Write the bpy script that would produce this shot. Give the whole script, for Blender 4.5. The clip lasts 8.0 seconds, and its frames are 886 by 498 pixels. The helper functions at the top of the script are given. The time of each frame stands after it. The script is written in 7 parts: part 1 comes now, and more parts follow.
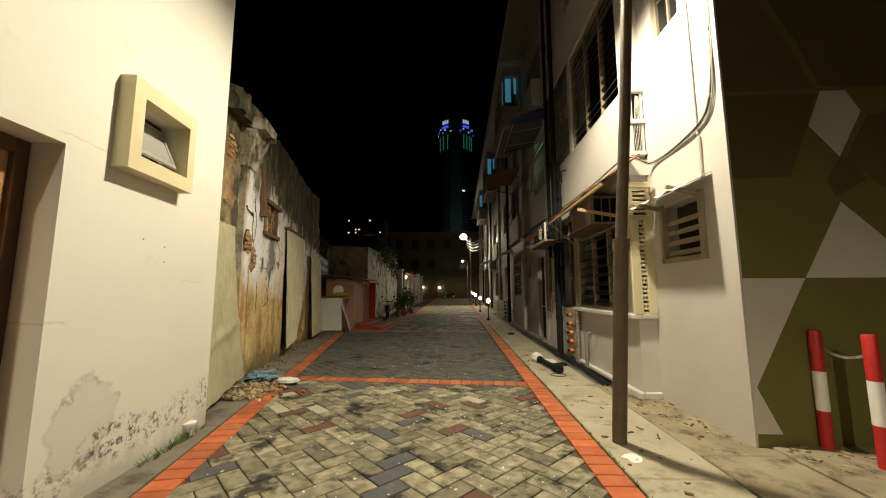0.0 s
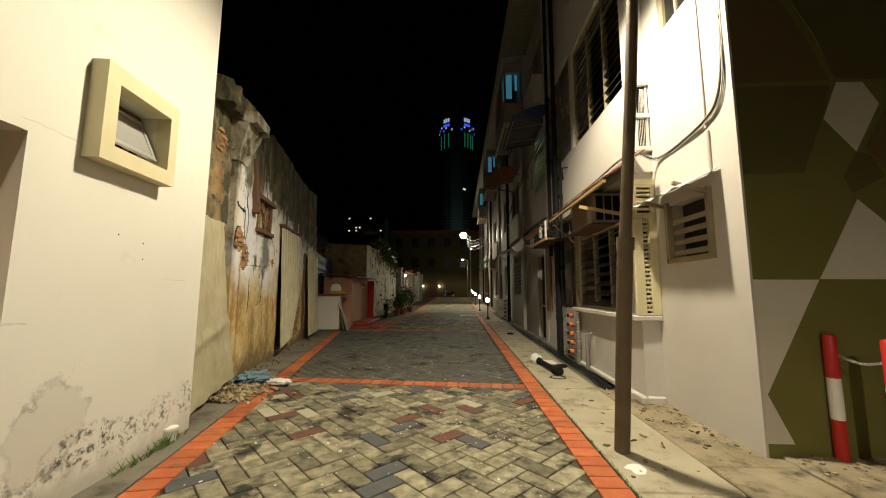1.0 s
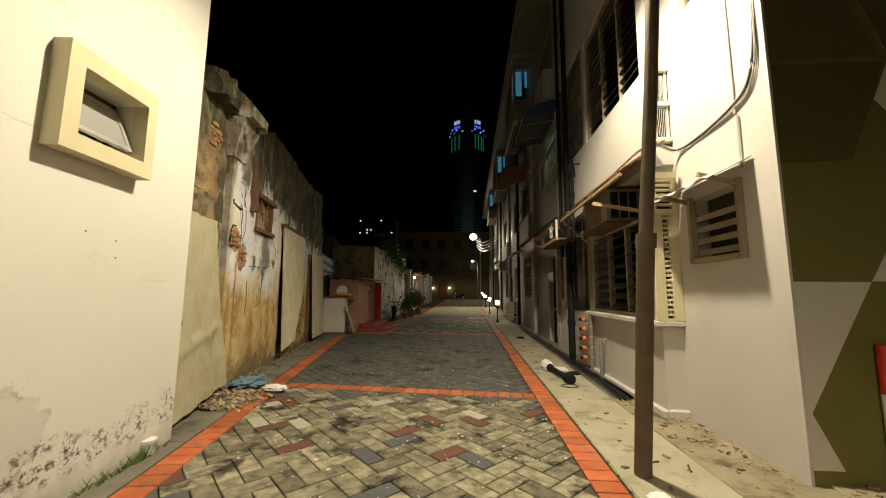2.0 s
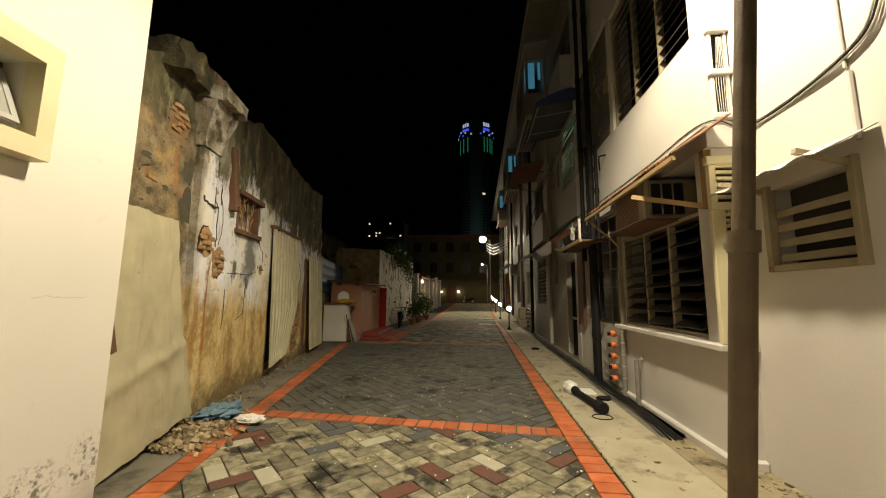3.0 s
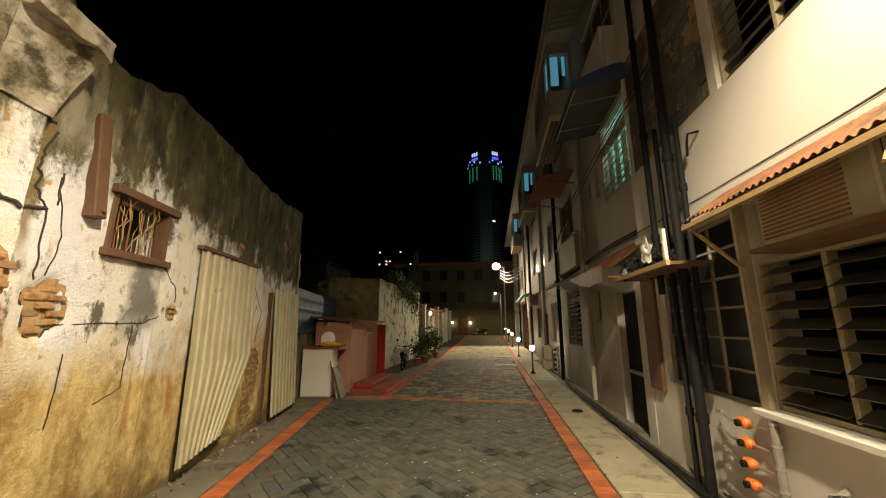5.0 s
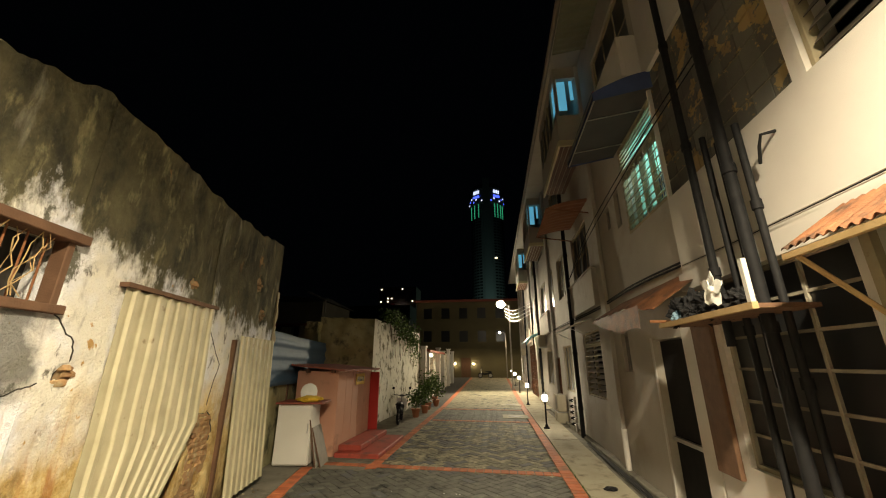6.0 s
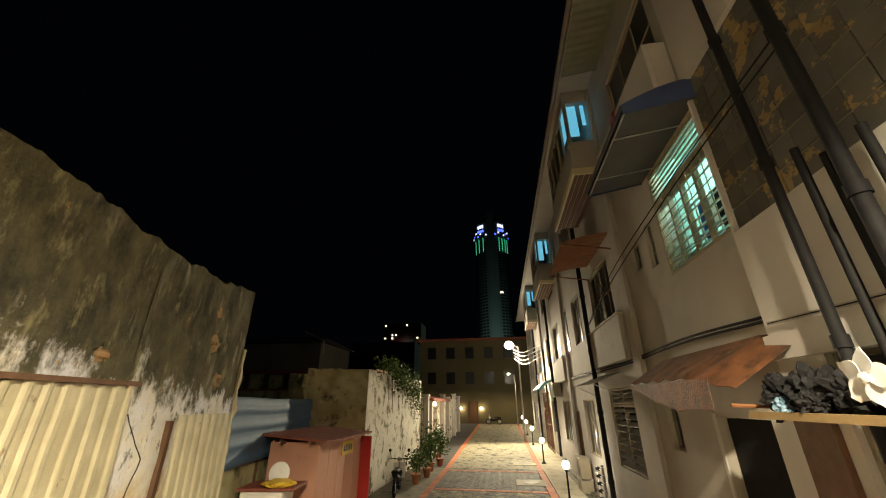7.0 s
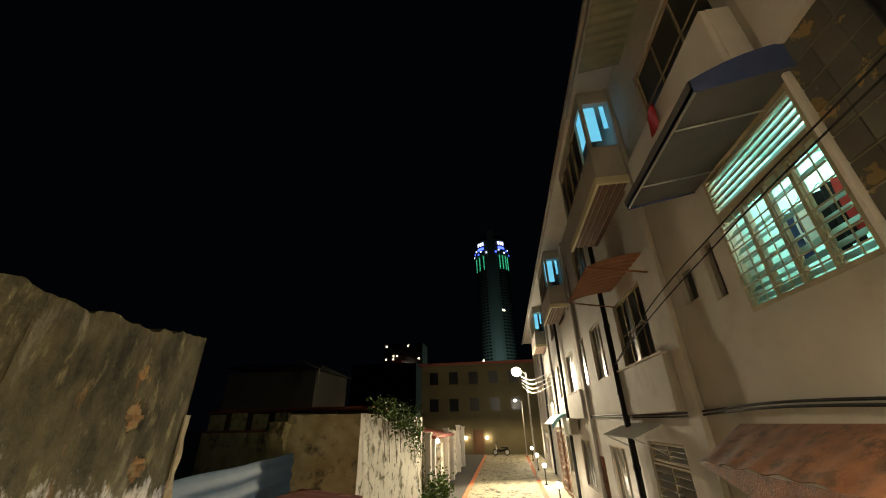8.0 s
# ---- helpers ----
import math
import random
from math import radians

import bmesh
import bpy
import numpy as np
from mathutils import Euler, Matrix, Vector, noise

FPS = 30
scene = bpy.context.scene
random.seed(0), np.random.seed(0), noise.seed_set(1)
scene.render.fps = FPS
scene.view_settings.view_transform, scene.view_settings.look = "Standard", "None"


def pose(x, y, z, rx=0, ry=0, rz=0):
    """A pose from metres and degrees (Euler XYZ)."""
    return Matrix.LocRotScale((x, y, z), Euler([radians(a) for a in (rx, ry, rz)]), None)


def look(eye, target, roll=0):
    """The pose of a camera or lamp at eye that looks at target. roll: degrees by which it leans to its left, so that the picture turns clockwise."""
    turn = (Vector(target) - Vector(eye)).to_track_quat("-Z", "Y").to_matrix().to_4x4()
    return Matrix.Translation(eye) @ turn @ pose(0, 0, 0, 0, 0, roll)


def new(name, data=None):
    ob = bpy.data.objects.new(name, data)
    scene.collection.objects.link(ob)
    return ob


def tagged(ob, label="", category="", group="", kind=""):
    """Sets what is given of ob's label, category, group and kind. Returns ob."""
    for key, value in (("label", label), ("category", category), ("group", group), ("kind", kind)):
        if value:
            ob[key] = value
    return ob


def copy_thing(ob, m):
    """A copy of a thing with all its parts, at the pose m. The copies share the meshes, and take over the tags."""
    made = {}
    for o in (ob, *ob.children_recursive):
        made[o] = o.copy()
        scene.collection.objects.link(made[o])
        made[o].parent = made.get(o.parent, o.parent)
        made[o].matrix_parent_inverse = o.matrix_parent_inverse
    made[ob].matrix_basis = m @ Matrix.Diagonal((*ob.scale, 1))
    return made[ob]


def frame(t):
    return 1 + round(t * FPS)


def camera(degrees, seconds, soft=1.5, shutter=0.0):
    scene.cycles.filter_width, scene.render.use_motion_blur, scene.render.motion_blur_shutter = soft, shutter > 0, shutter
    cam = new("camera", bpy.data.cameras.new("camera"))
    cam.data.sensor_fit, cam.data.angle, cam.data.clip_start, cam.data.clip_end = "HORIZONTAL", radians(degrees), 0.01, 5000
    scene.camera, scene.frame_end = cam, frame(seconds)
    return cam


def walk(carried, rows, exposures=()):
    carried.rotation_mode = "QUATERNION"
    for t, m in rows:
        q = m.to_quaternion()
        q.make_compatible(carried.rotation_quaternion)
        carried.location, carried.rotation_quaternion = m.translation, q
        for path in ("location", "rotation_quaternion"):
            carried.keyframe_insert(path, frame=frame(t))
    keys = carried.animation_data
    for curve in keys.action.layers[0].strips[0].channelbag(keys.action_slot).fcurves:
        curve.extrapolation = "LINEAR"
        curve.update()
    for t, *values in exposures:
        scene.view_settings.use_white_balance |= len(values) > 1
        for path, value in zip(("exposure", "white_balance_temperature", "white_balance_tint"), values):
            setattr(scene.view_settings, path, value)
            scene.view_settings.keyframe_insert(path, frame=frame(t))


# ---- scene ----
cam = camera(101.4, 8.0, 1.1)
PATH = [
    (0, (-0.074, 0.267, 1.482), (-0.159, 2.251, 1.719), -0.1),
    (0.5, (-0.066, 0.362, 1.494), (-0.145, 2.347, 1.726), 0.0),
    (1, (-0.023, 0.454, 1.498), (-0.111, 2.439, 1.727), 0.2),
    (2.5, (0.085, 1.155, 1.51), (-0.092, 3.13, 1.758), 0.4),
    (3, (0.038, 1.695, 1.627), (-0.158, 3.668, 1.882), 0.4),
    (3.5, (-0.005, 2.31, 1.742), (-0.219, 4.28, 2.008), 0.2),
    (4, (-0.022, 2.995, 1.812), (-0.267, 4.958, 2.103), 0.1),
    (4.5, (-0.1, 3.585, 1.886), (-0.349, 5.541, 2.223), 0.1),
    (6, (-0.268, 5.329, 2.213), (-0.525, 7.218, 2.816), 0.1),
    (6.5, (-0.326, 5.93, 2.461), (-0.589, 7.782, 3.169), 0.2),
    (7, (-0.323, 6.528, 2.811), (-0.597, 8.348, 3.592), -0.2),
    (7.5, (-0.423, 7.196, 3.148), (-0.697, 8.988, 3.994), -0.5),
    (8, (-0.54, 7.835, 3.562), (-0.809, 9.615, 4.435), -1.1),
]
walk(cam, [(t, look(eye, target, roll)) for t, eye, target, roll in PATH],
     [(0.0, -0.3, 6600, 10), (3.0, -0.25, 6900, 11), (4.5, 0.18, 7500, 14), (6.0, 1.12, 7000, 11), (7.0, 1.72, 7000, 12), (8.0, 2.05, 6900, 12)])

# ---- light ----
world = bpy.data.worlds.new("night_sky")
scene.world = world
world.use_nodes = True
world.node_tree.nodes["Background"].inputs[0].default_value = (0.16, 0.22, 0.34, 1)
world.node_tree.nodes["Background"].inputs[1].default_value = 0.001
scene.view_settings.exposure = 0.0


def lamp(name, place, watts, colour, radius=0.08):
    data = bpy.data.lights.new(name, "POINT")
    data.energy, data.color, data.shadow_soft_size = watts, colour, radius
    ob = new(name, data)
    ob.location = place
    return ob


def shaded_lamp(name, place, watts, colour, cone, blend, radius=0.12):
    """A lamp under a shade, which throws a wide cone down; turn it to tilt the head."""
    data = bpy.data.lights.new(name, "SPOT")
    data.energy, data.color, data.shadow_soft_size, data.spot_size, data.spot_blend = watts, colour, radius, radians(cone), blend
    ob = new(name, data)
    ob.location = place
    return ob


shaded_lamp("street_light", (0.95, 4.45, 6.25), 2500, (1.0, 0.89, 0.65), 153, 0.52)
# unseen fill lamp added behind the start to brighten the mural and walls
shaded_lamp("street_light", (-0.6, -7.5, 6.5), 2900, (1.0, 0.88, 0.66), 155, 0.5)
shaded_lamp("street_light", (0.42, 35.5, 6.4), 2200, (1.0, 0.88, 0.62), 110, 0.6).rotation_euler.x = radians(-48)
shaded_lamp("street_light", (0.5, 49.3, 5.4), 260, (1.0, 0.8, 0.48), 150, 0.5)
# added greenish fill so that the tower shaft shows; no such lamp is known
lamp("tower_floodlight", (-2, 335, 40), 6500, (0.6, 1.0, 0.9), 2.0)

# ---- materials ----


def material(name, colour, other=None, rough=0.8, scale=3.0, spread=0.5, bump=0.2, grain=60.0, metal=0.0, stain=None,
             stain_scale=1.2, stain_at=(0.52, 0.68), per_piece=0.0, spec=0.4, whole=False):
    """A paint, plaster, stone or metal: two colours in patches, stains with a shape of their own, fine grain and relief."""
    m = bpy.data.materials.new(name)
    m.use_nodes = True
    n, l = m.node_tree.nodes, m.node_tree.links
    b = n["Principled BSDF"]
    b.inputs["Roughness"].default_value = rough
    b.inputs["Metallic"].default_value = metal
    b.inputs["Specular IOR Level"].default_value = spec
    place = n.new("ShaderNodeNewGeometry").outputs["Position"] if whole else n.new("ShaderNodeTexCoord").outputs["Object"]
    big = n.new("ShaderNodeTexNoise")
    big.inputs["Scale"].default_value, big.inputs["Detail"].default_value = scale, 6
    l.new(place, big.inputs["Vector"])
    ramp = n.new("ShaderNodeValToRGB")
    ramp.color_ramp.elements[0].position, ramp.color_ramp.elements[1].position = 0.5 - spread / 2, 0.5 + spread / 2
    ramp.color_ramp.elements[0].color = (*colour, 1)
    ramp.color_ramp.elements[1].color = (*(other or [min(1, c * 1.25) for c in colour]), 1)
    l.new(big.outputs["Fac"], ramp.inputs["Fac"])
    out = ramp.outputs["Color"]
    if stain:
        st = n.new("ShaderNodeTexNoise")
        st.inputs["Scale"].default_value, st.inputs["Detail"].default_value, st.inputs["Roughness"].default_value = stain_scale, 8, 0.65
        l.new(place, st.inputs["Vector"])
        sr = n.new("ShaderNodeMapRange")
        sr.inputs["From Min"].default_value, sr.inputs["From Max"].default_value = stain_at
        l.new(st.outputs["Fac"], sr.inputs["Value"])
        mx = n.new("ShaderNodeMixRGB")
        mx.inputs[2].default_value = (*stain, 1)
        l.new(sr.outputs["Result"], mx.inputs[0])
        l.new(out, mx.inputs[1])
        out = mx.outputs[0]
    if per_piece:
        info = n.new("ShaderNodeObjectInfo")
        geo = n.new("ShaderNodeNewGeometry")
        add = n.new("ShaderNodeMath")
        add.operation = "ADD"
        l.new(info.outputs["Random"], add.inputs[0])
        l.new(geo.outputs["Random Per Island"], add.inputs[1])
        fr = n.new("ShaderNodeMath")
        fr.operation = "FRACT"
        l.new(add.outputs[0], fr.inputs[0])
        mr = n.new("ShaderNodeMapRange")
        mr.inputs["To Min"].default_value, mr.inputs["To Max"].default_value = 1 - per_piece, 1 + per_piece
        l.new(fr.outputs[0], mr.inputs["Value"])
        hsv = n.new("ShaderNodeHueSaturation")
        l.new(mr.outputs["Result"], hsv.inputs["Value"])
        l.new(out, hsv.inputs["Color"])
        out = hsv.outputs["Color"]
    l.new(out, b.inputs["Base Color"])
    fine = n.new("ShaderNodeTexNoise")
    fine.inputs["Scale"].default_value, fine.inputs["Detail"].default_value = grain, 4
    l.new(place, fine.inputs["Vector"])
    both = n.new("ShaderNodeMath")
    both.operation = "ADD"
    l.new(fine.outputs["Fac"], both.inputs[0])
    l.new(big.outputs["Fac"], both.inputs[1])
    bp = n.new("ShaderNodeBump")
    bp.inputs["Strength"].default_value, bp.inputs["Distance"].default_value = bump, 0.02
    l.new(both.outputs[0], bp.inputs["Height"])
    l.new(bp.outputs["Normal"], b.inputs["Normal"])
    return m


def glowing(name, colour, strength):
    m = bpy.data.materials.new(name)
    m.use_nodes = True
    b = m.node_tree.nodes["Principled BSDF"]
    b.inputs["Base Color"].default_value = (*colour, 1)
    b.inputs["Emission Color"].default_value = (*colour, 1)
    b.inputs["Emission Strength"].default_value = strength
    return m


def glass(name, colour, rough=0.08):
    m = bpy.data.materials.new(name)
    m.use_nodes = True
    b = m.node_tree.nodes["Principled BSDF"]
    b.inputs["Base Color"].default_value = (*colour, 1)
    b.inputs["Roughness"].default_value = rough
    b.inputs["Specular IOR Level"].default_value = 0.6
    return m


def ruined_plaster(name):
    """Lime plaster: bluish white, ochre damp low down, black-green growth running from the top, bare grey render."""
    m = bpy.data.materials.new(name)
    m.use_nodes = True
    n, l = m.node_tree.nodes, m.node_tree.links
    b = n["Principled BSDF"]
    b.inputs["Roughness"].default_value = 0.92
    at = n.new("ShaderNodeTexCoord")
    sep = n.new("ShaderNodeSeparateXYZ")
    l.new(at.outputs["Object"], sep.inputs[0])

    def tex(scale, stretch=(1, 1, 1), detail=8, rough=0.6):
        mp = n.new("ShaderNodeMapping")
        mp.inputs["Scale"].default_value = stretch
        l.new(at.outputs["Object"], mp.inputs["Vector"])
        t = n.new("ShaderNodeTexNoise")
        t.inputs["Scale"].default_value, t.inputs["Detail"].default_value, t.inputs["Roughness"].default_value = scale, detail, rough
        l.new(mp.outputs[0], t.inputs["Vector"])
        return t.outputs["Fac"]

    def calc(op, a, c):
        x = n.new("ShaderNodeMath")
        x.operation = op
        for i, v in enumerate((a, c)):
            if isinstance(v, (int, float)):
                x.inputs[i].default_value = v
            else:
                l.new(v, x.inputs[i])
        return x.outputs[0]

    def span(v, lo, hi):
        r = n.new("ShaderNodeMapRange")
        r.inputs["From Min"].default_value, r.inputs["From Max"].default_value = lo, hi
        l.new(v, r.inputs["Value"])
        return r.outputs["Result"]

    def mix(f, a, c):
        x = n.new("ShaderNodeMixRGB")
        l.new(f, x.inputs[0])
        for i, v in ((1, a), (2, c)):
            if isinstance(v, tuple):
                x.inputs[i].default_value = (*v, 1)
            else:
                l.new(v, x.inputs[i])
        return x.outputs[0]

    z, y = sep.outputs["Z"], sep.outputs["Y"]

    def streak(at_y, width, z0, z1, wander=0.35):
        """A run of rusty water down the wall."""
        off = calc("ABSOLUTE", calc("ADD", calc("SUBTRACT", y, at_y), calc("MULTIPLY", calc("SUBTRACT", tex(2.4), 0.5), wander)), 0)
        return calc("MULTIPLY", span(off, width, width * 0.4), calc("MULTIPLY", span(z, z0, z0 + 0.4), span(z, z1, z1 - 0.15)))

    white = mix(span(tex(1.1), 0.4, 0.6), (0.76, 0.77, 0.84), (0.78, 0.75, 0.66))
    white = mix(calc("MULTIPLY", span(tex(4.5, (1, 1, 0.5), 8, 0.7), 0.55, 0.64), 0.6), white, (0.46, 0.43, 0.38))
    white = mix(span(tex(2.3, (1, 1, 0.6), 10, 0.72), 0.56, 0.61), white, (0.13, 0.125, 0.095))
    white = mix(span(tex(7.0, (1, 1, 0.7), 6, 0.6), 0.64, 0.68), white, (0.55, 0.33, 0.12))
    ochre = mix(span(tex(3.4, (1, 1, 0.6), 10, 0.7), 0.4, 0.6), (0.7, 0.54, 0.25), (0.42, 0.27, 0.085))
    ochre = mix(calc("MULTIPLY", span(tex(11.0, (1, 1, 0.7), 6, 0.7), 0.5, 0.64), 0.7), ochre, (0.7, 0.6, 0.34))
    ochre = mix(calc("MULTIPLY", span(tex(1.7, (1, 1, 0.5), 8, 0.65), 0.53, 0.66), 0.75), ochre, (0.27, 0.15, 0.045))
    low = calc("ADD", z, calc("ADD", calc("MULTIPLY", tex(0.9), 1.8), calc("MULTIPLY", tex(5.0, (1, 1, 0.5)), 0.9)))
    col = mix(span(low, 3.35, 2.75), white, ochre)
    dirt = calc("ADD", z, calc("MULTIPLY", tex(2.8, (1, 1, 1), 8, 0.7), 1.3))
    col = mix(calc("MULTIPLY", span(dirt, 1.1, 0.75), 0.8), col, (0.12, 0.085, 0.04))
    flank = span(calc("ADD", y, calc("MULTIPLY", tex(4.0), 0.3)), 1.85, 1.6)
    stone = mix(span(tex(2.6, (1, 1, 1), 9, 0.7), 0.4, 0.6), (0.29, 0.225, 0.13), (0.11, 0.08, 0.042))
    stone = mix(span(tex(9.0, (1, 1, 1.6), 5, 0.6), 0.6, 0.68), stone, (0.05, 0.04, 0.022))
    stone = mix(span(tex(1.6), 0.55, 0.66), stone, (0.42, 0.28, 0.12))
    col = mix(calc("MULTIPLY", flank, span(z, 1.2, 2.0)), col, stone)
    runs = calc("ADD", calc("MULTIPLY", tex(2.2, (1, 1, 0.5), 10, 0.72), 2.6), calc("MULTIPLY", tex(0.8), 1.4))
    high = calc("ADD", calc("ADD", z, runs), calc("MULTIPLY", y, 0.11))
    growth = mix(span(tex(2.6, (1, 1, 0.5), 9, 0.68), 0.36, 0.64), (0.03, 0.028, 0.016), (0.14, 0.125, 0.065))
    growth = mix(calc("MULTIPLY", span(tex(4.2, (1, 1, 0.35), 8, 0.7), 0.55, 0.68), 0.8), growth, (0.34, 0.3, 0.16))
    growth = mix(span(tex(1.9, (1, 1, 0.8)), 0.67, 0.7), growth, (0.42, 0.24, 0.09))
    growth = mix(calc("MULTIPLY", span(tex(1.5, (1, 1, 0.24), 7, 0.62), 0.57, 0.68), 0.65), growth, (0.42, 0.39, 0.31))
    col = mix(span(high, 5.55, 5.85), col, growth)
    rust = span(tex(1.3, (2.2, 2.2, 0.35)), 0.63, 0.69)
    col = mix(calc("MULTIPLY", rust, 0.55), col, (0.4, 0.14, 0.03))
    col = mix(calc("MULTIPLY", streak(1.95, 0.11, 0.5, 2.2), 0.85), col, (0.36, 0.12, 0.03))
    col = mix(calc("MULTIPLY", streak(1.98, 0.1, 2.3, 3.9, 0.15), 0.85), col, (0.2, 0.14, 0.055))
    col = mix(calc("MULTIPLY", streak(1.62, 0.09, 0.3, 1.7), 0.6), col, (0.34, 0.15, 0.045))
    col = mix(calc("MULTIPLY", streak(3.35, 0.3, 1.7, 2.75, 0.9), 0.85), col, (0.1, 0.1, 0.085))
    l.new(col, b.inputs["Base Color"])
    bp = n.new("ShaderNodeBump")
    bp.inputs["Strength"].default_value, bp.inputs["Distance"].default_value = 1.0, 0.05
    l.new(calc("ADD", tex(7.0, (1, 1, 0.8), 9, 0.7), calc("MULTIPLY", tex(40.0), 0.4)), bp.inputs["Height"])
    l.new(bp.outputs["Normal"], b.inputs["Normal"])
    return m


def damp_paint(name):
    """Cream emulsion with hairline cracks, a grey scraped smear and black mould spots along the wall's foot."""
    m = material(name, (0.64, 0.62, 0.565), (0.73, 0.71, 0.65), 0.75, 0.8, 0.6, 0.1, 120, stain=(0.5, 0.46, 0.38), stain_scale=2.4, stain_at=(0.62, 0.85))
    n, l = m.node_tree.nodes, m.node_tree.links
    b = n["Principled BSDF"]
    under = b.inputs["Base Color"].links[0].from_socket
    at = n.new("ShaderNodeTexCoord").outputs["Object"]
    sep = n.new("ShaderNodeSeparateXYZ")
    l.new(at, sep.inputs[0])

    def tex(scale, detail=8, rough=0.65):
        t = n.new("ShaderNodeTexNoise")
        t.inputs["Scale"].default_value, t.inputs["Detail"].default_value, t.inputs["Roughness"].default_value = scale, detail, rough
        l.new(at, t.inputs["Vector"])
        return t.outputs["Fac"]

    def calc(op, a, c):
        x = n.new("ShaderNodeMath")
        x.operation = op
        for i, v in enumerate((a, c)):
            if isinstance(v, (int, float)):
                x.inputs[i].default_value = v
            else:
                l.new(v, x.inputs[i])
        return x.outputs[0]

    def span(v, lo, hi):
        r = n.new("ShaderNodeMapRange")
        r.inputs["From Min"].default_value, r.inputs["From Max"].default_value = lo, hi
        l.new(v, r.inputs["Value"])
        return r.outputs["Result"]

    def over(f, colour, base):
        x = n.new("ShaderNodeMixRGB")
        l.new(f, x.inputs[0])
        l.new(base, x.inputs[1])
        x.inputs[2].default_value = (*colour, 1)
        return x.outputs[0]

    y, z = sep.outputs["Y"], sep.outputs["Z"]

    def blot(y0, z0, ry, rz, wander=0.9):
        """1 in the middle of a ragged oval patch, 0 outside."""
        a, c = calc("DIVIDE", calc("SUBTRACT", y, y0), ry), calc("DIVIDE", calc("SUBTRACT", z, z0), rz)
        r = calc("ADD", calc("MULTIPLY", a, a), calc("MULTIPLY", c, c))
        return calc("ADD", r, calc("MULTIPLY", calc("SUBTRACT", tex(5.0), 0.5), wander * 2))

    col = under
    smear = blot(-1.55, 0.55, 0.26, 0.3, 1.8)
    col = over(calc("MULTIPLY", span(smear, 1.3, 0.7), 0.22), (0.3, 0.28, 0.23), col)
    col = over(calc("MULTIPLY", calc("MULTIPLY", span(smear, 1.2, 1.0), span(smear, 0.7, 0.9)), span(tex(2.2), 0.45, 0.7)), (0.24, 0.22, 0.18), col)
    for y0, z0, ry, rz, k in ((-1.28, 0.33, 0.3, 0.17, 0.95), (-0.9, 0.3, 0.22, 0.15, 0.9), (-0.5, 0.33, 0.26, 0.16, 0.8), (-0.1, 0.38, 0.16, 0.2, 0.8), (-1.8, 0.18, 0.25, 0.14, 0.7), (-2.5, 0.2, 0.4, 0.2, 0.6)):
        mould = calc("MULTIPLY", span(blot(y0, z0, ry, rz), 1.3, 0.4), span(tex(15.0, 6, 0.75), 0.5, 0.6))
        col = over(calc("MULTIPLY", mould, k), (0.055, 0.05, 0.04), col)
    col = over(calc("MULTIPLY", span(calc("ADD", z, calc("MULTIPLY", tex(4.0), 0.5)), 0.5, 0.3), 0.5), (0.28, 0.25, 0.19), col)
    for y0, z0, ry in ((-1.76, 2.57, 0.22), (-1.85, 1.29, 0.09), (-0.45, 1.6, 0.2)):
        off = calc("ABSOLUTE", calc("ADD", calc("SUBTRACT", z, z0), calc("MULTIPLY", calc("SUBTRACT", tex(6.0), 0.5), 0.12)), 0)
        line_ = calc("MULTIPLY", span(off, 0.005, 0.001), span(calc("ABSOLUTE", calc("SUBTRACT", y, y0), 0), ry, ry * 0.8))
        col = over(calc("MULTIPLY", line_, 0.45), (0.3, 0.27, 0.22), col)
    l.new(col, b.inputs["Base Color"])
    return m


WHITE = material("white_wall_paint", (0.48, 0.455, 0.425), (0.56, 0.535, 0.5), 0.75, 1.3, 0.6, 0.12, 90, stain=(0.55, 0.52, 0.46), stain_scale=0.9, stain_at=(0.6, 0.8))
CREAM_WALL = damp_paint("cream_wall_paint")
GREY_WALL = material("greyish_wall_paint", (0.34, 0.31, 0.265), (0.42, 0.39, 0.34), 0.8, 1.1, 0.6, 0.12, 80, stain=(0.3, 0.27, 0.22), stain_scale=1.0, stain_at=(0.55, 0.75))
CREAM = material("cream_trim", (0.6, 0.54, 0.34), (0.67, 0.61, 0.41), 0.6, 4, 0.5, 0.05, 100)
RUIN = ruined_plaster("ruined_plaster")
BRICK = material("old_brick", (0.26, 0.13, 0.055), (0.4, 0.27, 0.14), 0.95, 9, 0.5, 0.8, 30, stain=(0.3, 0.23, 0.13), stain_scale=9, stain_at=(0.52, 0.64), per_piece=0.3, whole=True)
STONE = material("weathered_stone", (0.2, 0.17, 0.11), (0.44, 0.41, 0.36), 0.95, 4, 0.35, 0.8, 30, stain=(0.07, 0.06, 0.035), stain_scale=3.0, stain_at=(0.48, 0.6))
BRICK_CRUMB = material("brick_crumbs", (0.2, 0.14, 0.075), (0.34, 0.28, 0.18), 0.95, 9, 0.5, 0.5, 50, per_piece=0.6)
MORTAR = material("lime_mortar", (0.36, 0.3, 0.2), (0.44, 0.38, 0.28), 0.95, 12, 0.6, 0.5, 50)
CONCRETE = material("path_concrete", (0.31, 0.275, 0.19), (0.42, 0.385, 0.29), 0.9, 2.0, 0.6, 0.3, 70, stain=(0.11, 0.09, 0.055), stain_scale=2.3, stain_at=(0.54, 0.72))
GRIMY = material("grimy_concrete", (0.2, 0.165, 0.1), (0.34, 0.29, 0.2), 0.9, 2.6, 0.5, 0.35, 60, stain=(0.06, 0.05, 0.03), stain_scale=2.2, stain_at=(0.5, 0.66))
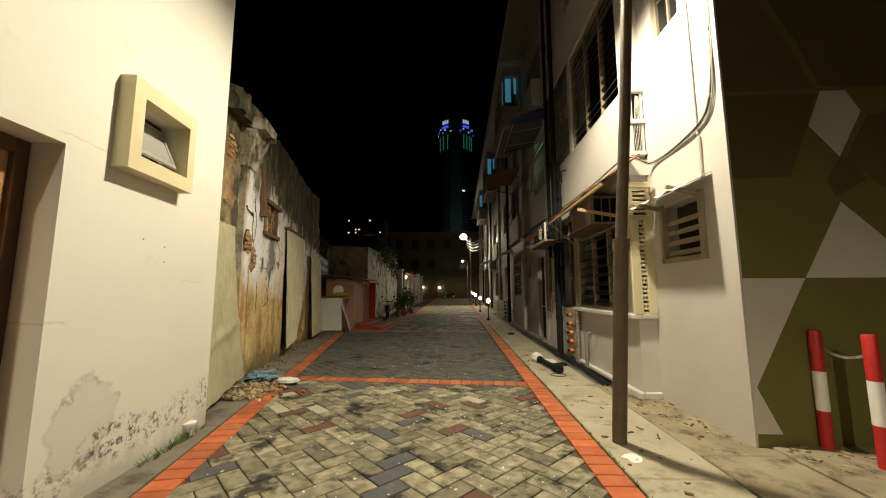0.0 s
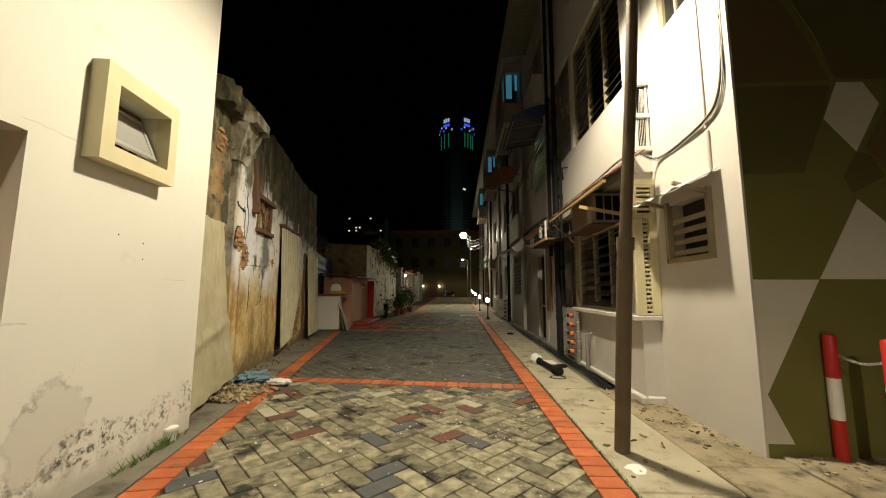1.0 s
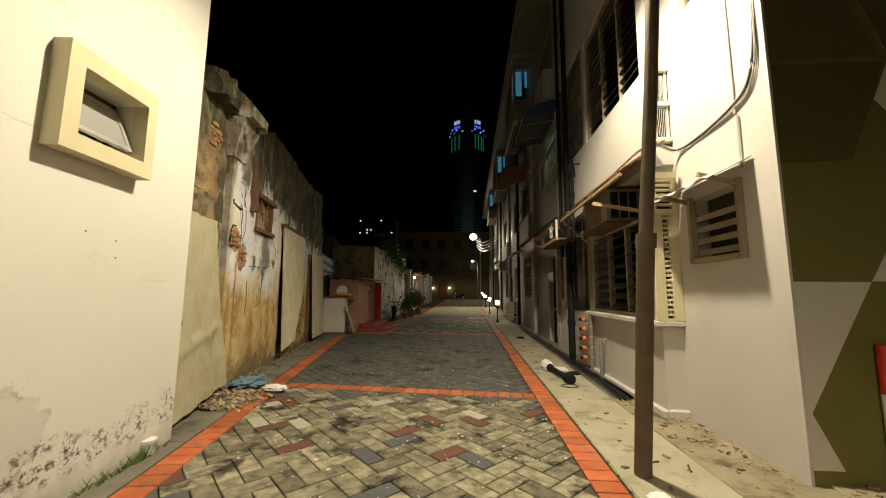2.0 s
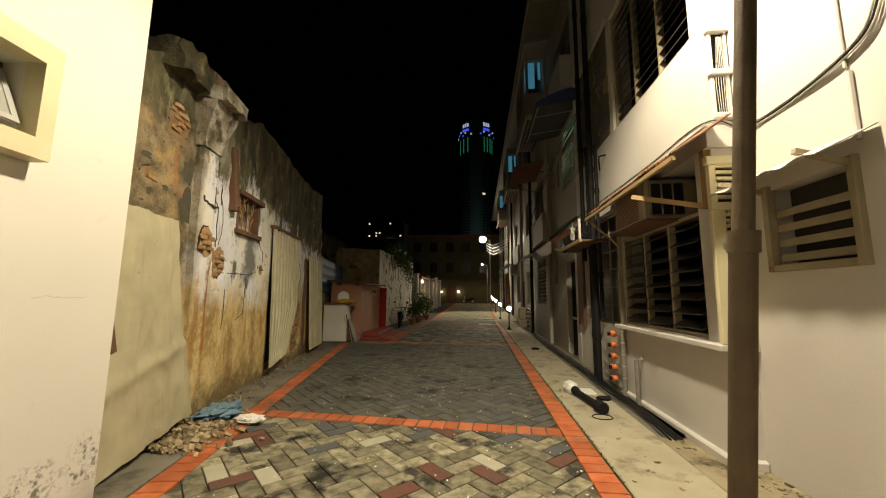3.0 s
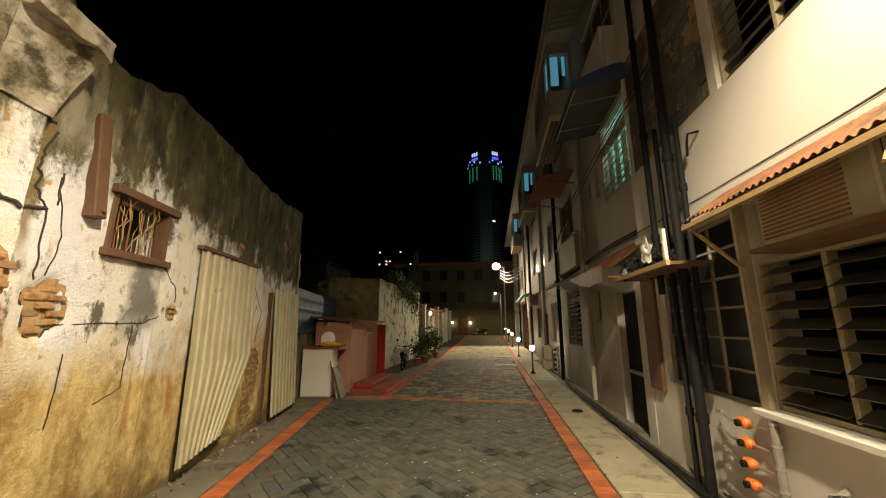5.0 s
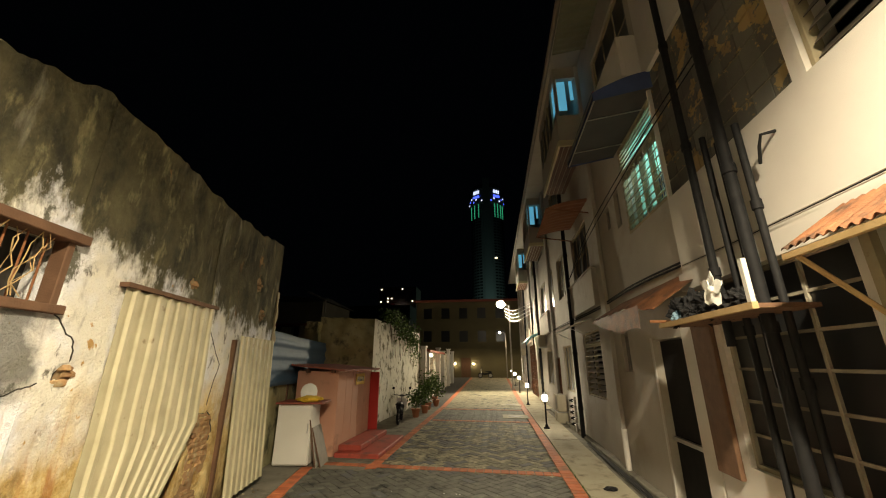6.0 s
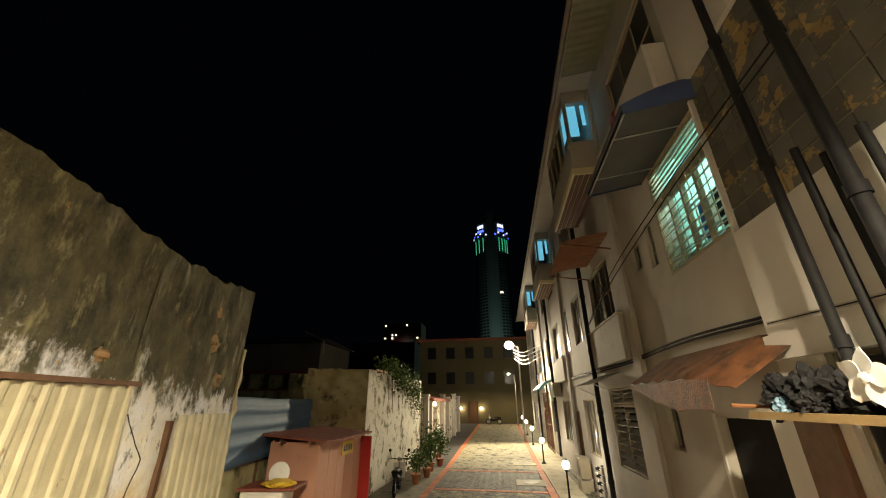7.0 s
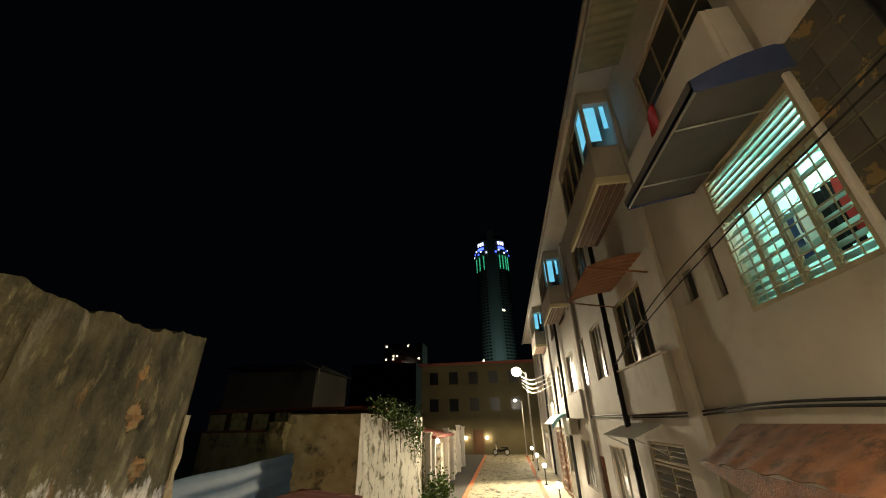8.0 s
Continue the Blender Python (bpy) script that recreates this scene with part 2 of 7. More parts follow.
DARK_CONCRETE = material("damp_concrete", (0.13, 0.12, 0.09), (0.22, 0.2, 0.16), 0.9, 2.4, 0.6, 0.3, 60, stain=(0.06, 0.055, 0.04), stain_scale=2.0)
ASPHALT = material("asphalt", (0.045, 0.045, 0.045), (0.07, 0.068, 0.062), 0.95, 3, 0.6, 0.4, 90)
PAVER = material("buff_paver", (0.12, 0.11, 0.07), (0.32, 0.29, 0.2), 0.8, 9, 0.35, 0.55, 90, stain=(0.025, 0.023, 0.018), stain_scale=2.6, stain_at=(0.52, 0.62), per_piece=0.4, whole=True)
PAVER_DARK = material("dark_paver", (0.05, 0.05, 0.043), (0.125, 0.122, 0.1), 0.75, 5, 0.5, 0.4, 80, stain=(0.016, 0.016, 0.014), stain_scale=1.5, stain_at=(0.55, 0.63), per_piece=0.2, whole=True)
PAVER_SLATE = material("slate_paver", (0.06, 0.065, 0.07), (0.1, 0.1, 0.1), 0.8, 6, 0.6, 0.25, 80, stain=(0.2, 0.19, 0.15), stain_scale=3, stain_at=(0.6, 0.75), whole=True)
PAVER_RED = material("red_brown_paver", (0.1, 0.042, 0.03), (0.15, 0.065, 0.045), 0.8, 6, 0.6, 0.25, 80, stain=(0.08, 0.05, 0.04), stain_scale=3, whole=True)
PAVER_PALE = material("pale_paver", (0.34, 0.32, 0.24), (0.42, 0.4, 0.32), 0.8, 6, 0.6, 0.2, 80, whole=True)
ORANGE = material("orange_paver", (0.36, 0.08, 0.028), (0.5, 0.15, 0.055), 0.75, 5, 0.5, 0.35, 80, stain=(0.15, 0.1, 0.06), stain_scale=1.8, stain_at=(0.54, 0.68), per_piece=0.22, whole=True)
GRIT_AND_HOLLOW_SHADE = material("grit_joint_and_hollow_shade", (0.05, 0.045, 0.03), (0.09, 0.08, 0.05), 1.0, 8, 0.6, 0.5, 60)
SHEET = material("beige_sheet_steel", (0.36, 0.325, 0.21), (0.46, 0.42, 0.285), 0.5, 3.5, 0.4, 0.2, 50, stain=(0.17, 0.11, 0.05), stain_scale=5.0, stain_at=(0.64, 0.74))
BLUE_SHEET = material("blue_sheet_steel", (0.05, 0.11, 0.19), (0.07, 0.14, 0.23), 0.65, 2.5, 0.6, 0.06, 50)
PINK = material("pink_paint", (0.5, 0.25, 0.17), (0.56, 0.3, 0.21), 0.7, 2, 0.6, 0.1, 60, stain=(0.3, 0.16, 0.11), stain_scale=1.5, stain_at=(0.6, 0.78))
RED = material("red_paint", (0.4, 0.02, 0.02), (0.48, 0.04, 0.03), 0.5, 3, 0.6, 0.06, 60)
RED_FLOOR = material("red_oxide_floor", (0.3, 0.045, 0.03), (0.38, 0.07, 0.045), 0.7, 2.5, 0.6, 0.12, 60, stain=(0.12, 0.04, 0.03), stain_scale=2)
DARK_RED = material("dark_red_roof", (0.2, 0.05, 0.035), (0.27, 0.08, 0.05), 0.7, 3, 0.6, 0.1, 60)
RUST = material("rust_orange_sheet", (0.12, 0.048, 0.022), (0.22, 0.09, 0.04), 0.65, 5, 0.4, 0.4, 40, stain=(0.055, 0.028, 0.015), stain_scale=4, stain_at=(0.5, 0.64))
DARK_RUST = material("dark_rust_sheet", (0.15, 0.055, 0.02), (0.24, 0.1, 0.04), 0.8, 3, 0.6, 0.2, 50)
WOOD = material("weathered_timber", (0.3, 0.2, 0.09), (0.4, 0.28, 0.14), 0.75, 7, 0.6, 0.2, 60)
DARK_WOOD = material("dark_timber", (0.09, 0.045, 0.025), (0.15, 0.08, 0.045), 0.8, 7, 0.6, 0.25, 60)
DOOR_WOOD = material("brown_door_wood", (0.33, 0.17, 0.07), (0.42, 0.23, 0.1), 0.5, 5, 0.6, 0.08, 60)
BLACK = material("black_plastic_pipe", (0.008, 0.008, 0.009), (0.016, 0.016, 0.017), 0.7, 8, 0.6, 0.1, 60, spec=0.15)
GREY_PIPE = material("grey_pipe", (0.16, 0.15, 0.13), (0.24, 0.22, 0.19), 0.6, 8, 0.6, 0.1, 60)
STEEL = material("galvanised_steel", (0.4, 0.4, 0.39), (0.52, 0.52, 0.5), 0.45, 6, 0.6, 0.06, 60, metal=0.8)
POLE_PAINT = material("worn_pole", (0.085, 0.06, 0.035), (0.16, 0.12, 0.075), 0.65, 5, 0.6, 0.2, 60, stain=(0.3, 0.26, 0.2), stain_scale=4, stain_at=(0.64, 0.72))
GREEN_DARK = material("mural_dark_olive", (0.085, 0.075, 0.02), (0.1, 0.09, 0.028), 0.75, 2, 0.6, 0.1, 80)
GREEN_MID = material("mural_olive", (0.13, 0.125, 0.03), (0.155, 0.145, 0.04), 0.75, 2, 0.6, 0.1, 80)
GREEN_BROWN = material("mural_brown_olive", (0.11, 0.08, 0.03), (0.13, 0.095, 0.035), 0.75, 2, 0.6, 0.1, 80)
MURAL_PALE = material("mural_pale_grey", (0.5, 0.48, 0.42), (0.56, 0.54, 0.47), 0.75, 2, 0.6, 0.1, 80)
SAFETY_RED = material("safety_red", (0.42, 0.015, 0.015), (0.5, 0.03, 0.025), 0.45, 6, 0.6, 0.05, 60)
SAFETY_WHITE = material("safety_white", (0.7, 0.69, 0.66), (0.78, 0.77, 0.74), 0.5, 6, 0.6, 0.05, 60)
DARK_TILE = material("dark_wall_block", (0.075, 0.072, 0.062), (0.12, 0.115, 0.1), 0.6, 3, 0.6, 0.15, 60, per_piece=0.25, stain=(0.3, 0.21, 0.09), stain_scale=2.6, stain_at=(0.55, 0.565))
GROUT = material("grey_grout", (0.2, 0.18, 0.14), (0.28, 0.25, 0.2), 0.9, 6, 0.6, 0.2, 60)
FRAME = material("cream_window_frame", (0.25, 0.21, 0.135), (0.35, 0.3, 0.2), 0.7, 5, 0.6, 0.15, 60, stain=(0.14, 0.09, 0.05), stain_scale=4, stain_at=(0.6, 0.72))
SLAT = material("smoked_louvre_glass", (0.035, 0.03, 0.025), (0.065, 0.055, 0.045), 0.35, 4, 0.6, 0.04, 30)
SLAT_PALE = material("dusty_louvre_glass", (0.3, 0.28, 0.25), (0.4, 0.38, 0.34), 0.4, 4, 0.6, 0.04, 30)
DARK_GLASS = glass("dark_glass", (0.012, 0.013, 0.014), 0.3)
FROST = glass("frosted_glass", (0.3, 0.3, 0.28), 0.4)
# near-black colour standing in for the darkness of rooms, gaps and cracks
HOLLOW_SHADE = material("hollow_shade", (0.03, 0.027, 0.022), (0.045, 0.04, 0.035), 0.95, 2, 0.6, 0.0)
CYAN_ROOM = material("teal_room_paint", (0.14, 0.3, 0.26), (0.24, 0.42, 0.37), 0.8, 2, 0.6, 0.05)
BLUE_CANVAS = material("blue_canvas", (0.03, 0.05, 0.14), (0.05, 0.075, 0.18), 0.85, 3, 0.6, 0.15, 90)
GREY_CANVAS = material("grey_canvas", (0.055, 0.058, 0.06), (0.095, 0.098, 0.1), 0.85, 2, 0.6, 0.15, 90)
TEAL_SHEET = material("teal_awning_sheet", (0.12, 0.34, 0.4), (0.17, 0.42, 0.48), 0.5, 3, 0.6, 0.05, 60)
PALE_SHEET = material("pale_awning_sheet", (0.55, 0.54, 0.5), (0.65, 0.64, 0.6), 0.5, 3, 0.6, 0.1, 60)
GREEN_SHEET = material("olive_awning_sheet", (0.16, 0.16, 0.1), (0.22, 0.22, 0.15), 0.7, 3, 0.6, 0.1, 60)
AC_PAINT = material("aged_appliance_enamel", (0.27, 0.235, 0.165), (0.36, 0.315, 0.23), 0.5, 3, 0.6, 0.05, 60)
WHITE_ENAMEL = material("white_enamel", (0.66, 0.64, 0.58), (0.74, 0.72, 0.66), 0.45, 2, 0.6, 0.04, 60, stain=(0.4, 0.36, 0.27), stain_scale=2.2, stain_at=(0.64, 0.8))
WHITE_PLASTIC = material("white_plastic", (0.72, 0.72, 0.7), (0.78, 0.78, 0.76), 0.4, 4, 0.6, 0.03, 60)
YELLOW = material("yellow_sign", (0.6, 0.38, 0.03), (0.68, 0.45, 0.05), 0.6, 4, 0.6, 0.05, 60)
ORANGE_VALVE = material("orange_valve_plastic", (0.65, 0.13, 0.02), (0.72, 0.18, 0.03), 0.45, 6, 0.6, 0.05, 60)
BLUE_PLASTIC = material("blue_plastic_bag", (0.07, 0.15, 0.22), (0.2, 0.31, 0.4), 0.45, 7, 0.6, 0.4, 25)
LEAF = material("leaf_green", (0.05, 0.1, 0.018), (0.1, 0.17, 0.03), 0.6, 6, 0.6, 0.1, 60, per_piece=0.45)
TERRACOTTA = material("terracotta_pot", (0.34, 0.13, 0.06), (0.42, 0.17, 0.09), 0.85, 6, 0.6, 0.15, 60)
MOSSY = material("mossy_render", (0.3, 0.27, 0.13), (0.46, 0.43, 0.27), 0.95, 2.6, 0.4, 0.7, 30, stain=(0.06, 0.06, 0.03), stain_scale=1.8, stain_at=(0.52, 0.66))
STREAKY = material("streaked_white_render", (0.62, 0.6, 0.5), (0.76, 0.73, 0.64), 0.9, 3, 0.5, 0.3, 40, stain=(0.13, 0.12, 0.06), stain_scale=2.6, stain_at=(0.52, 0.62))
# far wall colours darkened so the dimness of unlit buildings is in the paint
YELLOW_WALL = material("dimmed_yellow_wall", (0.09, 0.078, 0.04), (0.13, 0.11, 0.055), 0.85, 0.6, 0.6, 0.1, 60)
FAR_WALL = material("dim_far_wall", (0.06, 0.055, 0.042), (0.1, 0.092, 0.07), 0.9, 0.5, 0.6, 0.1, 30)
TOWER_WALL = material("tower_concrete", (0.2, 0.24, 0.24), (0.25, 0.29, 0.29), 0.9, 0.05, 0.6, 0.0, 1)
BULB = glowing("lamp_glass", (1.0, 0.93, 0.75), 45)
BULB_SMALL = glowing("small_lamp_glass", (1.0, 0.95, 0.8), 25)

# ---- mesh building ----


class Shape:
    """Collects boxes, rods and strips, and becomes one mesh."""

    def __init__(self):
        self.v, self.f = [], []

    def add(self, verts, faces):
        k = len(self.v)
        self.v += [tuple(p) for p in verts]
        self.f += [tuple(i + k for i in q) for q in faces]
        return self

    def box(self, a, b, m=None, chamfer=0.0):
        (x0, y0, z0), (x1, y1, z1) = a, b
        c = min(chamfer, 0.45 * min(abs(x1 - x0), abs(y1 - y0), abs(z1 - z0)))
        if c <= 0:
            vs = [(x, y, z) for z in (z0, z1) for y in (y0, y1) for x in (x0, x1)]
            fs = [(0, 2, 3, 1), (4, 5, 7, 6), (0, 1, 5, 4), (2, 6, 7, 3), (0, 4, 6, 2), (1, 3, 7, 5)]
        else:
            bm = bmesh.new()
            bmesh.ops.create_cube(bm, size=1)
            for v in bm.verts:
                v.co = Vector((x0 + (v.co.x + .5) * (x1 - x0), y0 + (v.co.y + .5) * (y1 - y0), z0 + (v.co.z + .5) * (z1 - z0)))
            bmesh.ops.bevel(bm, geom=bm.edges[:], offset=c, segments=1, affect="EDGES")
            bm.verts.index_update()
            vs, fs = [tuple(v.co) for v in bm.verts], [[v.index for v in f.verts] for f in bm.faces]
            bm.free()
        if m is not None:
            vs = [tuple(m @ Vector(p)) for p in vs]
        return self.add(vs, fs)

    def rod(self, points, r, sides=10, r_end=None, caps=True):
        """A round rod along points, tapering from r to r_end."""
        ps = [Vector(p) for p in points]
        rings = []
        up = Vector((0, 0, 1))
        for i, p in enumerate(ps):
            d = (ps[min(i + 1, len(ps) - 1)] - ps[max(i - 1, 0)]).normalized()
            ref = up if abs(d.z) < 0.95 else Vector((1, 0, 0))
            a = d.cross(ref).normalized()
            b = d.cross(a)
            rr = r if r_end is None else r + (r_end - r) * i / (len(ps) - 1)
            rings.append([p + (a * math.cos(2 * math.pi * k / sides) + b * math.sin(2 * math.pi * k / sides)) * rr for k in range(sides)])
        vs = [q for ring in rings for q in ring]
        fs = [(i * sides + k, i * sides + (k + 1) % sides, (i + 1) * sides + (k + 1) % sides, (i + 1) * sides + k)
              for i in range(len(ps) - 1) for k in range(sides)]
        if caps:
            fs += [tuple(range(sides))[::-1], tuple(range((len(ps) - 1) * sides, len(ps) * sides))]
        return self.add(vs, fs)

    def turned(self, profile, centre=(0, 0, 0), sides=16, m=None):
        """A turned body: (radius, height) from bottom to top."""
        vs, fs = [], []
        for r, z in profile:
            for k in range(sides):
                a = 2 * math.pi * k / sides
                vs.append(Vector((centre[0] + r * math.cos(a), centre[1] + r * math.sin(a), centre[2] + z)))
        n = len(profile)
        for i in range(n - 1):
            for k in range(sides):
                fs.append((i * sides + k, i * sides + (k + 1) % sides, (i + 1) * sides + (k + 1) % sides, (i + 1) * sides + k))
        fs += [tuple(range(sides))[::-1], tuple(range((n - 1) * sides, n * sides))]
        if m is not None:
            vs = [m @ p for p in vs]
        return self.add(vs, fs)

    def slab(self, outline, z0, z1):
        """A flat body with that outline (x, y), counter-clockwise."""
        k = len(outline)
        vs = [(x, y, z0) for x, y in outline] + [(x, y, z1) for x, y in outline]
        fs = [tuple(range(k))[::-1], tuple(range(k, 2 * k))] + [(i, (i + 1) % k, k + (i + 1) % k, k + i) for i in range(k)]
        return self.add(vs, fs)

    def sheet(self, fn, nu, nv, thick=0.0):
        """A bent sheet: fn(u, v) gives the place for u, v in 0..1; thick: its depth along the normal."""
        top = [[Vector(fn(i / nu, j / nv)) for j in range(nv + 1)] for i in range(nu + 1)]
        idx = lambda i, j: i * (nv + 1) + j
        vs = [p for row in top for p in row]
        fs = [(idx(i, j), idx(i + 1, j), idx(i + 1, j + 1), idx(i, j + 1)) for i in range(nu) for j in range(nv)]
        if thick:
            k = len(vs)
            low = []
            for i in range(nu + 1):
                for j in range(nv + 1):
                    du = top[min(i + 1, nu)][j] - top[max(i - 1, 0)][j]
                    dv = top[i][min(j + 1, nv)] - top[i][max(j - 1, 0)]
                    low.append(top[i][j] - du.cross(dv).normalized() * thick)
            vs = vs + low
            fs += [tuple(q + k for q in f[::-1]) for f in fs]
            rim = [idx(i, 0) for i in range(nu + 1)] + [idx(nu, j) for j in range(1, nv + 1)] + [idx(i, nv) for i in range(nu - 1, -1, -1)] + [idx(0, j) for j in range(nv - 1, 0, -1)]
            fs += [(rim[q], rim[q - 1], rim[q - 1] + k, rim[q] + k) for q in range(len(rim))]
        return self.add(vs, fs)

    def mesh(self, name, mat, smooth=False):
        me = bpy.data.meshes.new(name)
        me.from_pydata(self.v, [], self.f)
        me.materials.append(mat)
        if smooth:
            me.polygons.foreach_set("use_smooth", [True] * len(me.polygons))
            me.set_sharp_from_angle(angle=radians(40))
        me.update()
        return me


def part(name, shape, mat, parent=None, label="", smooth=False, at=None):
    ob = new(name, shape.mesh(name, mat, smooth))
    if parent is not None:
        ob.parent = parent
    if at is not None:
        ob.matrix_basis = at
    if label:
        ob["label"] = label
    return ob


def thing(name, place, label, category, group="", turn=0.0):
    ob = new(name)
    ob.empty_display_size = 0.1
    ob.matrix_basis = pose(*place, 0, 0, turn)
    return tagged(ob, label, category, group)


def structure(name, shape, mat, label, category="", smooth=False):
    return tagged(part(name, shape, mat, None, "", smooth), label, category or name.split("_")[0], kind="structure")


def wall_cells(s, x0, x1, y0, y1, z0, z1, holes):
    """A wall between x0 and x1 that runs along y, with rectangular holes (y0, y1, z0, z1) through it."""
    ys = sorted({y0, y1, *[h[0] for h in holes], *[h[1] for h in holes]})
    zs = sorted({z0, z1, *[h[2] for h in holes], *[h[3] for h in holes]})
    ys, zs = [y for y in ys if y0 <= y <= y1], [z for z in zs if z0 <= z <= z1]
    for a, b in zip(ys, ys[1:]):
        run = None
        for c, d in zip(zs, zs[1:]):
            my, mz = (a + b) / 2, (c + d) / 2
            if any(h[0] < my < h[1] and h[2] < mz < h[3] for h in holes):
                if run:
                    s.box((x0, a, run[0]), (x1, b, run[1]))
                run = None
            else:
                run = (run[0], d) if run else (c, d)
        if run:
            s.box((x0, a, run[0]), (x1, b, run[1]))
    return s

# ---- ground ----


def rise(y):
    return 0.0 if y < 26 else min(0.6, 0.6 * (y - 26) / 26)


s = Shape()
ys = [-60, -20, 0, 15, 26, 30, 35, 40, 46, 52, 60, 100, 300, 900]
xs = [-700, -60, -20, -5, 5, 20, 60, 700]
s.add([(x, y, rise(y) - 0.07) for y in ys for x in xs],
      [(j * 8 + i, j * 8 + i + 1, j * 8 + i + 9, j * 8 + i + 8) for j in range(len(ys) - 1) for i in range(7)])
ground = structure("ground", s, ASPHALT, "dark asphalt ground reaching the horizon", "ground")


def left_edge(y):
    """The inner edge of the left orange strip."""
    if y < 14.0:
        return -2.33 - 0.197 * (y - 3.6)
    return -2.95


def line(y_at_zero, skew=-0.22):
    return lambda x: y_at_zero + skew * x


BAND_1, BAND_2, BAND_3, BAND_4 = line(6.36, -0.07), line(14.15, -0.03), line(21.3, -0.02), line(25.2, -0.02)

# bed of the paving and the concrete margins
s = Shape()
s.slab([(1.28, 0.2), (1.28, 26), (-2.95, 26), (-2.95, 14.2), (-4.36, 14.0), (-2.1, 0.2)], -0.069, -0.02)
road = structure("road", s, GRIT_AND_HOLLOW_SHADE, "paved back lane of herringbone blocks with orange border strips", "road")
s = Shape()
for a, b in ((0.2, 3.4), (3.41, 6.3), (6.31, 9.2), (9.21, 12.1), (12.11, 15.0), (15.01, 18.0), (18.01, 22.0), (22.01, 26.0)):
    s.box((1.3, a, -0.069), (2.06 + 0.006 * b, b, 0.012), chamfer=0.012)
pavement = structure("pavement", s, CONCRETE, "pale concrete path with stains along the building", "pavement")
s = Shape()
s.box((2.14, 6.4, -0.069), (2.6, 26, -0.045))
s.box((2.42, 6.4, -0.045), (2.6, 26, 0.05), chamfer=0.015)
structure("pavement_2", s, DARK_CONCRETE, "damp stained concrete apron and drain beside the wall", "pavement")
s = Shape()
s.box((2.13, -2, -0.069), (2.87, 3.86, 0.006), chamfer=0.012)
s.box((2.1, 3.865, -0.069), (2.95, 6.39, 0.008), chamfer=0.012)
s.box((2.88, -4, -0.069), (9, 4.06, 0.03), chamfer=0.015)
structure("pavement_5", s, GRIMY, "grimy cracked concrete apron with an open slot drain", "pavement")
s = Shape()
for a, b in ((-3, 4.4), (4.41, 8.0), (8.01, 11.4), (11.41, 14.0)):
    o = lambda y: -2.60 - 0.197 * (y - 3.6)
    s.slab([(o(a), a), (o(b), b), (o(b) - 1.6, b), (o(a) - 1.6, a)], -0.069, 0.01)
s.slab([(-3.2, 14.0), (-3.2, 26), (-5.2, 26), (-5.6, 14.0)], -0.069, 0.0)
structure("pavement_3", s, DARK_CONCRETE, "damp gritty concrete margin under the ruined wall", "pavement")
s = Shape()
for y0, y1, m in ((26, 33, 0), (33, 41, 1), (41, 52.5, 0)):
    s.add([(-3.2, y0, rise(y0) + 0.004), (1.28, y0, rise(y0) + 0.004), (1.28, y1, rise(y1) + 0.004), (-3.2, y1, rise(y1) + 0.004)], [(0, 1, 2, 3)])
structure("road_2", s, PAVER, "distant stretch of the buff paved lane", "road")
s = Shape()
s.add([(1.28, 26, 0.012), (2.6, 26, 0.012), (2.6, 52, 0.612), (1.28, 52, 0.612)], [(0, 1, 2, 3)])
structure("pavement_4", s, CONCRETE, "distant concrete path along the building", "pavement")
s = Shape()
for x in (1.02, -3.2):
    s.add([(x, 26, 0.008), (x + 0.26, 26, 0.008), (x + 0.26, 52, 0.608), (x, 52, 0.608)], [(0, 1, 2, 3)])
structure("trim", s, ORANGE, "orange border strips of the distant lane", "trim")

# ---- pale building with the small window ----


def plaster_x(y):
    return -2.95 - 0.1 * (y - 4.45)


LEFT = pose(-2.95, 4.45, 0, 0, 0, math.degrees(math.atan(0.1)))
s = Shape()
wall_cells(s, -0.32, 0, -9.0, 0.0, -0.05, 9.0, [(-1.44, -0.86, 2.6, 3.1), (-3.05, -1.92, 0.0, 2.5)])
s.box((-6, -0.32, -0.05), (-0.321, 0, 9.0))
wall_left = structure("wall_left", s, CREAM_WALL, "cream painted rendered wall with black damp stains at its foot", "wall")
wall_left.matrix_basis = LEFT
# near-black block stands in for the unlit inside
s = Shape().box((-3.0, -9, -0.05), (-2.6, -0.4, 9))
o = structure("wall_left_2", s, HOLLOW_SHADE, "dark inside of the pale building", "wall")
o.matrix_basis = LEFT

w = thing("window_1", (0, 0, 0), "small awning window in a thick cream surround", "window")
w["kind"] = "structure"
w.matrix_basis = LEFT
s = Shape()
y0, y1, z0, z1 = -1.56, -0.76, 2.47, 3.24
ya, yb, za, zb = -1.44, -0.86, 2.6, 3.1
for a, b in (((0.0, y0, z0), (0.13, y1, za)), ((0.0, y0, zb), (0.13, y1, z1)), ((0.0, y0, za), (0.13, ya, zb)), ((0.0, yb, za), (0.13, y1, zb))):
    s.box(a, b)
part("window_surround", s, CREAM, w)
s = Shape()
for a, b in (((-0.2, ya, za), (-0.15, ya + 0.04, zb)), ((-0.2, yb - 0.04, za), (-0.15, yb, zb)), ((-0.2, ya + 0.04, za), (-0.15, yb - 0.04, za + 0.04)), ((-0.2, ya + 0.04, zb - 0.04), (-0.15, yb - 0.04, zb))):
    s.box(a, b, chamfer=0.004)
part("window_frame", s, DARK_WOOD, w)
# near-black sheet in place of the darkness behind the sash
part("back_panel", Shape().box((-0.31, ya, za), (-0.29, yb, zb)), HOLLOW_SHADE, w)
tilt = pose(-0.13, -1.15, 3.04, 0, -24, 0)
s = Shape()
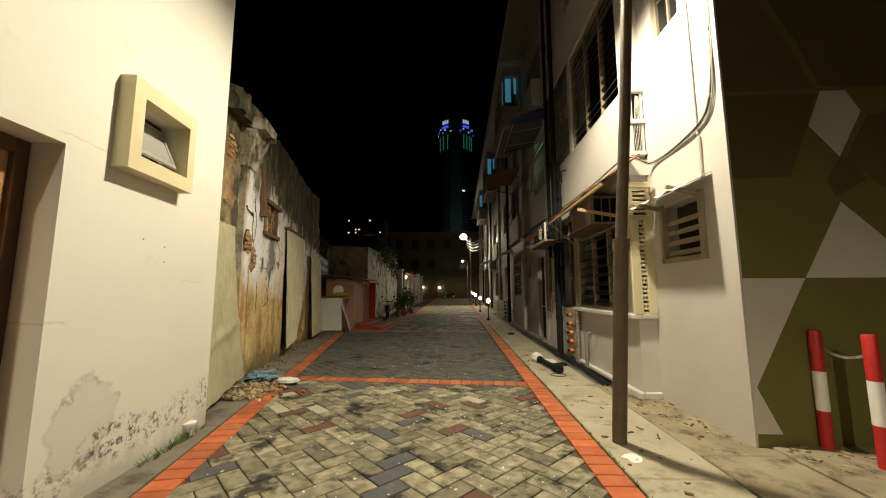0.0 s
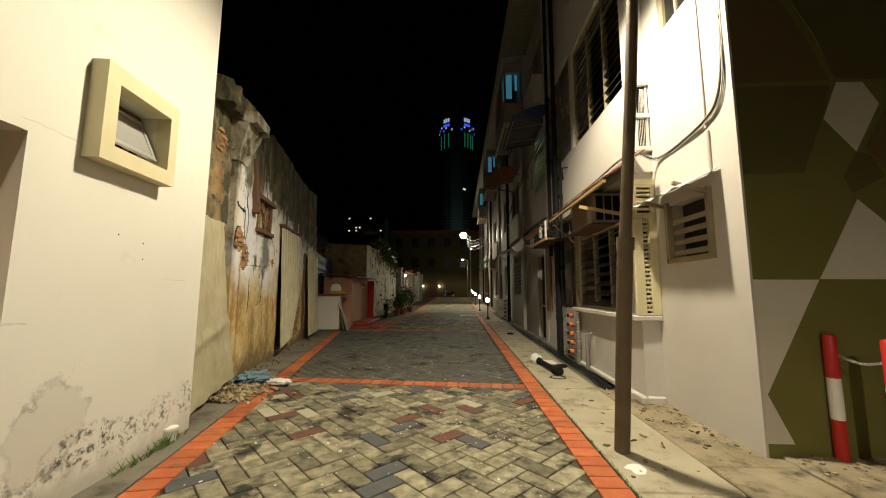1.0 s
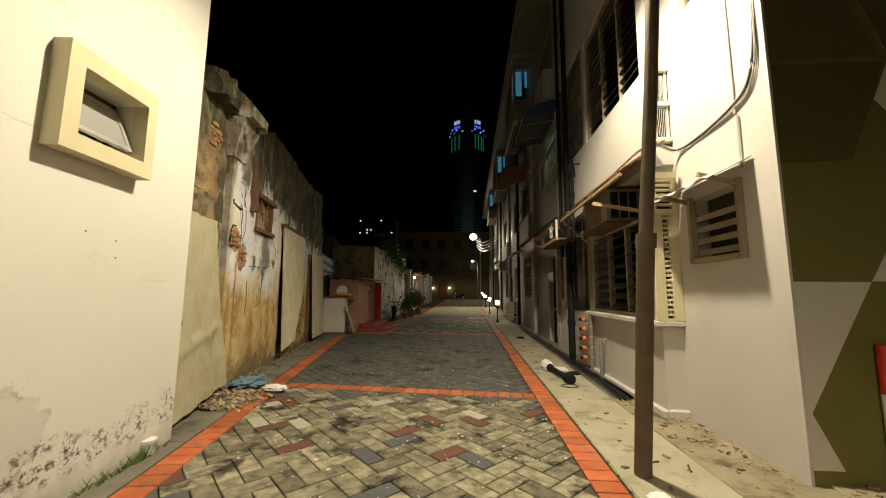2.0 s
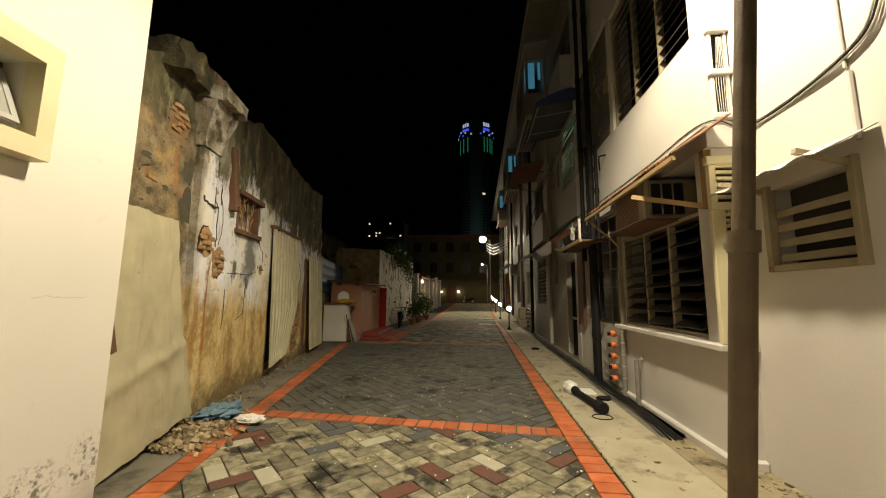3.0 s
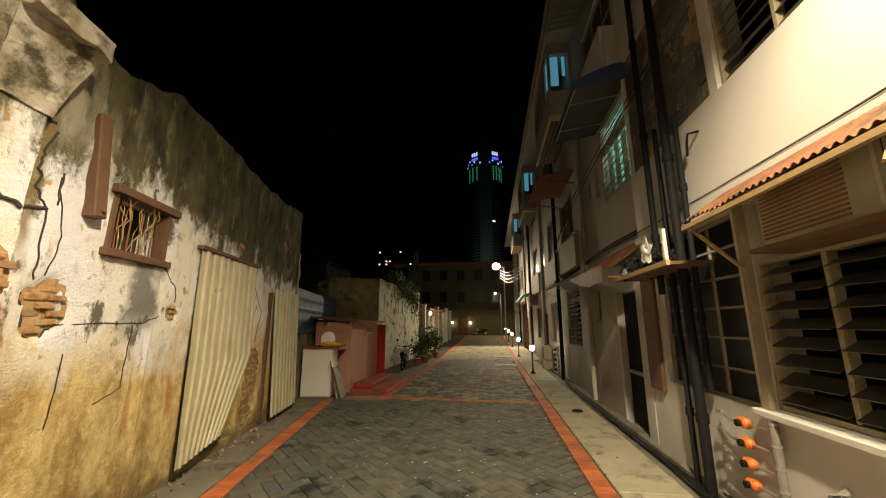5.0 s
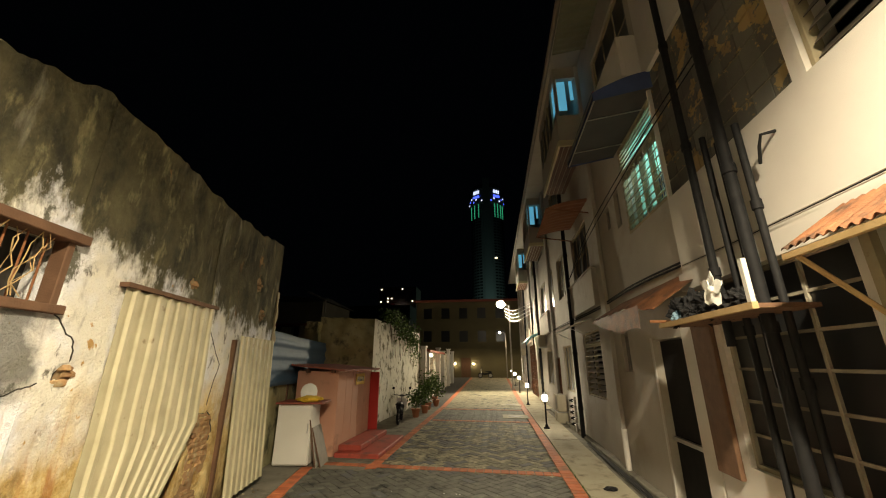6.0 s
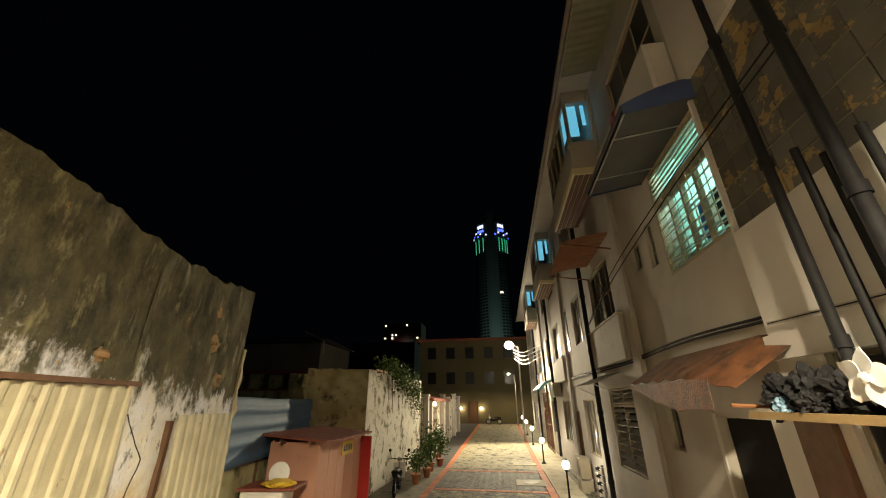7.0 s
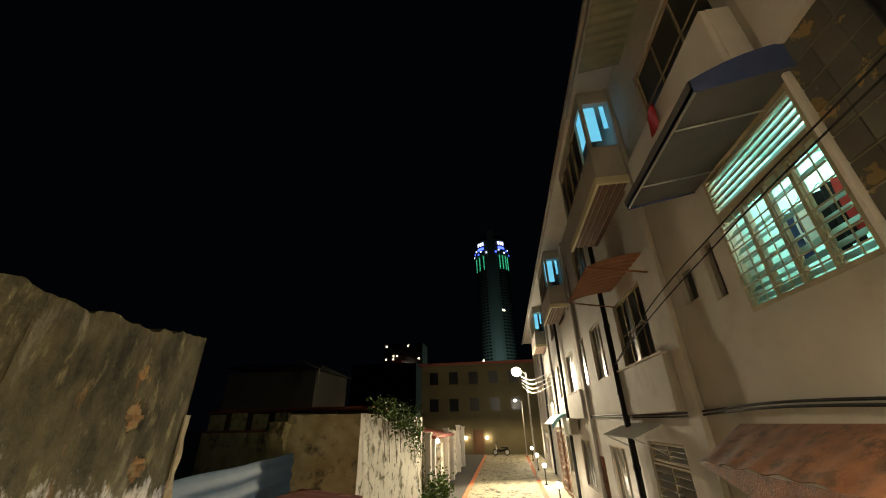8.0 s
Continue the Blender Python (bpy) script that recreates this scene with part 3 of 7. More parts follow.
for a, b in (((-0.012, -0.27, -0.4), (0.012, -0.235, 0)), ((-0.012, 0.235, -0.4), (0.012, 0.27, 0)), ((-0.012, -0.235, -0.4), (0.012, 0.235, -0.36)), ((-0.012, -0.235, -0.035), (0.012, 0.235, 0))):
    s.box(a, b, m=tilt)
sash = part("sash", s, STEEL, w, "grey metal sash tilted open")
part("pane", Shape().box((-0.004, -0.235, -0.36), (0.004, 0.235, -0.035), m=tilt), FROST, sash, "frosted pane")

d = thing("door_1", (0, 0, 0), "brown wooden door in a deep reveal", "door")
d["kind"] = "structure"
d.matrix_basis = LEFT
s = Shape()
s.box((-0.3, -3.02, 0.0), (-0.255, -2.01, 2.4), chamfer=0.004)
leaf = part("door_leaf", s, DOOR_WOOD, d)
s = Shape()
for a, b in (((-0.32, -3.05, 0), (-0.22, -3.02, 2.5)), ((-0.32, -2.01, 0), (-0.22, -1.92, 2.5)), ((-0.32, -3.02, 2.4), (-0.22, -2.01, 2.5))):
    s.box(a, b, chamfer=0.006)
part("door_frame", s, DARK_WOOD, d)

# ---- ruined wall ----


def ruin_x(y):
    return -3.937 - 0.199 * (y - 7.208)


RUIN_AT = pose(ruin_x(4.5), 4.5, 0, 0, 0, math.degrees(math.atan(0.199)))
COS = math.cos(math.atan(0.199))


def along(y):
    return (y - 4.5) / COS


def crest(y):
    """The height of the broken wall head."""
    pts = ((4.4, 4.2), (5.0, 4.28), (5.5, 4.5), (5.9, 4.6), (6.6, 4.6), (7.0, 4.52), (7.9, 4.86), (9.0, 4.84), (10.4, 4.7), (11.6, 4.7), (12.45, 4.8), (13.0, 4.84))
    for (a, p), (b, q) in zip(pts, pts[1:]):
        if y <= b:
            return p + (q - p) * (y - a) / (b - a) + 0.07 * noise.noise((y * 3.1, 0, 0)) + 0.035 * noise.noise((y * 11, 2, 0))
    return pts[-1][1]


PATCHES = ((6.2, 2.32, 0.14, 0.2, 1), (6.78, 2.12, 0.2, 0.25, 2), (10.78, 1.05, 0.3, 0.42, 3), (5.62, 3.72, 0.24, 0.2, 4), (10.62, 0.45, 0.26, 0.26, 5), (6.2, 4.05, 0.1, 0.14, 12), (9.9, 3.3, 0.11, 0.1, 7),
           (11.9, 3.7, 0.14, 0.14, 8), (12.2, 3.15, 0.13, 0.14, 9), (8.35, 2.1, 0.1, 0.09, 10), (5.2, 2.95, 0.16, 0.08, 13))


def in_patch(y, z, y0, z0, ry, rz, seed):
    """Below 1 inside a patch where the plaster has fallen."""
    return ((y - y0) / ry) ** 2 + ((z - z0) / rz) ** 2 - 0.9 * noise.noise((y * 4.5, z * 4.5, seed)) - 0.35 * noise.noise((y * 14, z * 14, seed))


def bulge(y, z):
    out = 0.05 * noise.noise((y * 0.8, z * 0.8, 3)) + 0.018 * noise.noise((y * 3.5, z * 3.5, 7)) + 0.007 * noise.noise((y * 13, z * 13, 1))
    for q in PATCHES:
        if abs(y - q[0]) < 0.6 and abs(z - q[1]) < 0.8 and in_patch(y, z, *q) < 1.15:
            return out - 0.035
    return out


def ruin_sheet(y0, y1, z0, z1, top=False, step=0.045):
    """One face of rough plaster between those bounds, standing out by noise; z1 may follow the wall head."""
    nu, nv = max(1, round((y1 - y0) / step)), max(1, round((z1 - z0) / step))

    def fn(u, v):
        y = y0 + (y1 - y0) * u
        zt = crest(y) if top else z1
        z = z0 + (zt - z0) * v
        k = min(1, 8 * min(u, 1 - u, v, 1 - v) + 0.3)
        return (bulge(y, z) * k, along(y), z)
    return fn, nu, nv


s = Shape()
SPANS = ((4.42, 7.21, ((0, 4.4),)), (7.21, 8.03, ((0, 2.68), (3.32, 4.4))), (8.03, 8.8, ((0, 4.4),)), (8.8, 10.35, ((0, 0.12), (2.95, 4.4))), (10.35, 12.9, ((0, 4.4),)))
for a, b, zs_ in SPANS:
    for z0, z1 in zs_:
        fn, nu, nv = ruin_sheet(a, b, z0 - (0.05 if z0 == 0 else 0), z1, z1 == 4.4)
        s.sheet(fn, nu, nv)
        back = -0.36
        zt0, zt1 = (crest(a), crest(b)) if z1 == 4.4 else (z1, z1)
        s.sheet(lambda u, v: (back, along(a + (b - a) * u), z0 + ((crest(a + (b - a) * u) if z1 == 4.4 else z1) - z0) * (1 - v)), nu, 1)
        s.sheet(lambda u, v: (back * (1 - v), along(a + (b - a) * u), crest(a + (b - a) * u) if z1 == 4.4 else z1), nu, 2)
        if z0 > 0:
            s.sheet(lambda u, v: (back * v, along(a + (b - a) * u), z0), nu, 2)
        for y, sg in ((a, 1), (b, 0)):
            zt = crest(y) if z1 == 4.4 else z1
            s.sheet(lambda u, v: (back * (v if sg else 1 - v), along(y), z0 + (zt - z0) * u), 8, 2)
wall_ruin = structure("wall_ruin", s, RUIN, "crumbling plastered brick wall, white above, ochre and damp below, black growth on top", "wall", True)
wall_ruin.matrix_basis = RUIN_AT

# ---- terrace on the other side ----
FX, NX = 2.6, 2.5
HOLES = [(5.95, 8.2, 1.18, 3.2), (8.4, 10.3, 1.12, 3.2), (5.85, 8.25, 4.62, 6.85), (8.4, 10.86, 4.65, 7.0), (6.0, 8.4, 8.1, 9.9)]
s = Shape()
wall_cells(s, NX, FX + 0.25, 5.65, 10.9, -0.05, 11.0, HOLES)
structure("wall_terrace", s, WHITE, "white painted front of the terrace with openings", "wall")
HOLES = [(11.38, 12.6, 0.0, 2.62), (13.8, 14.25, 2.05, 2.85), (15.95, 17.9, 1.3, 3.15),
         (11.0, 12.8, 4.75, 6.75), (13.85, 14.3, 5.3, 5.85), (16.05, 18.2, 4.75, 6.4), (13.12, 13.42, 5.1, 5.95), (11.3, 13.6, 8.2, 9.9)]
for k in range(3):
    o = 19.0 + 9.4 * k
    HOLES += [(o + 0.9, o + 2.6, 1.2, 2.9), (o + 3.6, o + 4.6, 0.05, 2.5), (o + 5.6, o + 7.6, 1.2, 2.9),
              (o + 0.9, o + 2.4, 4.8, 6.5), (o + 3.6, o + 5.4, 4.8, 6.5), (o + 6.2, o + 8.2, 4.8, 6.5),
              (o + 0.9, o + 2.9, 8.1, 9.8), (o + 4.2, o + 5.6, 8.1, 9.8), (o + 6.4, o + 8.4, 8.1, 9.8)]
s = Shape()
wall_cells(s, FX, FX + 0.25, 10.901, 47.0, -0.05, 11.0, HOLES)
structure("wall_terrace_2", s, GREY_WALL, "grimy off-white front of the terrace with openings", "wall")
s = Shape()
wall_cells(s, 2.75, 3.0, 4.1, 5.649, -0.05, 9.0, [(4.5, 5.28, 1.9, 2.62), (4.65, 5.25, 5.05, 6.2)])
s.box((2.851, 5.55, 0), (5.2, 5.649, 9.0))
s.box((2.75, 4.045, -0.05), (2.774, 4.099, 9.0))
structure("wall_corner", s, WHITE, "white rendered corner wall with a small slatted opening", "wall")
s = Shape().box((2.775, 4.05, -0.05), (12, 4.099, 11))
wall_mural = structure("wall_mural", s, GREEN_MID, "olive mural wall of large diamonds", "wall")
# near-black boxes added to close off the view and read as unlit rooms
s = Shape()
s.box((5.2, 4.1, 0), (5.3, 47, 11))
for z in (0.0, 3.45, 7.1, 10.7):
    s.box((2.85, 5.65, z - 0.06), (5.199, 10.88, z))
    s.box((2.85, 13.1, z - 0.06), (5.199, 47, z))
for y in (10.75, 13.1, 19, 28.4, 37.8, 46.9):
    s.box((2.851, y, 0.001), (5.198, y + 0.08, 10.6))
structure("wall_inside", s, HOLLOW_SHADE, "unlit rooms behind the terrace windows", "wall")
s = Shape()
s.box((1.75, 4.0, 11.0), (9.0, 47, 11.12))
structure("roof_eave", s, GREY_WALL, "projecting eave of the terrace", "roof")
s = Shape()
s.rod([(1.68, y, 10.98) for y in (4.0, 20, 47)], 0.07, 10)
structure("trim_gutter", s, GREY_PIPE, "round gutter along the eave", "gutter", True)
s = Shape()
s.box((2.44, 5.6, 3.2), (2.499, 10.9, 3.44))
s.box((2.5, 5.6, 3.2), (2.749, 5.649, 3.44))
s.box((2.38, 5.58, 1.1), (2.499, 8.36, 1.165), chamfer=0.01)
s.box((2.5, 5.58, 1.1), (2.749, 5.649, 1.165), chamfer=0.01)
s.box((2.42, 5.6, -0.05), (2.499, 8.3, 0.1), chamfer=0.02)
s.box((2.5, 5.6, -0.05), (2.749, 5.649, 0.1), chamfer=0.02)
structure("trim_sill", s, WHITE, "white sill and string courses round the bay", "trim")

# ---- things on the terrace ----
COUNT = {"window": 1, "door": 1}


def opening(kind, label):
    COUNT[kind] += 1
    ob = thing(f"{kind}_{COUNT[kind]}", (0, 0, 0), label, kind)
    ob["kind"] = "structure"
    return ob


def louvre_window(x, y0, y1, z0, z1, cols, rows, slat, label, angle=38, depth=0.11, glass_back=True, frame=FRAME):
    """A jalousie in an opening of a wall that faces -x: frame, mullions and tilted slats."""
    w = opening("window", label)
    s = Shape()
    t = 0.05
    for a, b in (((x, y0, z0), (x + 0.12, y0 + t, z1)), ((x, y1 - t, z0), (x + 0.12, y1, z1)),
                 ((x, y0 + t, z0), (x + 0.12, y1 - t, z0 + t)), ((x, y0 + t, z1 - t), (x + 0.12, y1 - t, z1))):
        s.box(a, b, chamfer=0.006)
    part("window_frame", s, frame, w)
    cw = (y1 - y0 - 2 * t) / cols
    for c in range(1, cols):
        y = y0 + t + cw * c
        part("mullion", Shape().box((x + 0.01, y - 0.025, z0 + t), (x + 0.1, y + 0.025, z1 - t), chamfer=0.005), frame, w)
    pitch = (z1 - z0 - 2 * t) / rows
    me = Shape().box((-depth / 2 - 0.02, -cw / 2 + 0.03, -0.004), (depth / 2 + 0.02, cw / 2 - 0.03, 0.004)).mesh("slat", slat)
    for c in range(cols):
        for r in range(rows):
            o = new("slat", me)
            o.parent = w
            o.matrix_basis = pose(x + 0.05, y0 + t + cw * (c + 0.5), z0 + t + pitch * (r + 0.5), 0, -angle + 5 * noise.noise((c * 3.3 + y0, r * 2.1, 1)), 0)
    return w


def pane_window(x, y0, y1, z0, z1, cols, rows, pane, label, frame=FRAME):
    w = opening("window", label)
    s = Shape()
    t = 0.05
    for a, b in (((x, y0, z0), (x + 0.1, y0 + t, z1)), ((x, y1 - t, z0), (x + 0.1, y1, z1)),
                 ((x, y0 + t, z0), (x + 0.1, y1 - t, z0 + t)), ((x, y0 + t, z1 - t), (x + 0.1, y1 - t, z1))):
        s.box(a, b, chamfer=0.005)
    for c in range(1, cols):
        y = y0 + (y1 - y0) * c / cols
        s.box((x + 0.02, y - 0.018, z0 + t), (x + 0.08, y + 0.018, z1 - t))
    for r in range(1, rows):
        z = z0 + (z1 - z0) * r / rows
        s.box((x + 0.025, y0 + t, z - 0.015), (x + 0.075, y1 - t, z + 0.015))
    part("window_frame", s, frame, w)
    for c in range(cols):
        for r in range(rows):
            a, b = y0 + (y1 - y0) * c / cols, y0 + (y1 - y0) * (c + 1) / cols
            d, e = z0 + (z1 - z0) * r / rows, z0 + (z1 - z0) * (r + 1) / rows
            part("pane", Shape().box((x + 0.045, a + 0.02, d + 0.016), (x + 0.052, b - 0.02, e - 0.016)), pane, w)
    return w


louvre_window(NX + 0.03, 5.95, 8.2, 1.18, 2.6, 3, 8, SLAT, "big window of dusty smoked glass louvres in a worn frame", 30, 0.14)
louvre_window(NX + 0.05, 5.85, 8.25, 4.62, 6.85, 3, 14, SLAT, "upper window of dark glass louvres", 55, 0.12)
louvre_window(FX + 0.04, 15.95, 17.9, 1.3, 2.75, 2, 9, SLAT_PALE, "ground floor window with pale tilted louvres", 30, 0.13)
pane_window(NX + 0.06, 8.4, 10.3, 1.12, 3.2, 3, 6, DARK_GLASS, "dark glazed screen with thin pale bars", GROUT)
pane_window(FX + 0.08, 13.8, 14.25, 2.05, 2.85, 1, 1, DARK_GLASS, "small tinted window", GREY_PIPE)
pane_window(FX + 0.08, 13.85, 14.3, 5.3, 5.85, 1, 1, DARK_GLASS, "small dark upper window", GREY_PIPE)
pane_window(FX + 0.08, 13.12, 13.42, 5.1, 5.95, 1, 2, DARK_GLASS, "narrow dark window beside the lit one", GREY_PIPE)
pane_window(FX + 0.05, 16.05, 18.2, 4.75, 6.4, 4, 2, DARK_GLASS, "upper casement window with cream bars")
louvre_window(FX + 0.05, 15.95, 17.9, 2.76, 3.14, 2, 3, SLAT_PALE, "narrow louvre light above the window", 30, 0.1)
for k in range(3):
    o = 19.0 + 9.4 * k
    for a, b, c, e, n, m in ((0.9, 2.6, 1.2, 2.9, 3, 1), (5.6, 7.6, 1.2, 2.9, 4, 1), (0.9, 2.4, 4.8, 6.5, 3, 2), (3.6, 5.4, 4.8, 6.5, 3, 2),
                             (6.2, 8.2, 4.8, 6.5, 4, 2), (0.9, 2.9, 8.1, 9.8, 4, 2), (4.2, 5.6, 8.1, 9.8, 2, 2), (6.4, 8.4, 8.1, 9.8, 4, 2)):
        pane_window(FX + 0.05, o + a, o + b, c, e, n, m, DARK_GLASS, "barred casement window further along the terrace")
    d = opening("door", "dark grilled door further along the terrace")
    part("door_leaf", Shape().box((FX + 0.1, o + 3.6, 0.06 + rise(o)), (FX + 0.15, o + 4.6, 2.5)), DARK_WOOD, d)
    for q in range(7):
        part("bar", Shape().rod([(FX + 0.06, o + 3.68 + q * 0.14, 0.1 + rise(o)), (FX + 0.06, o + 3.68 + q * 0.14, 2.45)], 0.012, 6), RUST, d)
pane_window(FX + 0.05, 11.3, 13.6, 8.2, 9.9, 3, 2, DARK_GLASS, "top floor casement window with cream frame")
pane_window(NX + 0.05, 6.0, 8.4, 8.1, 9.9, 3, 2, DARK_GLASS, "top floor window over the bay")

# lit window
w = opening("window", "lit upper window with teal louvres and a barred grille")
s = Shape()
for a, b in (((FX, 11.0, 4.75), (FX + 0.12, 11.05, 6.75)), ((FX, 12.75, 4.75), (FX + 0.12, 12.8, 6.75)), ((FX, 11.05, 4.75), (FX + 0.12, 12.75, 4.81)),
             ((FX, 11.05, 6.69), (FX + 0.12, 12.75, 6.75)), ((FX, 11.05, 6.0), (FX + 0.12, 12.75, 6.14))):
    s.box(a, b, chamfer=0.006)
for y in (11.48, 11.9, 12.32):
    s.box((FX + 0.02, y - 0.025, 4.81), (FX + 0.1, y + 0.025, 6.0))
part("window_frame", s, FRAME, w)
TEAL_SLAT = material("teal_louvre_glass", (0.25, 0.4, 0.38), (0.32, 0.48, 0.45), 0.3, 4, 0.6, 0.04, 30)
for r in range(6):
    part("slat", Shape().box((-0.05, 11.06, -0.004), (0.05, 12.74, 0.004), m=pose(FX + 0.05, 0, 6.19 + r * 0.092, 0, -62, 0)), TEAL_SLAT, w)
    part("slat_rail", Shape().box((FX + 0.01, 11.06, 6.228 + r * 0.092), (FX + 0.03, 12.74, 6.246 + r * 0.092)), FRAME, w)
for r in range(7):
    part("grille_bar", Shape().rod([(FX - 0.02, 11.03, 4.9 + r * 0.16), (FX - 0.02, 12.77, 4.9 + r * 0.16)], 0.009, 6), FRAME, w)
for r in range(8):
    part("grille_bar", Shape().rod([(FX - 0.02, 11.15 + r * 0.214, 4.8), (FX - 0.02, 11.15 + r * 0.214, 6.05)], 0.008, 6), FRAME, w)
for c in range(4):
    for r in range(9):
        if (c, r) in ((0, 5), (0, 6), (1, 4), (1, 6), (2, 7)):
            continue
        part("slat", Shape().box((-0.055, 11.09 + c * 0.42, -0.004), (0.055, 11.44 + c * 0.42, 0.004), m=pose(FX + 0.06, 0, 4.88 + r * 0.13, 0, -50 + 14 * noise.noise((c * 2.7, r * 1.9, 4)), 0)), TEAL_SLAT, w)
s = Shape()
s.box((2.85, 10.84, 4.5), (5.19, 10.9, 7.2))
s.box((2.85, 13.0, 4.5), (5.19, 13.09, 7.2))
s.box((5.1, 10.9, 4.5), (5.19, 13.0, 7.2))
s.box((2.85, 10.84, 4.42), (5.19, 13.09, 4.5))
s.box((2.85, 10.84, 7.2), (5.19, 13.09, 7.28))
structure("wall_lit_room", s, CYAN_ROOM, "teal painted room behind the lit window", "wall")
tube = thing("tube_light", (4.2, 11.95, 7.14), "bright fluorescent tube on the room ceiling", "lamp")
part("tube", Shape().rod([(0, -0.6, 0), (0, 0.6, 0)], 0.02, 8), glowing("cool_tube", (0.75, 1.0, 0.95), 60), tube)
part("fitting", Shape().box((-0.04, -0.65, 0.02), (0.04, 0.65, 0.06)), WHITE_PLASTIC, tube)
lamp("tube_lamp", (4.2, 11.95, 6.95), 55, (0.68, 1.0, 0.96), 0.3)
for i, (y, c) in enumerate(((11.3, BLUE_PLASTIC), (11.62, SAFETY_RED), (11.95, BLACK), (12.25, WHITE_PLASTIC), (12.52, BLUE_CANVAS))):
    g = thing("hanging_garment", (3.25, y, 5.95), "coloured garment hanging on a line behind the window", "clothing", "laundry behind the lit window")
    part("cloth", Shape().sheet(lambda u, v: (0.04 * math.sin(9 * u + i), (u - 0.5) * (0.3 + 0.06 * math.sin(3 * v)), -v * (0.55 + 0.1 * (i % 3))), 8, 8, 0.006), c, g, "", True)
    part("hanger", Shape().rod([(0, -0.14, 0), (0, 0, 0.06), (0, 0.14, 0)], 0.006, 6), STEEL, g)

# dark block panel with flaking paint
s = Shape().box((NX + 0.08, 8.4, 4.65), (NX + 0.2, 10.86, 7.0))
panel = structure("wall_panel", s, GROUT, "dark blockwork panel with pale joints and flaking ochre patches", "wall")
for r in range(8):
    for c in range(9):
        a = 8.4 + c * 0.2733
        part("block", Shape().box((NX + 0.06, a + 0.005, 4.65 + r * 0.2937 + 0.011), (NX + 0.1, a + 0.268, 4.65 + (r + 1) * 0.2937 - 0.011), chamfer=0.004), DARK_TILE, panel)

# slatted vent in the corner wall
v = opening("window", "small opening with weathered timber slats")
s = Shape()
for a, b in (((2.7, 4.46, 1.86), (2.78, 4.52, 2.66)), ((2.7, 5.26, 1.86), (2.78, 5.32, 2.66)), ((2.7, 4.52, 1.86), (2.78, 5.26, 1.92))):
    s.box(a, b, chamfer=0.006)
part("window_frame", s, FRAME, v)
for r in range(4):
    part("slat", Shape().box((-0.01, 4.53, -0.034), (0.01, 5.25, 0.034), m=pose(2.776, 0, 1.98 + r * 0.135, 0, 12, 0), chamfer=0.004), FRAME, v)
# near-black sheet painted as the darkness behind the slats
part("back_panel", Shape().box((2.93, 4.5, 1.9), (2.96, 5.28, 2.62)), HOLLOW_SHADE, v)
pane_window(2.79, 4.65, 5.25, 5.05, 6.2, 2, 2, DARK_GLASS, "dark upper window in the corner wall")
a = thing("window_hood", (2.74, 4.9, 2.72), "ragged white sheet hood over the slatted opening", "awning")
part("sheet", Shape().sheet(lambda u, v: (-0.42 * v, 0.55 - 1.15 * u, 0.09 - 0.2 * v + 0.015 * math.sin(23 * u) * v), 24, 4, 0.008), WHITE, a)
for y in (-0.4, 0.42):
    part("bracket", Shape().box((-0.4, -0.02, -0.02), (0, 0.02, 0.02), m=pose(0, y, -0.12, 0, 15, 0)), FRAME, a)

# perforated vent strip on the return
v = opening("window", "tall cream vent strip pierced by a column of small slots")
# near-black sheet painted as the shade inside the vent slots
part("vent_dark_backing", Shape().box((2.45, 5.643, 1.17), (2.74, 5.648, 3.0)), HOLLOW_SHADE, v)
part("vent_board", Shape().box((2.42, 5.585, 1.17), (2.55, 5.642, 2.52), chamfer=0.005), CREAM, v)
part("vent_board", Shape().box((2.625, 5.585, 1.17), (2.747, 5.642, 2.52), chamfer=0.005), CREAM, v)
for r in range(22):
    z = 1.17 + r * 0.0614
    part("vent_block", Shape().box((2.551, 5.592, z), (2.624, 5.642, z + 0.03), chamfer=0.004), CREAM, v)
    if r % 2:
        part("vent_post", Shape().box((2.58, 5.6, z + 0.03), (2.595, 5.642, z + 0.0614)), CREAM, v)
part("vent_board", Shape().box((2.42, 5.585, 2.521), (2.747, 5.642, 2.6), chamfer=0.005), CREAM, v)
part("vent_board", Shape().box((2.42, 5.585, 2.601), (2.49, 5.642, 3.0), chamfer=0.005), CREAM, v)
part("vent_board", Shape().box((2.68, 5.585, 2.601), (2.747, 5.642, 3.0), chamfer=0.005), CREAM, v)
for r in range(6):
    part("vent_block", Shape().box((2.491, 5.59, 2.64 + r * 0.066), (2.679, 5.642, 2.676 + r * 0.066), pose(0, 0, 0), 0.004), CREAM, v)
part("lintel", Shape().box((2.4, 5.57, 3.005), (2.748, 5.642, 3.09), chamfer=0.008), CREAM, v)
# slot beside the upper balcony
v = opening("window", "narrow stacked slots beside the upper bay")
# black sheet painted as the shade inside the stacked slots
part("slot_back", Shape().box((2.56, 5.643, 3.55), (2.72, 5.648, 4.55)), BLACK, v)
for x in (2.545, 2.7):
    part("slot_post", Shape().box((x, 5.6, 3.57), (x + 0.03, 5.642, 4.5), chamfer=0.004), WHITE, v)
for k in range(5):
    part("twig", Shape().rod([(2.6 + 0.02 * k, 5.6, 3.57), (2.58 + 0.026 * k, 5.59, 3.9), (2.63 + 0.01 * k, 5.6, 4.45)], 0.003, 5), WHITE, v)
for z in (3.5, 4.0, 4.5):
    part("ledge", Shape().box((2.52, 5.57, z), (2.748, 5.642, z + 0.07), chamfer=0.01), WHITE, v)

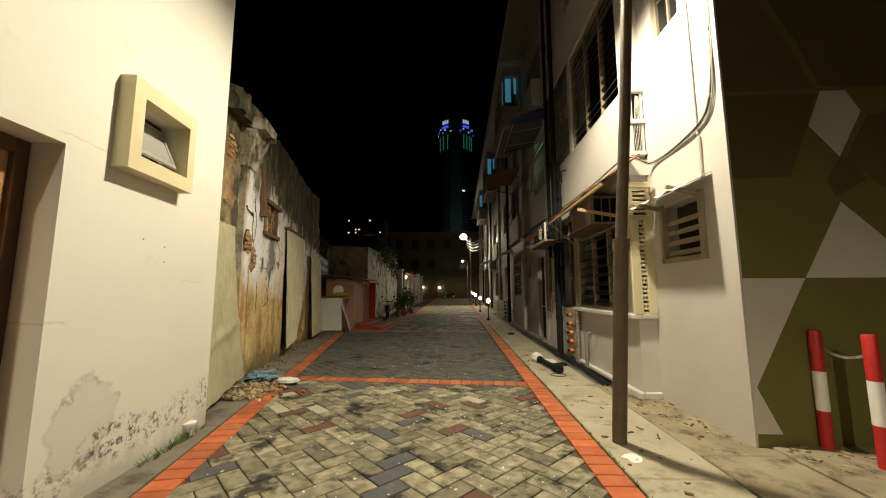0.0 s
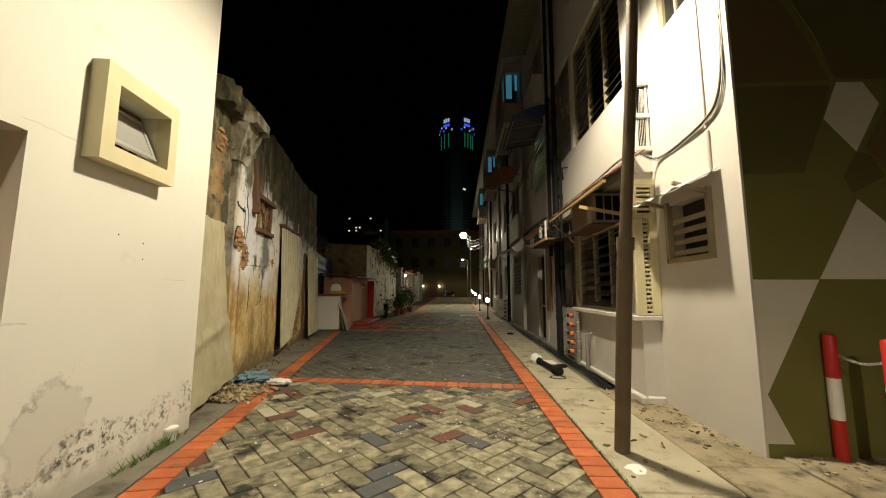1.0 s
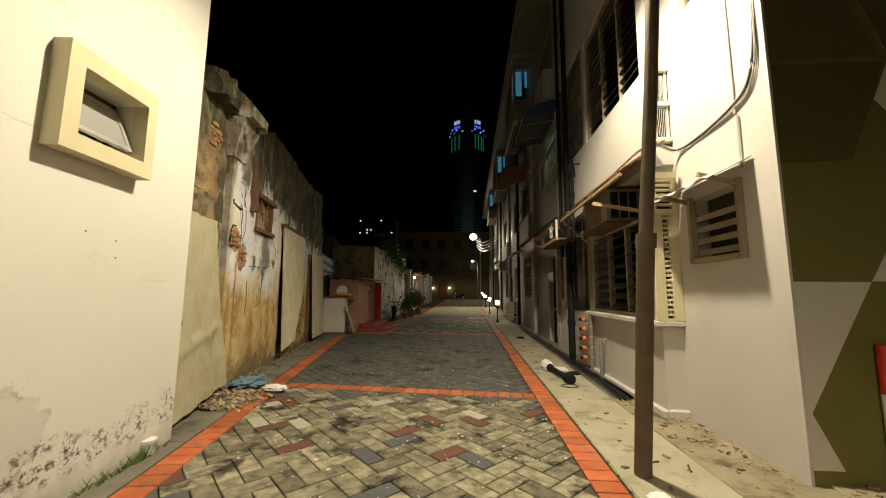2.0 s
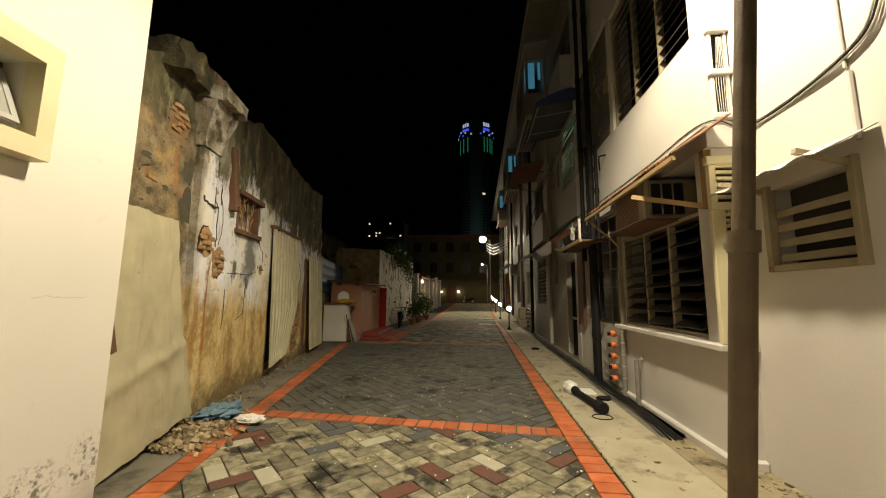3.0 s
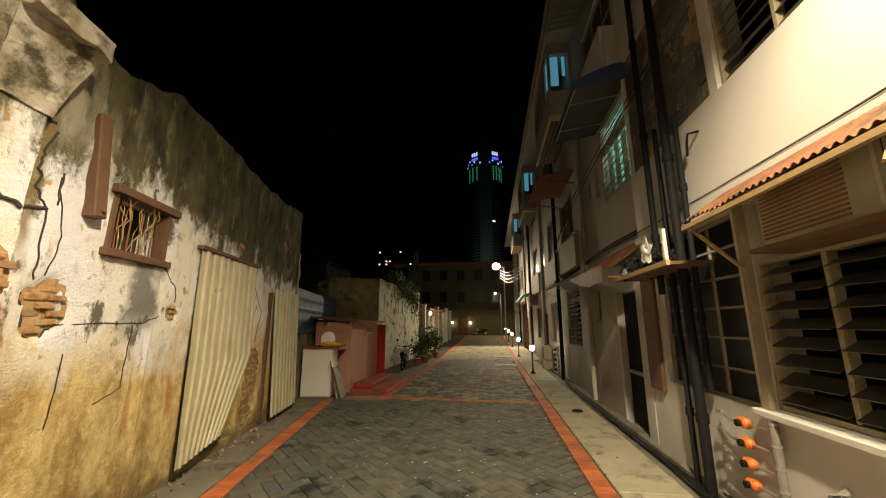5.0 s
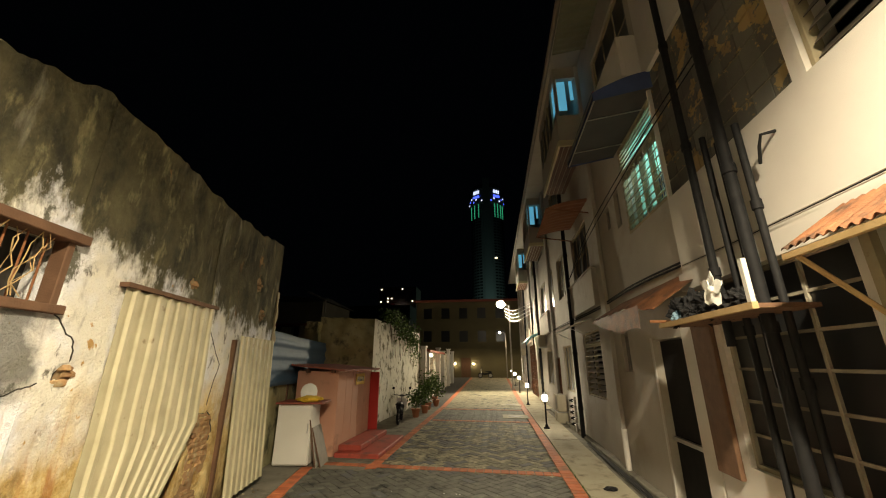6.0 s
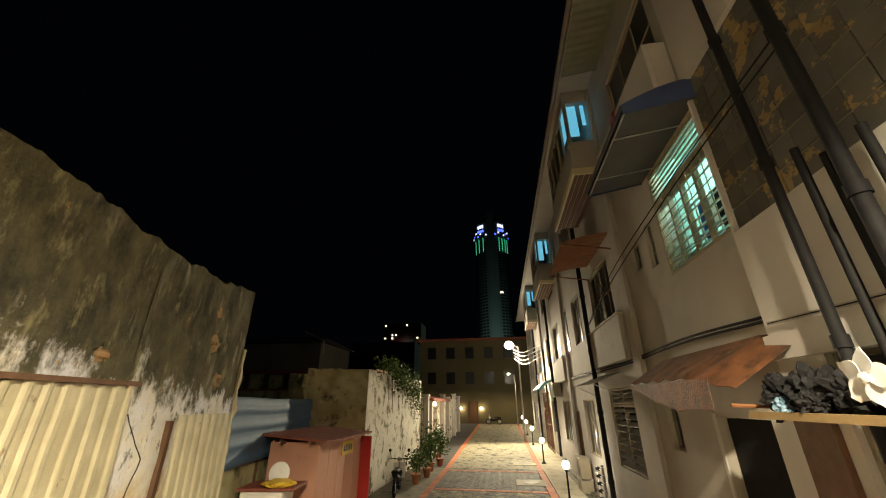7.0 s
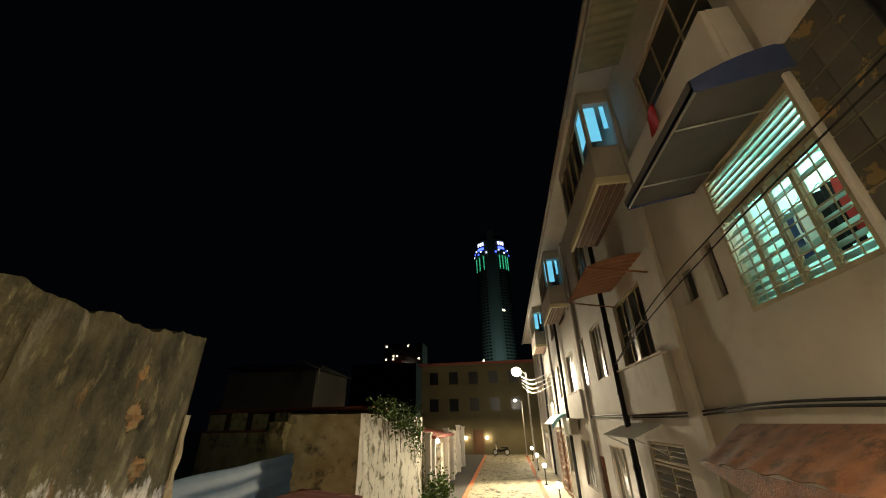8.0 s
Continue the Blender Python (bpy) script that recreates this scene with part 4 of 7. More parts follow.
# mural shapes
MURAL = [
    (MURAL_PALE, [(4.01, 3.59), (4.14, 3.36), (3.87, 2.87), (3.6, 3.21), (3.76, 3.59)]),
    (MURAL_PALE, [(3.82, 2.39), (4.6, 1.62), (3.39, 1.62)]),
    (MURAL_PALE, [(2.776, 1.615), (3.38, 1.615), (2.81, 0.56), (3.01, 0.13), (2.776, 0.13)]),
    (GREEN_DARK, [(4.0, 2.83), (4.1, 2.62), (3.79, 2.45), (3.72, 2.62), (3.87, 2.86)]),
    (GREEN_BROWN, [(2.776, 3.6), (3.7, 3.62), (3.5, 4.1), (3.1, 4.9), (2.776, 4.9)]),
    (GREEN_DARK, [(2.776, 2.65), (3.35, 2.66), (3.58, 3.2), (3.7, 3.56), (2.776, 3.56)]),
    (GREEN_DARK, [(4.05, 3.62), (6.5, 3.7), (6.5, 6.5), (3.3, 6.5), (3.2, 4.95), (3.6, 4.1), (3.75, 3.64)]),
    (GREEN_BROWN, [(4.2, 3.3), (5.2, 3.6), (5.6, 2.6), (4.25, 2.55), (3.95, 2.88)]),
]
for k, (m, poly) in enumerate(MURAL):
    y = 4.05 - 0.004 - 0.0006 * k
    n = len(poly)
    area = sum(poly[i][0] * poly[(i + 1) % n][1] - poly[(i + 1) % n][0] * poly[i][1] for i in range(n))
    if area < 0:
        poly = poly[::-1]
    s = Shape().add([(x, y, z) for x, z in poly] + [(x, 4.05, z) for x, z in poly],
                    [tuple(range(n)), *[(i, i + n, (i + 1) % n + n, (i + 1) % n) for i in range(n)]])
    part("painted_shape", s, m, wall_mural)

# barrier posts with a chain
for k, (x, y) in enumerate(((3.36, 4.0), (3.44, 3.6), (3.52, 3.1))):
    b = thing("barrier_post", (x, y, 0.03), "red and white painted steel barrier post", "post", "barrier posts")
    part("post", Shape().turned([(0.05, 0), (0.05, 0.34)], sides=14), SAFETY_RED, b, "", True)
    part("white_band", Shape().turned([(0.051, 0.34), (0.051, 0.7)], sides=14), SAFETY_WHITE, b, "white band", True)
    part("post_head", Shape().turned([(0.05, 0.7), (0.05, 1.07), (0.042, 1.085)], sides=14), SAFETY_RED, b, "", True)
ch = thing("chain", (3.36, 4.02, 0.98), "sagging galvanised chain between the barrier posts", "chain")
for q in range(26):
    u = q / 25
    p0 = Vector((0.08 * u + 0.02, -0.42 * u - 0.01, -0.26 * u * (1 - u) * 1.4))
    ring = [p0 + Vector((0.005 * math.cos(2 * math.pi * i / 10) * (q % 2), 0.014 * math.sin(2 * math.pi * i / 10), 0.009 * math.cos(2 * math.pi * i / 10))) for i in range(11)]
    part("link", Shape().rod(ring, 0.003, 5, caps=False), STEEL, ch)

# old lamp post and its arm
lp = thing("street_lamp", (1.5, 4.12, 0), "worn leaning steel lamp post with a collar at chest height", "lamp post")
part("lower_pole", Shape().rod([(0, 0, -0.05), (0.02, -0.25, 1.95)], 0.068, 16), POLE_PAINT, lp, "", True)
part("collar", Shape().rod([(0.02, -0.245, 1.88), (0.024, -0.255, 2.0)], 0.078, 16), POLE_PAINT, lp, "", True)
part("upper_pole", Shape().rod([(0.022, -0.252, 1.98), (0.11, -0.32, 3.3), (0.3, -0.42, 6.5)], 0.054, 16), POLE_PAINT, lp, "", True)
part("arm", Shape().rod([(0.3, -0.42, 6.47), (0.24, -0.25, 6.73), (-0.1, 0.04, 6.83), (-0.55, 0.33, 6.77)], 0.025, 10), POLE_PAINT, lp, "", True)
hd = part("lamp_head", Shape().turned([(0.26, -0.06), (0.28, -0.05), (0.2, 0.06), (0.08, 0.14), (0.03, 0.18)], (-0.55, 0.33, 6.59), 20), STEEL, lp, "grey bell shade", True)
part("lamp_glass", Shape().turned([(0.05, -0.13), (0.15, -0.1), (0.22, -0.05), (0.2, -0.03)], (-0.55, 0.33, 6.59), 18), glowing("warm_bulb", (1, 0.88, 0.65), 14), hd, "", True)

# awning over the bay


def look_bar(p, q):
    """A frame whose x axis runs from p to q."""
    p, q = Vector(p), Vector(q)
    return Matrix.Translation(p) @ (q - p).to_track_quat("X", "Z").to_matrix().to_4x4()


a = thing("corrugated_awning", (NX, 7.2, 3.42), "rusty orange corrugated awning on a timber frame", "awning")
part("sheet", Shape().sheet(lambda u, v: (-0.56 * v, 1.1 - 3.0 * u, -0.38 * v + 0.014 * math.sin(2 * math.pi * u * 38) - 0.02 * v * noise.noise((u * 7, 0, 4))), 252, 3, 0.006), RUST, a, "", True)
part("front_rail", Shape().box((-0.57, -1.88, -0.455), (-0.53, 1.1, -0.41)), WOOD, a)
part("brace", Shape().rod([(-0.55, 1.0, -0.44), (-0.02, 1.0, -0.95)], 0.02, 6), WOOD, a)
part("outrigger", Shape().box((0, -0.03, -0.025), (0.74, 0.03, 0.025), m=look_bar((-0.05, -1.44, -0.82), (-0.6, -1.0, -0.59))), WOOD, a)
part("post", Shape().box((-0.06, 0.98, -2.25), (0.0, 1.06, -0.2)), FRAME, a)
part("post", Shape().box((-0.06, -1.52, -0.85), (0.0, -1.44, -0.2)), WOOD, a)
ac = thing("window_air_conditioner", (NX, 7.05, 2.6), "old window air conditioner with ribbed casing in the bay", "air conditioner")
part("case", Shape().box((-0.3, -0.5, 0.02), (0.35, 0.52, 0.56), chamfer=0.015), AC_PAINT, ac)
for i in range(13):
    part("fin", Shape().box((-0.309, -0.3, 0.07 + i * 0.035), (-0.3, 0.47, 0.086 + i * 0.035)), DARK_RUST, ac)
part("grille", Shape().box((-0.24, -0.508, 0.09), (0.2, -0.5, 0.5)), BLACK, ac, "dark coil opening")
for i in range(4):
    part("grille_bar", Shape().box((-0.24 + 0.14 * i, -0.516, 0.09), (-0.222 + 0.14 * i, -0.508, 0.5)), AC_PAINT, ac)
part("shelf", Shape().box((-0.34, -0.62, -0.02), (0.3, 0.62, 0.02)), DARK_WOOD, ac)

# pipes
for k, (x, y, z0, z1, r) in enumerate(((2.36, 9.25, 0.0, 10.6, 0.058), (2.4, 9.62, 0.0, 4.9, 0.034), (2.36, 9.9, 2.4, 10.6, 0.046), (2.42, 9.42, 2.0, 4.7, 0.03),
                                       (2.42, 9.08, 1.2, 4.7, 0.035), (2.42, 18.45, 0.0, 10.6, 0.07), (2.46, 18.75, 0.0, 6.0, 0.04), (2.44, 28.2, 0.3, 10.6, 0.07), (2.44, 31.5, 0.3, 6.0, 0.05), (2.44, 37.4, 0.4, 10.6, 0.07))):
    p = thing("drain_pipe", (x, y, z0), "black drain pipe on the terrace wall", "pipe", "drain pipes")
    part("pipe", Shape().rod([(0, 0, 0), (0, 0, z1 - z0)], r, 12), BLACK, p, "", True)
    for q in range(int((z1 - z0) / 1.7)):
        part("pipe_collar", Shape().turned([(r + 0.014, 0), (r + 0.014, 0.1)], (0, 0, 0.8 + 1.7 * q), 12), BLACK, p, "", True)
for k, (y, z) in enumerate(((8.72, 4.26),)):
    p = thing("waste_pipe", (NX, y, z), "short bent black waste pipe end on the wall", "pipe")
    part("pipe", Shape().rod([(0.0, 0, 0.1), (-0.12, 0.02, 0.08), (-0.1, 0.1, 0.0), (-0.06, 0.2, -0.14)], 0.016, 10), BLACK, p, "", True)
p = thing("standpipe", (2.4, 7.6, 0.0), "grey pipe stub with an elbow beside the wall", "pipe")
part("pipe", Shape().rod([(0, 0, 0.02), (0, 0, 0.68), (0.1, 0, 0.72)], 0.035, 10), GREY_PIPE, p, "", True)

# water meters
for base, far in ((8.15, False), (19.3, True)):
    mt = thing("meter_manifold", (2.42, base, 0.0), "stack of five water meters with orange valves on a grey riser", "water meter")
    part("riser", Shape().rod([(0.0, 0, 0.0), (0.0, 0, 1.12)], 0.04, 10), GREY_PIPE, mt, "", True)
    for i in range(5):
        z = 0.22 + i * 0.19
        part("strap", Shape().turned([(0.044, 0), (0.044, 0.02)], (0, 0, z + 0.07), 10), STEEL, mt)
        part("branch", Shape().rod([(0, 0.02, z), (-0.03, 0.3, z), (-0.02, 0.62, z - 0.02), (0.02, 0.86, z + 0.02)], 0.016, 8), STEEL, mt, "", True)
        mv = part("meter_body", Shape().turned([(0.02, -0.075), (0.05, -0.06), (0.055, 0.0), (0.05, 0.05), (0.02, 0.075)], (0, 0, 0), 12, pose(-0.03, 0.36, z, 90, 0, 0)), BLACK if far else ORANGE_VALVE, mt, "" if far else "orange plastic meter", True)
        part("meter_cap", Shape().turned([(0.035, 0.05), (0.035, 0.085)], (0, 0, 0), 10, pose(-0.03, 0.36, z, 0, -90, 0)), BLACK, mv)
        part("tap", Shape().box((-0.06, 0.7, z + 0.01), (-0.04, 0.78, z + 0.05)), STEEL, mt)

# door and pillars
d = opening("door", "dark half-open metal door with a latch bar")
part("door_leaf", Shape().box((FX + 0.12, 11.4, 0.02), (FX + 0.16, 12.58, 2.6)), BLACK, d)
part("rail", Shape().box((FX + 0.06, 11.42, 1.0), (FX + 0.12, 12.56, 1.06)), STEEL, d)
part("door_frame", Shape().box((FX - 0.02, 11.32, 0.0), (FX + 0.12, 11.379, 2.66)).box((FX - 0.02, 12.601, 0.0), (FX + 0.12, 12.66, 2.66)), WHITE, d)
s = Shape().box((2.5, 10.95, -0.05), (2.599, 11.3, 2.72), chamfer=0.01)
structure("wall_pier", s, WHITE, "white pier beside the door", "wall")
s = Shape().box((2.44, 10.42, 0.95), (2.499, 10.88, 2.75), chamfer=0.01)
structure("wall_pier_2", s, DARK_WOOD, "dark brown timber post with horizontal boards", "wall")
p = thing("white_pipe", (2.5, 14.6, 0), "short white pipe standing against the wall", "pipe")
part("pipe", Shape().rod([(0, 0, 0.0), (0, 0, 0.85)], 0.06, 12), WHITE, p, "", True)

# torn awning with junk and a fan
a = thing("torn_awning", (FX, 12.2, 3.5), "torn rust-orange metal awning sagging at its broken end", "awning")
part("sheet", Shape().sheet(lambda u, v: (-(0.72 - 0.25 * max(0, u - 0.75)) * v, 1.7 - 3.4 * u + 0.45 * v * (u - 0.5), -0.1 * (u > 0.8) * (u - 0.8) * 4 - 0.42 * v - 0.2 * v * max(0, u - 0.6) + 0.015 * math.sin(40 * u) * v), 60, 6, 0.008), RUST, a, "", True)
part("valance", Shape().sheet(lambda u, v: (-0.72 - 0.01 * v, 1.47 - 2.6 * u, -0.42 - 0.03 * u - 0.36 * v * min(1, u * 1.6 + 0.1) * (1 - 0.12 * abs(math.sin(9 * u)))), 40, 3, 0.006), RUST, a)
part("rib", Shape().rod([(0, -1.5, -0.75), (-0.7, -1.4, -0.72)], 0.02, 6), DARK_RUST, a)
rk = thing("junk_shelf", (2.5, 9.9, 2.7), "timber shelf loaded with dark bagged junk", "shelf")
part("board", Shape().box((-0.52, -1.1, -0.02), (0, 0.75, 0.02)), DARK_WOOD, rk)
part("front_bar", Shape().box((-0.55, -1.12, -0.03), (-0.5, 0.75, 0.03)), WOOD, rk)
part("upright", Shape().box((-0.55, -1.12, 0.03), (-0.51, -1.07, 0.42)), WHITE, rk, "white painted upright")


def lump(name, r, mat, at, label, category, seed, group="", squash=(1, 1, 1), crease=0.0):
    bm = bmesh.new()
    bmesh.ops.create_icosphere(bm, subdivisions=4, radius=1)
    for v in bm.verts:
        n = v.co.normalized()
        k = 1 + 0.28 * noise.noise(n * 1.6 + Vector((seed, 0, 0))) + 0.3 * abs(noise.noise(n * 3.5 + Vector((0, seed, 0)))) - 0.16 * abs(noise.noise(n * 8.0 + Vector((seed, seed, 0)))) + 0.05 * noise.noise(n * 17) + crease * (abs(noise.noise(n * 2.6 + Vector((seed, 3, 1)))) - 0.7 * abs(noise.noise(n * 6.0 + Vector((1, seed, 5)))))
        v.co = Vector((n.x * squash[0], n.y * squash[1], max(n.z, -0.75) * squash[2])) * k * r
    s = Shape()
    bm.verts.index_update()
    s.add([tuple(v.co) for v in bm.verts], [[v.index for v in f.verts] for f in bm.faces])
    bm.free()
    ob = part(name, s, mat, None, "", crease == 0)
    ob.matrix_basis = pose(*at)
    return tagged(ob, label, category, group)


for k, (y, r, m) in enumerate(((9.35, 0.13, BLACK), (9.75, 0.17, BLACK), (10.1, 0.18, BLACK), (10.45, 0.17, BLACK), (9.95, 0.1, BLACK), (10.3, 0.07, BLUE_PLASTIC))):
    lump("junk_bag", r, m, (2.22 if k < 4 else 2.06, y, 2.72 + r * 0.75), "crumpled bag of junk on the timber shelf", "bag", k * 3.1, "junk on the shelf", (1, 1, 1), 0.7)
f = thing("fan_blade", (1.98, 9.36, 2.95), "white plastic five-bladed fan propeller hung on the shelf", "fan")
for q in range(5):
    part("blade", Shape().sheet(lambda u, v: (0.02 * (v - 0.5), (v - 0.5) * (0.05 + 0.1 * math.sin(math.pi * min(1, u * 1.1) ** 0.8)), 0.03 + 0.16 * u), 8, 4, 0.004), WHITE_PLASTIC, f, "", True, pose(0, 0, 0, 72 * q + 10, 0, 0))
part("hub", Shape().turned([(0.035, -0.03), (0.035, 0.02), (0.015, 0.03)], (0, 0, 0), 12, pose(0, 0, 0, 0, -90, 0)), WHITE_PLASTIC, f, "", True)

# canopies higher up
a = thing("canvas_canopy", (FX, 11.9, 6.72), "navy and grey canvas canopy over the lit window", "awning")
part("cover", Shape().sheet(lambda u, v: (-1.02 * v, 1.12 - 2.24 * u, 0.3 - 0.36 * v ** 1.6 - 0.02 * math.sin(math.pi * u * 3) * v), 16, 10, 0.01), BLUE_CANVAS, a, "navy blue top cover", True)
part("lining", Shape().sheet(lambda u, v: (-1.0 * v, 1.11 - 2.21 * u, -0.01 - 0.17 * v - 0.025 * math.sin(math.pi * v) * abs(math.sin(math.pi * u * 2))), 24, 10, 0.006), GREY_CANVAS, a, "grey canvas lining", True)
for y in (1.12, -1.12):
    part("end_panel", Shape().sheet(lambda u, v: (-1.02 * u, y, (-0.03 - 0.19 * u) + (0.33 - 0.36 * u ** 1.6 + 0.19 * u) * v), 10, 4, 0.008), BLUE_CANVAS, a, "navy blue end panel")
part("valance", Shape().sheet(lambda u, v: (-1.03, 1.12 - 2.24 * u, -0.06 - 0.1 * v), 12, 2, 0.008), GREY_CANVAS, a)
part("rod", Shape().rod([(-1.0, 1.1, -0.2), (-1.0, -1.1, -0.2)], 0.015, 6), STEEL, a)
for y in (-0.55, 0.55):
    part("strut", Shape().rod([(0, y, -0.05), (-1.0, y, -0.2)], 0.012, 6), STEEL, a)
a = thing("rusty_canopy", (FX, 16.6, 6.8), "dark rusty sheet canopy over an upper window", "awning")
part("sheet", Shape().sheet(lambda u, v: (-1.2 * v, 1.4 - 2.6 * u, -0.1 * v - 0.16 * v ** 3 + 0.012 * math.sin(60 * u)), 60, 8, 0.01), DARK_RUST, a)
part("rib", Shape().rod([(0, -1.18, -0.45), (-1.16, -1.18, -0.26)], 0.02, 6), DARK_RUST, a)
part("rib", Shape().rod([(0, 1.38, -0.45), (-1.16, 1.38, -0.26)], 0.02, 6), DARK_RUST, a)
a = thing("sheet_awning", (FX, 17.6, 3.5), "pale corrugated sheet awning on thin brackets", "awning")
part("sheet", Shape().sheet(lambda u, v: (-0.65 * v, 1.6 - 2.6 * u, -0.25 * v + 0.015 * math.sin(2 * math.pi * u * 18)), 108, 3, 0.008), PALE_SHEET, a, "", True)
for y in (-0.8, 1.4):
    part("bracket", Shape().rod([(0, y, -0.55), (-0.6, y, -0.27)], 0.014, 6), STEEL, a)
a = thing("scalloped_awning", (FX, 30.2, 4.0), "teal ribbed metal awning", "awning")
part("sheet", Shape().sheet(lambda u, v: (-0.95 * v, 1.9 - 3.8 * u, -0.12 * v - 0.38 * v ** 3 + 0.012 * math.sin(2 * math.pi * u * 24)), 120, 6, 0.01), TEAL_SHEET, a, "", True)
part("sheet_end", Shape().sheet(lambda u, v: (-0.95 * u, -1.88, -0.12 * u - 0.38 * u ** 3 - 0.25 * v * u), 8, 2, 0.008), TEAL_SHEET, a)
a = thing("lattice_screen", (2.2, 30.2, 0.35), "tall rusty lattice gate screen under the teal awning", "gate")
for q in range(9):
    part("bar", Shape().rod([(0, -1.6 + q * 0.4, 0), (0, -1.6 + q * 0.4, 3.0)], 0.02, 5), RUST, a)
for q in range(8):
    part("bar", Shape().rod([(0, -1.6, 0.2 + q * 0.38), (0, 1.6, 0.2 + q * 0.38)], 0.015, 5), RUST, a)
for y, z in ((26.6, 3.4), (21.9, 0.7), (40.0, 3.2)):
    a = thing("split_air_conditioner", (2.35, y, z - 0.3), "cream outdoor air conditioner unit on wall brackets", "air conditioner", "outdoor air conditioners")
    part("case", Shape().box((-0.18, -0.42, 0), (0.18, 0.42, 0.62), chamfer=0.02), AC_PAINT, a)
    part("fan_guard", Shape().turned([(0.24, 0), (0.24, 0.012), (0.1, 0.03)], (0, 0, 0), 20, pose(-0.18, -0.1, 0.31, 0, -90, 0)), GREY_PIPE, a)
    part("bracket", Shape().box((-0.2, -0.3, -0.05), (0.25, -0.26, 0)), STEEL, a)
    part("bracket", Shape().box((-0.2, 0.26, -0.05), (0.25, 0.3, 0)), STEEL, a)
    if z < 1:
        part("plinth", Shape().box((-0.2, -0.4, -0.42), (0.2, 0.4, -0.05)), CONCRETE, a)

# projecting upper bays
CYAN_LIT = glowing("lit_blue_pane", (0.12, 0.5, 0.75), 0.26)
for k, (y0, y1) in enumerate(((14.8, 18.2), (24.2, 27.6), (33.6, 37.0))):
    b = thing("upper_bay", (1.85, y0, 8.3), "projecting top floor bay with slatted underside and lit side window", "bay", "upper bays")
    part("body", Shape().box((0, 0, 0.0), (0.749, y1 - y0, 0.95)).box((0, 0, 0.95), (0.08, 0.1, 2.3)).box((0, y1 - y0 - 0.1, 0.95), (0.749, y1 - y0, 2.3)).box((0, 0, 2.3), (0.749, y1 - y0, 2.69)).box((0.67, 0.0, 0.95), (0.749, 0.1, 2.3)), GREY_WALL, b)
    for q in range(5):
        part("soffit_board", Shape().box((0.03 + q * 0.145, 0.06, -0.03), (0.14 + q * 0.145, y1 - y0 - 0.06, -0.002)), DARK_WOOD, b)
    part("edge_beam", Shape().box((-0.04, -0.04, -0.1), (0.02, y1 - y0 + 0.04, 0.08)), CREAM, b)
    part("edge_beam", Shape().box((0.021, -0.04, -0.1), (0.749, 0.02, 0.08)), CREAM, b)
    part("lit_pane", Shape().box((0.1, 0.04, 1.15), (0.34, 0.05, 2.2)), CYAN_LIT, b, "pane lit blue from inside")
    part("lit_pane", Shape().box((0.46, 0.04, 1.5), (0.56, 0.05, 2.2)), CYAN_LIT, b, "pane lit blue from inside")
    for q in range(5):
        part("lit_pane" if q == 0 else "pane", Shape().box((0.05, max(0.1, (y1 - y0) * q / 5 + 0.03), 1.35 if q == 0 else 0.95), (0.06, min(y1 - y0 - 0.1, (y1 - y0) * (q + 1) / 5 - 0.03), 2.3)), CYAN_LIT if q == 0 else DARK_GLASS, b)
    for q in range(1, 5):
        part("mullion", Shape().box((-0.01, (y1 - y0) * q / 5 - 0.03, 0.95), (0.049, (y1 - y0) * q / 5 + 0.03, 2.3)), FRAME, b)
for y0, y1, z in ((15.35, 18.3, 4.0), (24.0, 27.4, 4.0), (33.4, 36.8, 4.0)):
    b = thing("balcony_parapet", (2.42, y0, z - 0.3), "projecting off-white parapet box under the upper windows", "balcony", "parapets")
    part("front", Shape().box((0, 0, 0), (0.08, y1 - y0, 1.0), chamfer=0.01), GREY_WALL, b)
    part("side", Shape().box((0.081, 0, 0), (0.18, 0.1, 1.0)), GREY_WALL, b)
    part("side", Shape().box((0.081, y1 - y0 - 0.1, 0), (0.18, y1 - y0, 1.0)), GREY_WALL, b)
    part("coping", Shape().box((-0.03, -0.03, 1.001), (0.18, y1 - y0 + 0.03, 1.05), chamfer=0.01), GREY_WALL, b)
    part("slab", Shape().box((0.08, 0.1, 0), (0.18, y1 - y0 - 0.1, 0.1)), GREY_WALL, b)
for y in (14.75, 23.4, 32.8):
    s = Shape().box((2.5, y, -0.05), (2.599, y + 0.42, 10.99), chamfer=0.012)
    structure("wall_pier_3" if y < 20 else "wall_pier_4" if y < 30 else "wall_pier_5", s, GREY_WALL, "grimy off-white party pier running up the terrace front", "wall")
a = thing("olive_canopy", (FX, 12.6, 10.75), "olive ribbed sheet canopy under the eave", "awning")
part("sheet", Shape().sheet(lambda u, v: (-0.9 * v, 1.3 - 2.8 * u, -0.12 * v + 0.012 * math.sin(2 * math.pi * u * 14)), 84, 3, 0.01), GREEN_SHEET, a)
b = thing("top_parapet", (2.25, 11.1, 7.25), "white panel under the top floor windows", "balcony")
part("front", Shape().box((0, 0, 0), (0.08, 3.0, 0.92), chamfer=0.01), WHITE, b)
part("slab", Shape().box((0.081, 0, 0), (0.349, 3.0, 0.08)), WHITE, b)
part("side", Shape().box((0.081, 0, 0.08), (0.349, 0.08, 0.92)), WHITE, b)

g = thing("red_cloth", (2.24, 12.75, 8.18), "red cloth hung over the top floor parapet", "clothing")
part("cloth", Shape().sheet(lambda u, v: (-0.012 - 0.02 * math.sin(5 * u + 2 * v), (u - 0.5) * 0.34, 0.02 - 0.42 * v + 0.02 * math.sin(4 * u)), 8, 8, 0.006), SAFETY_RED, g, "", True)

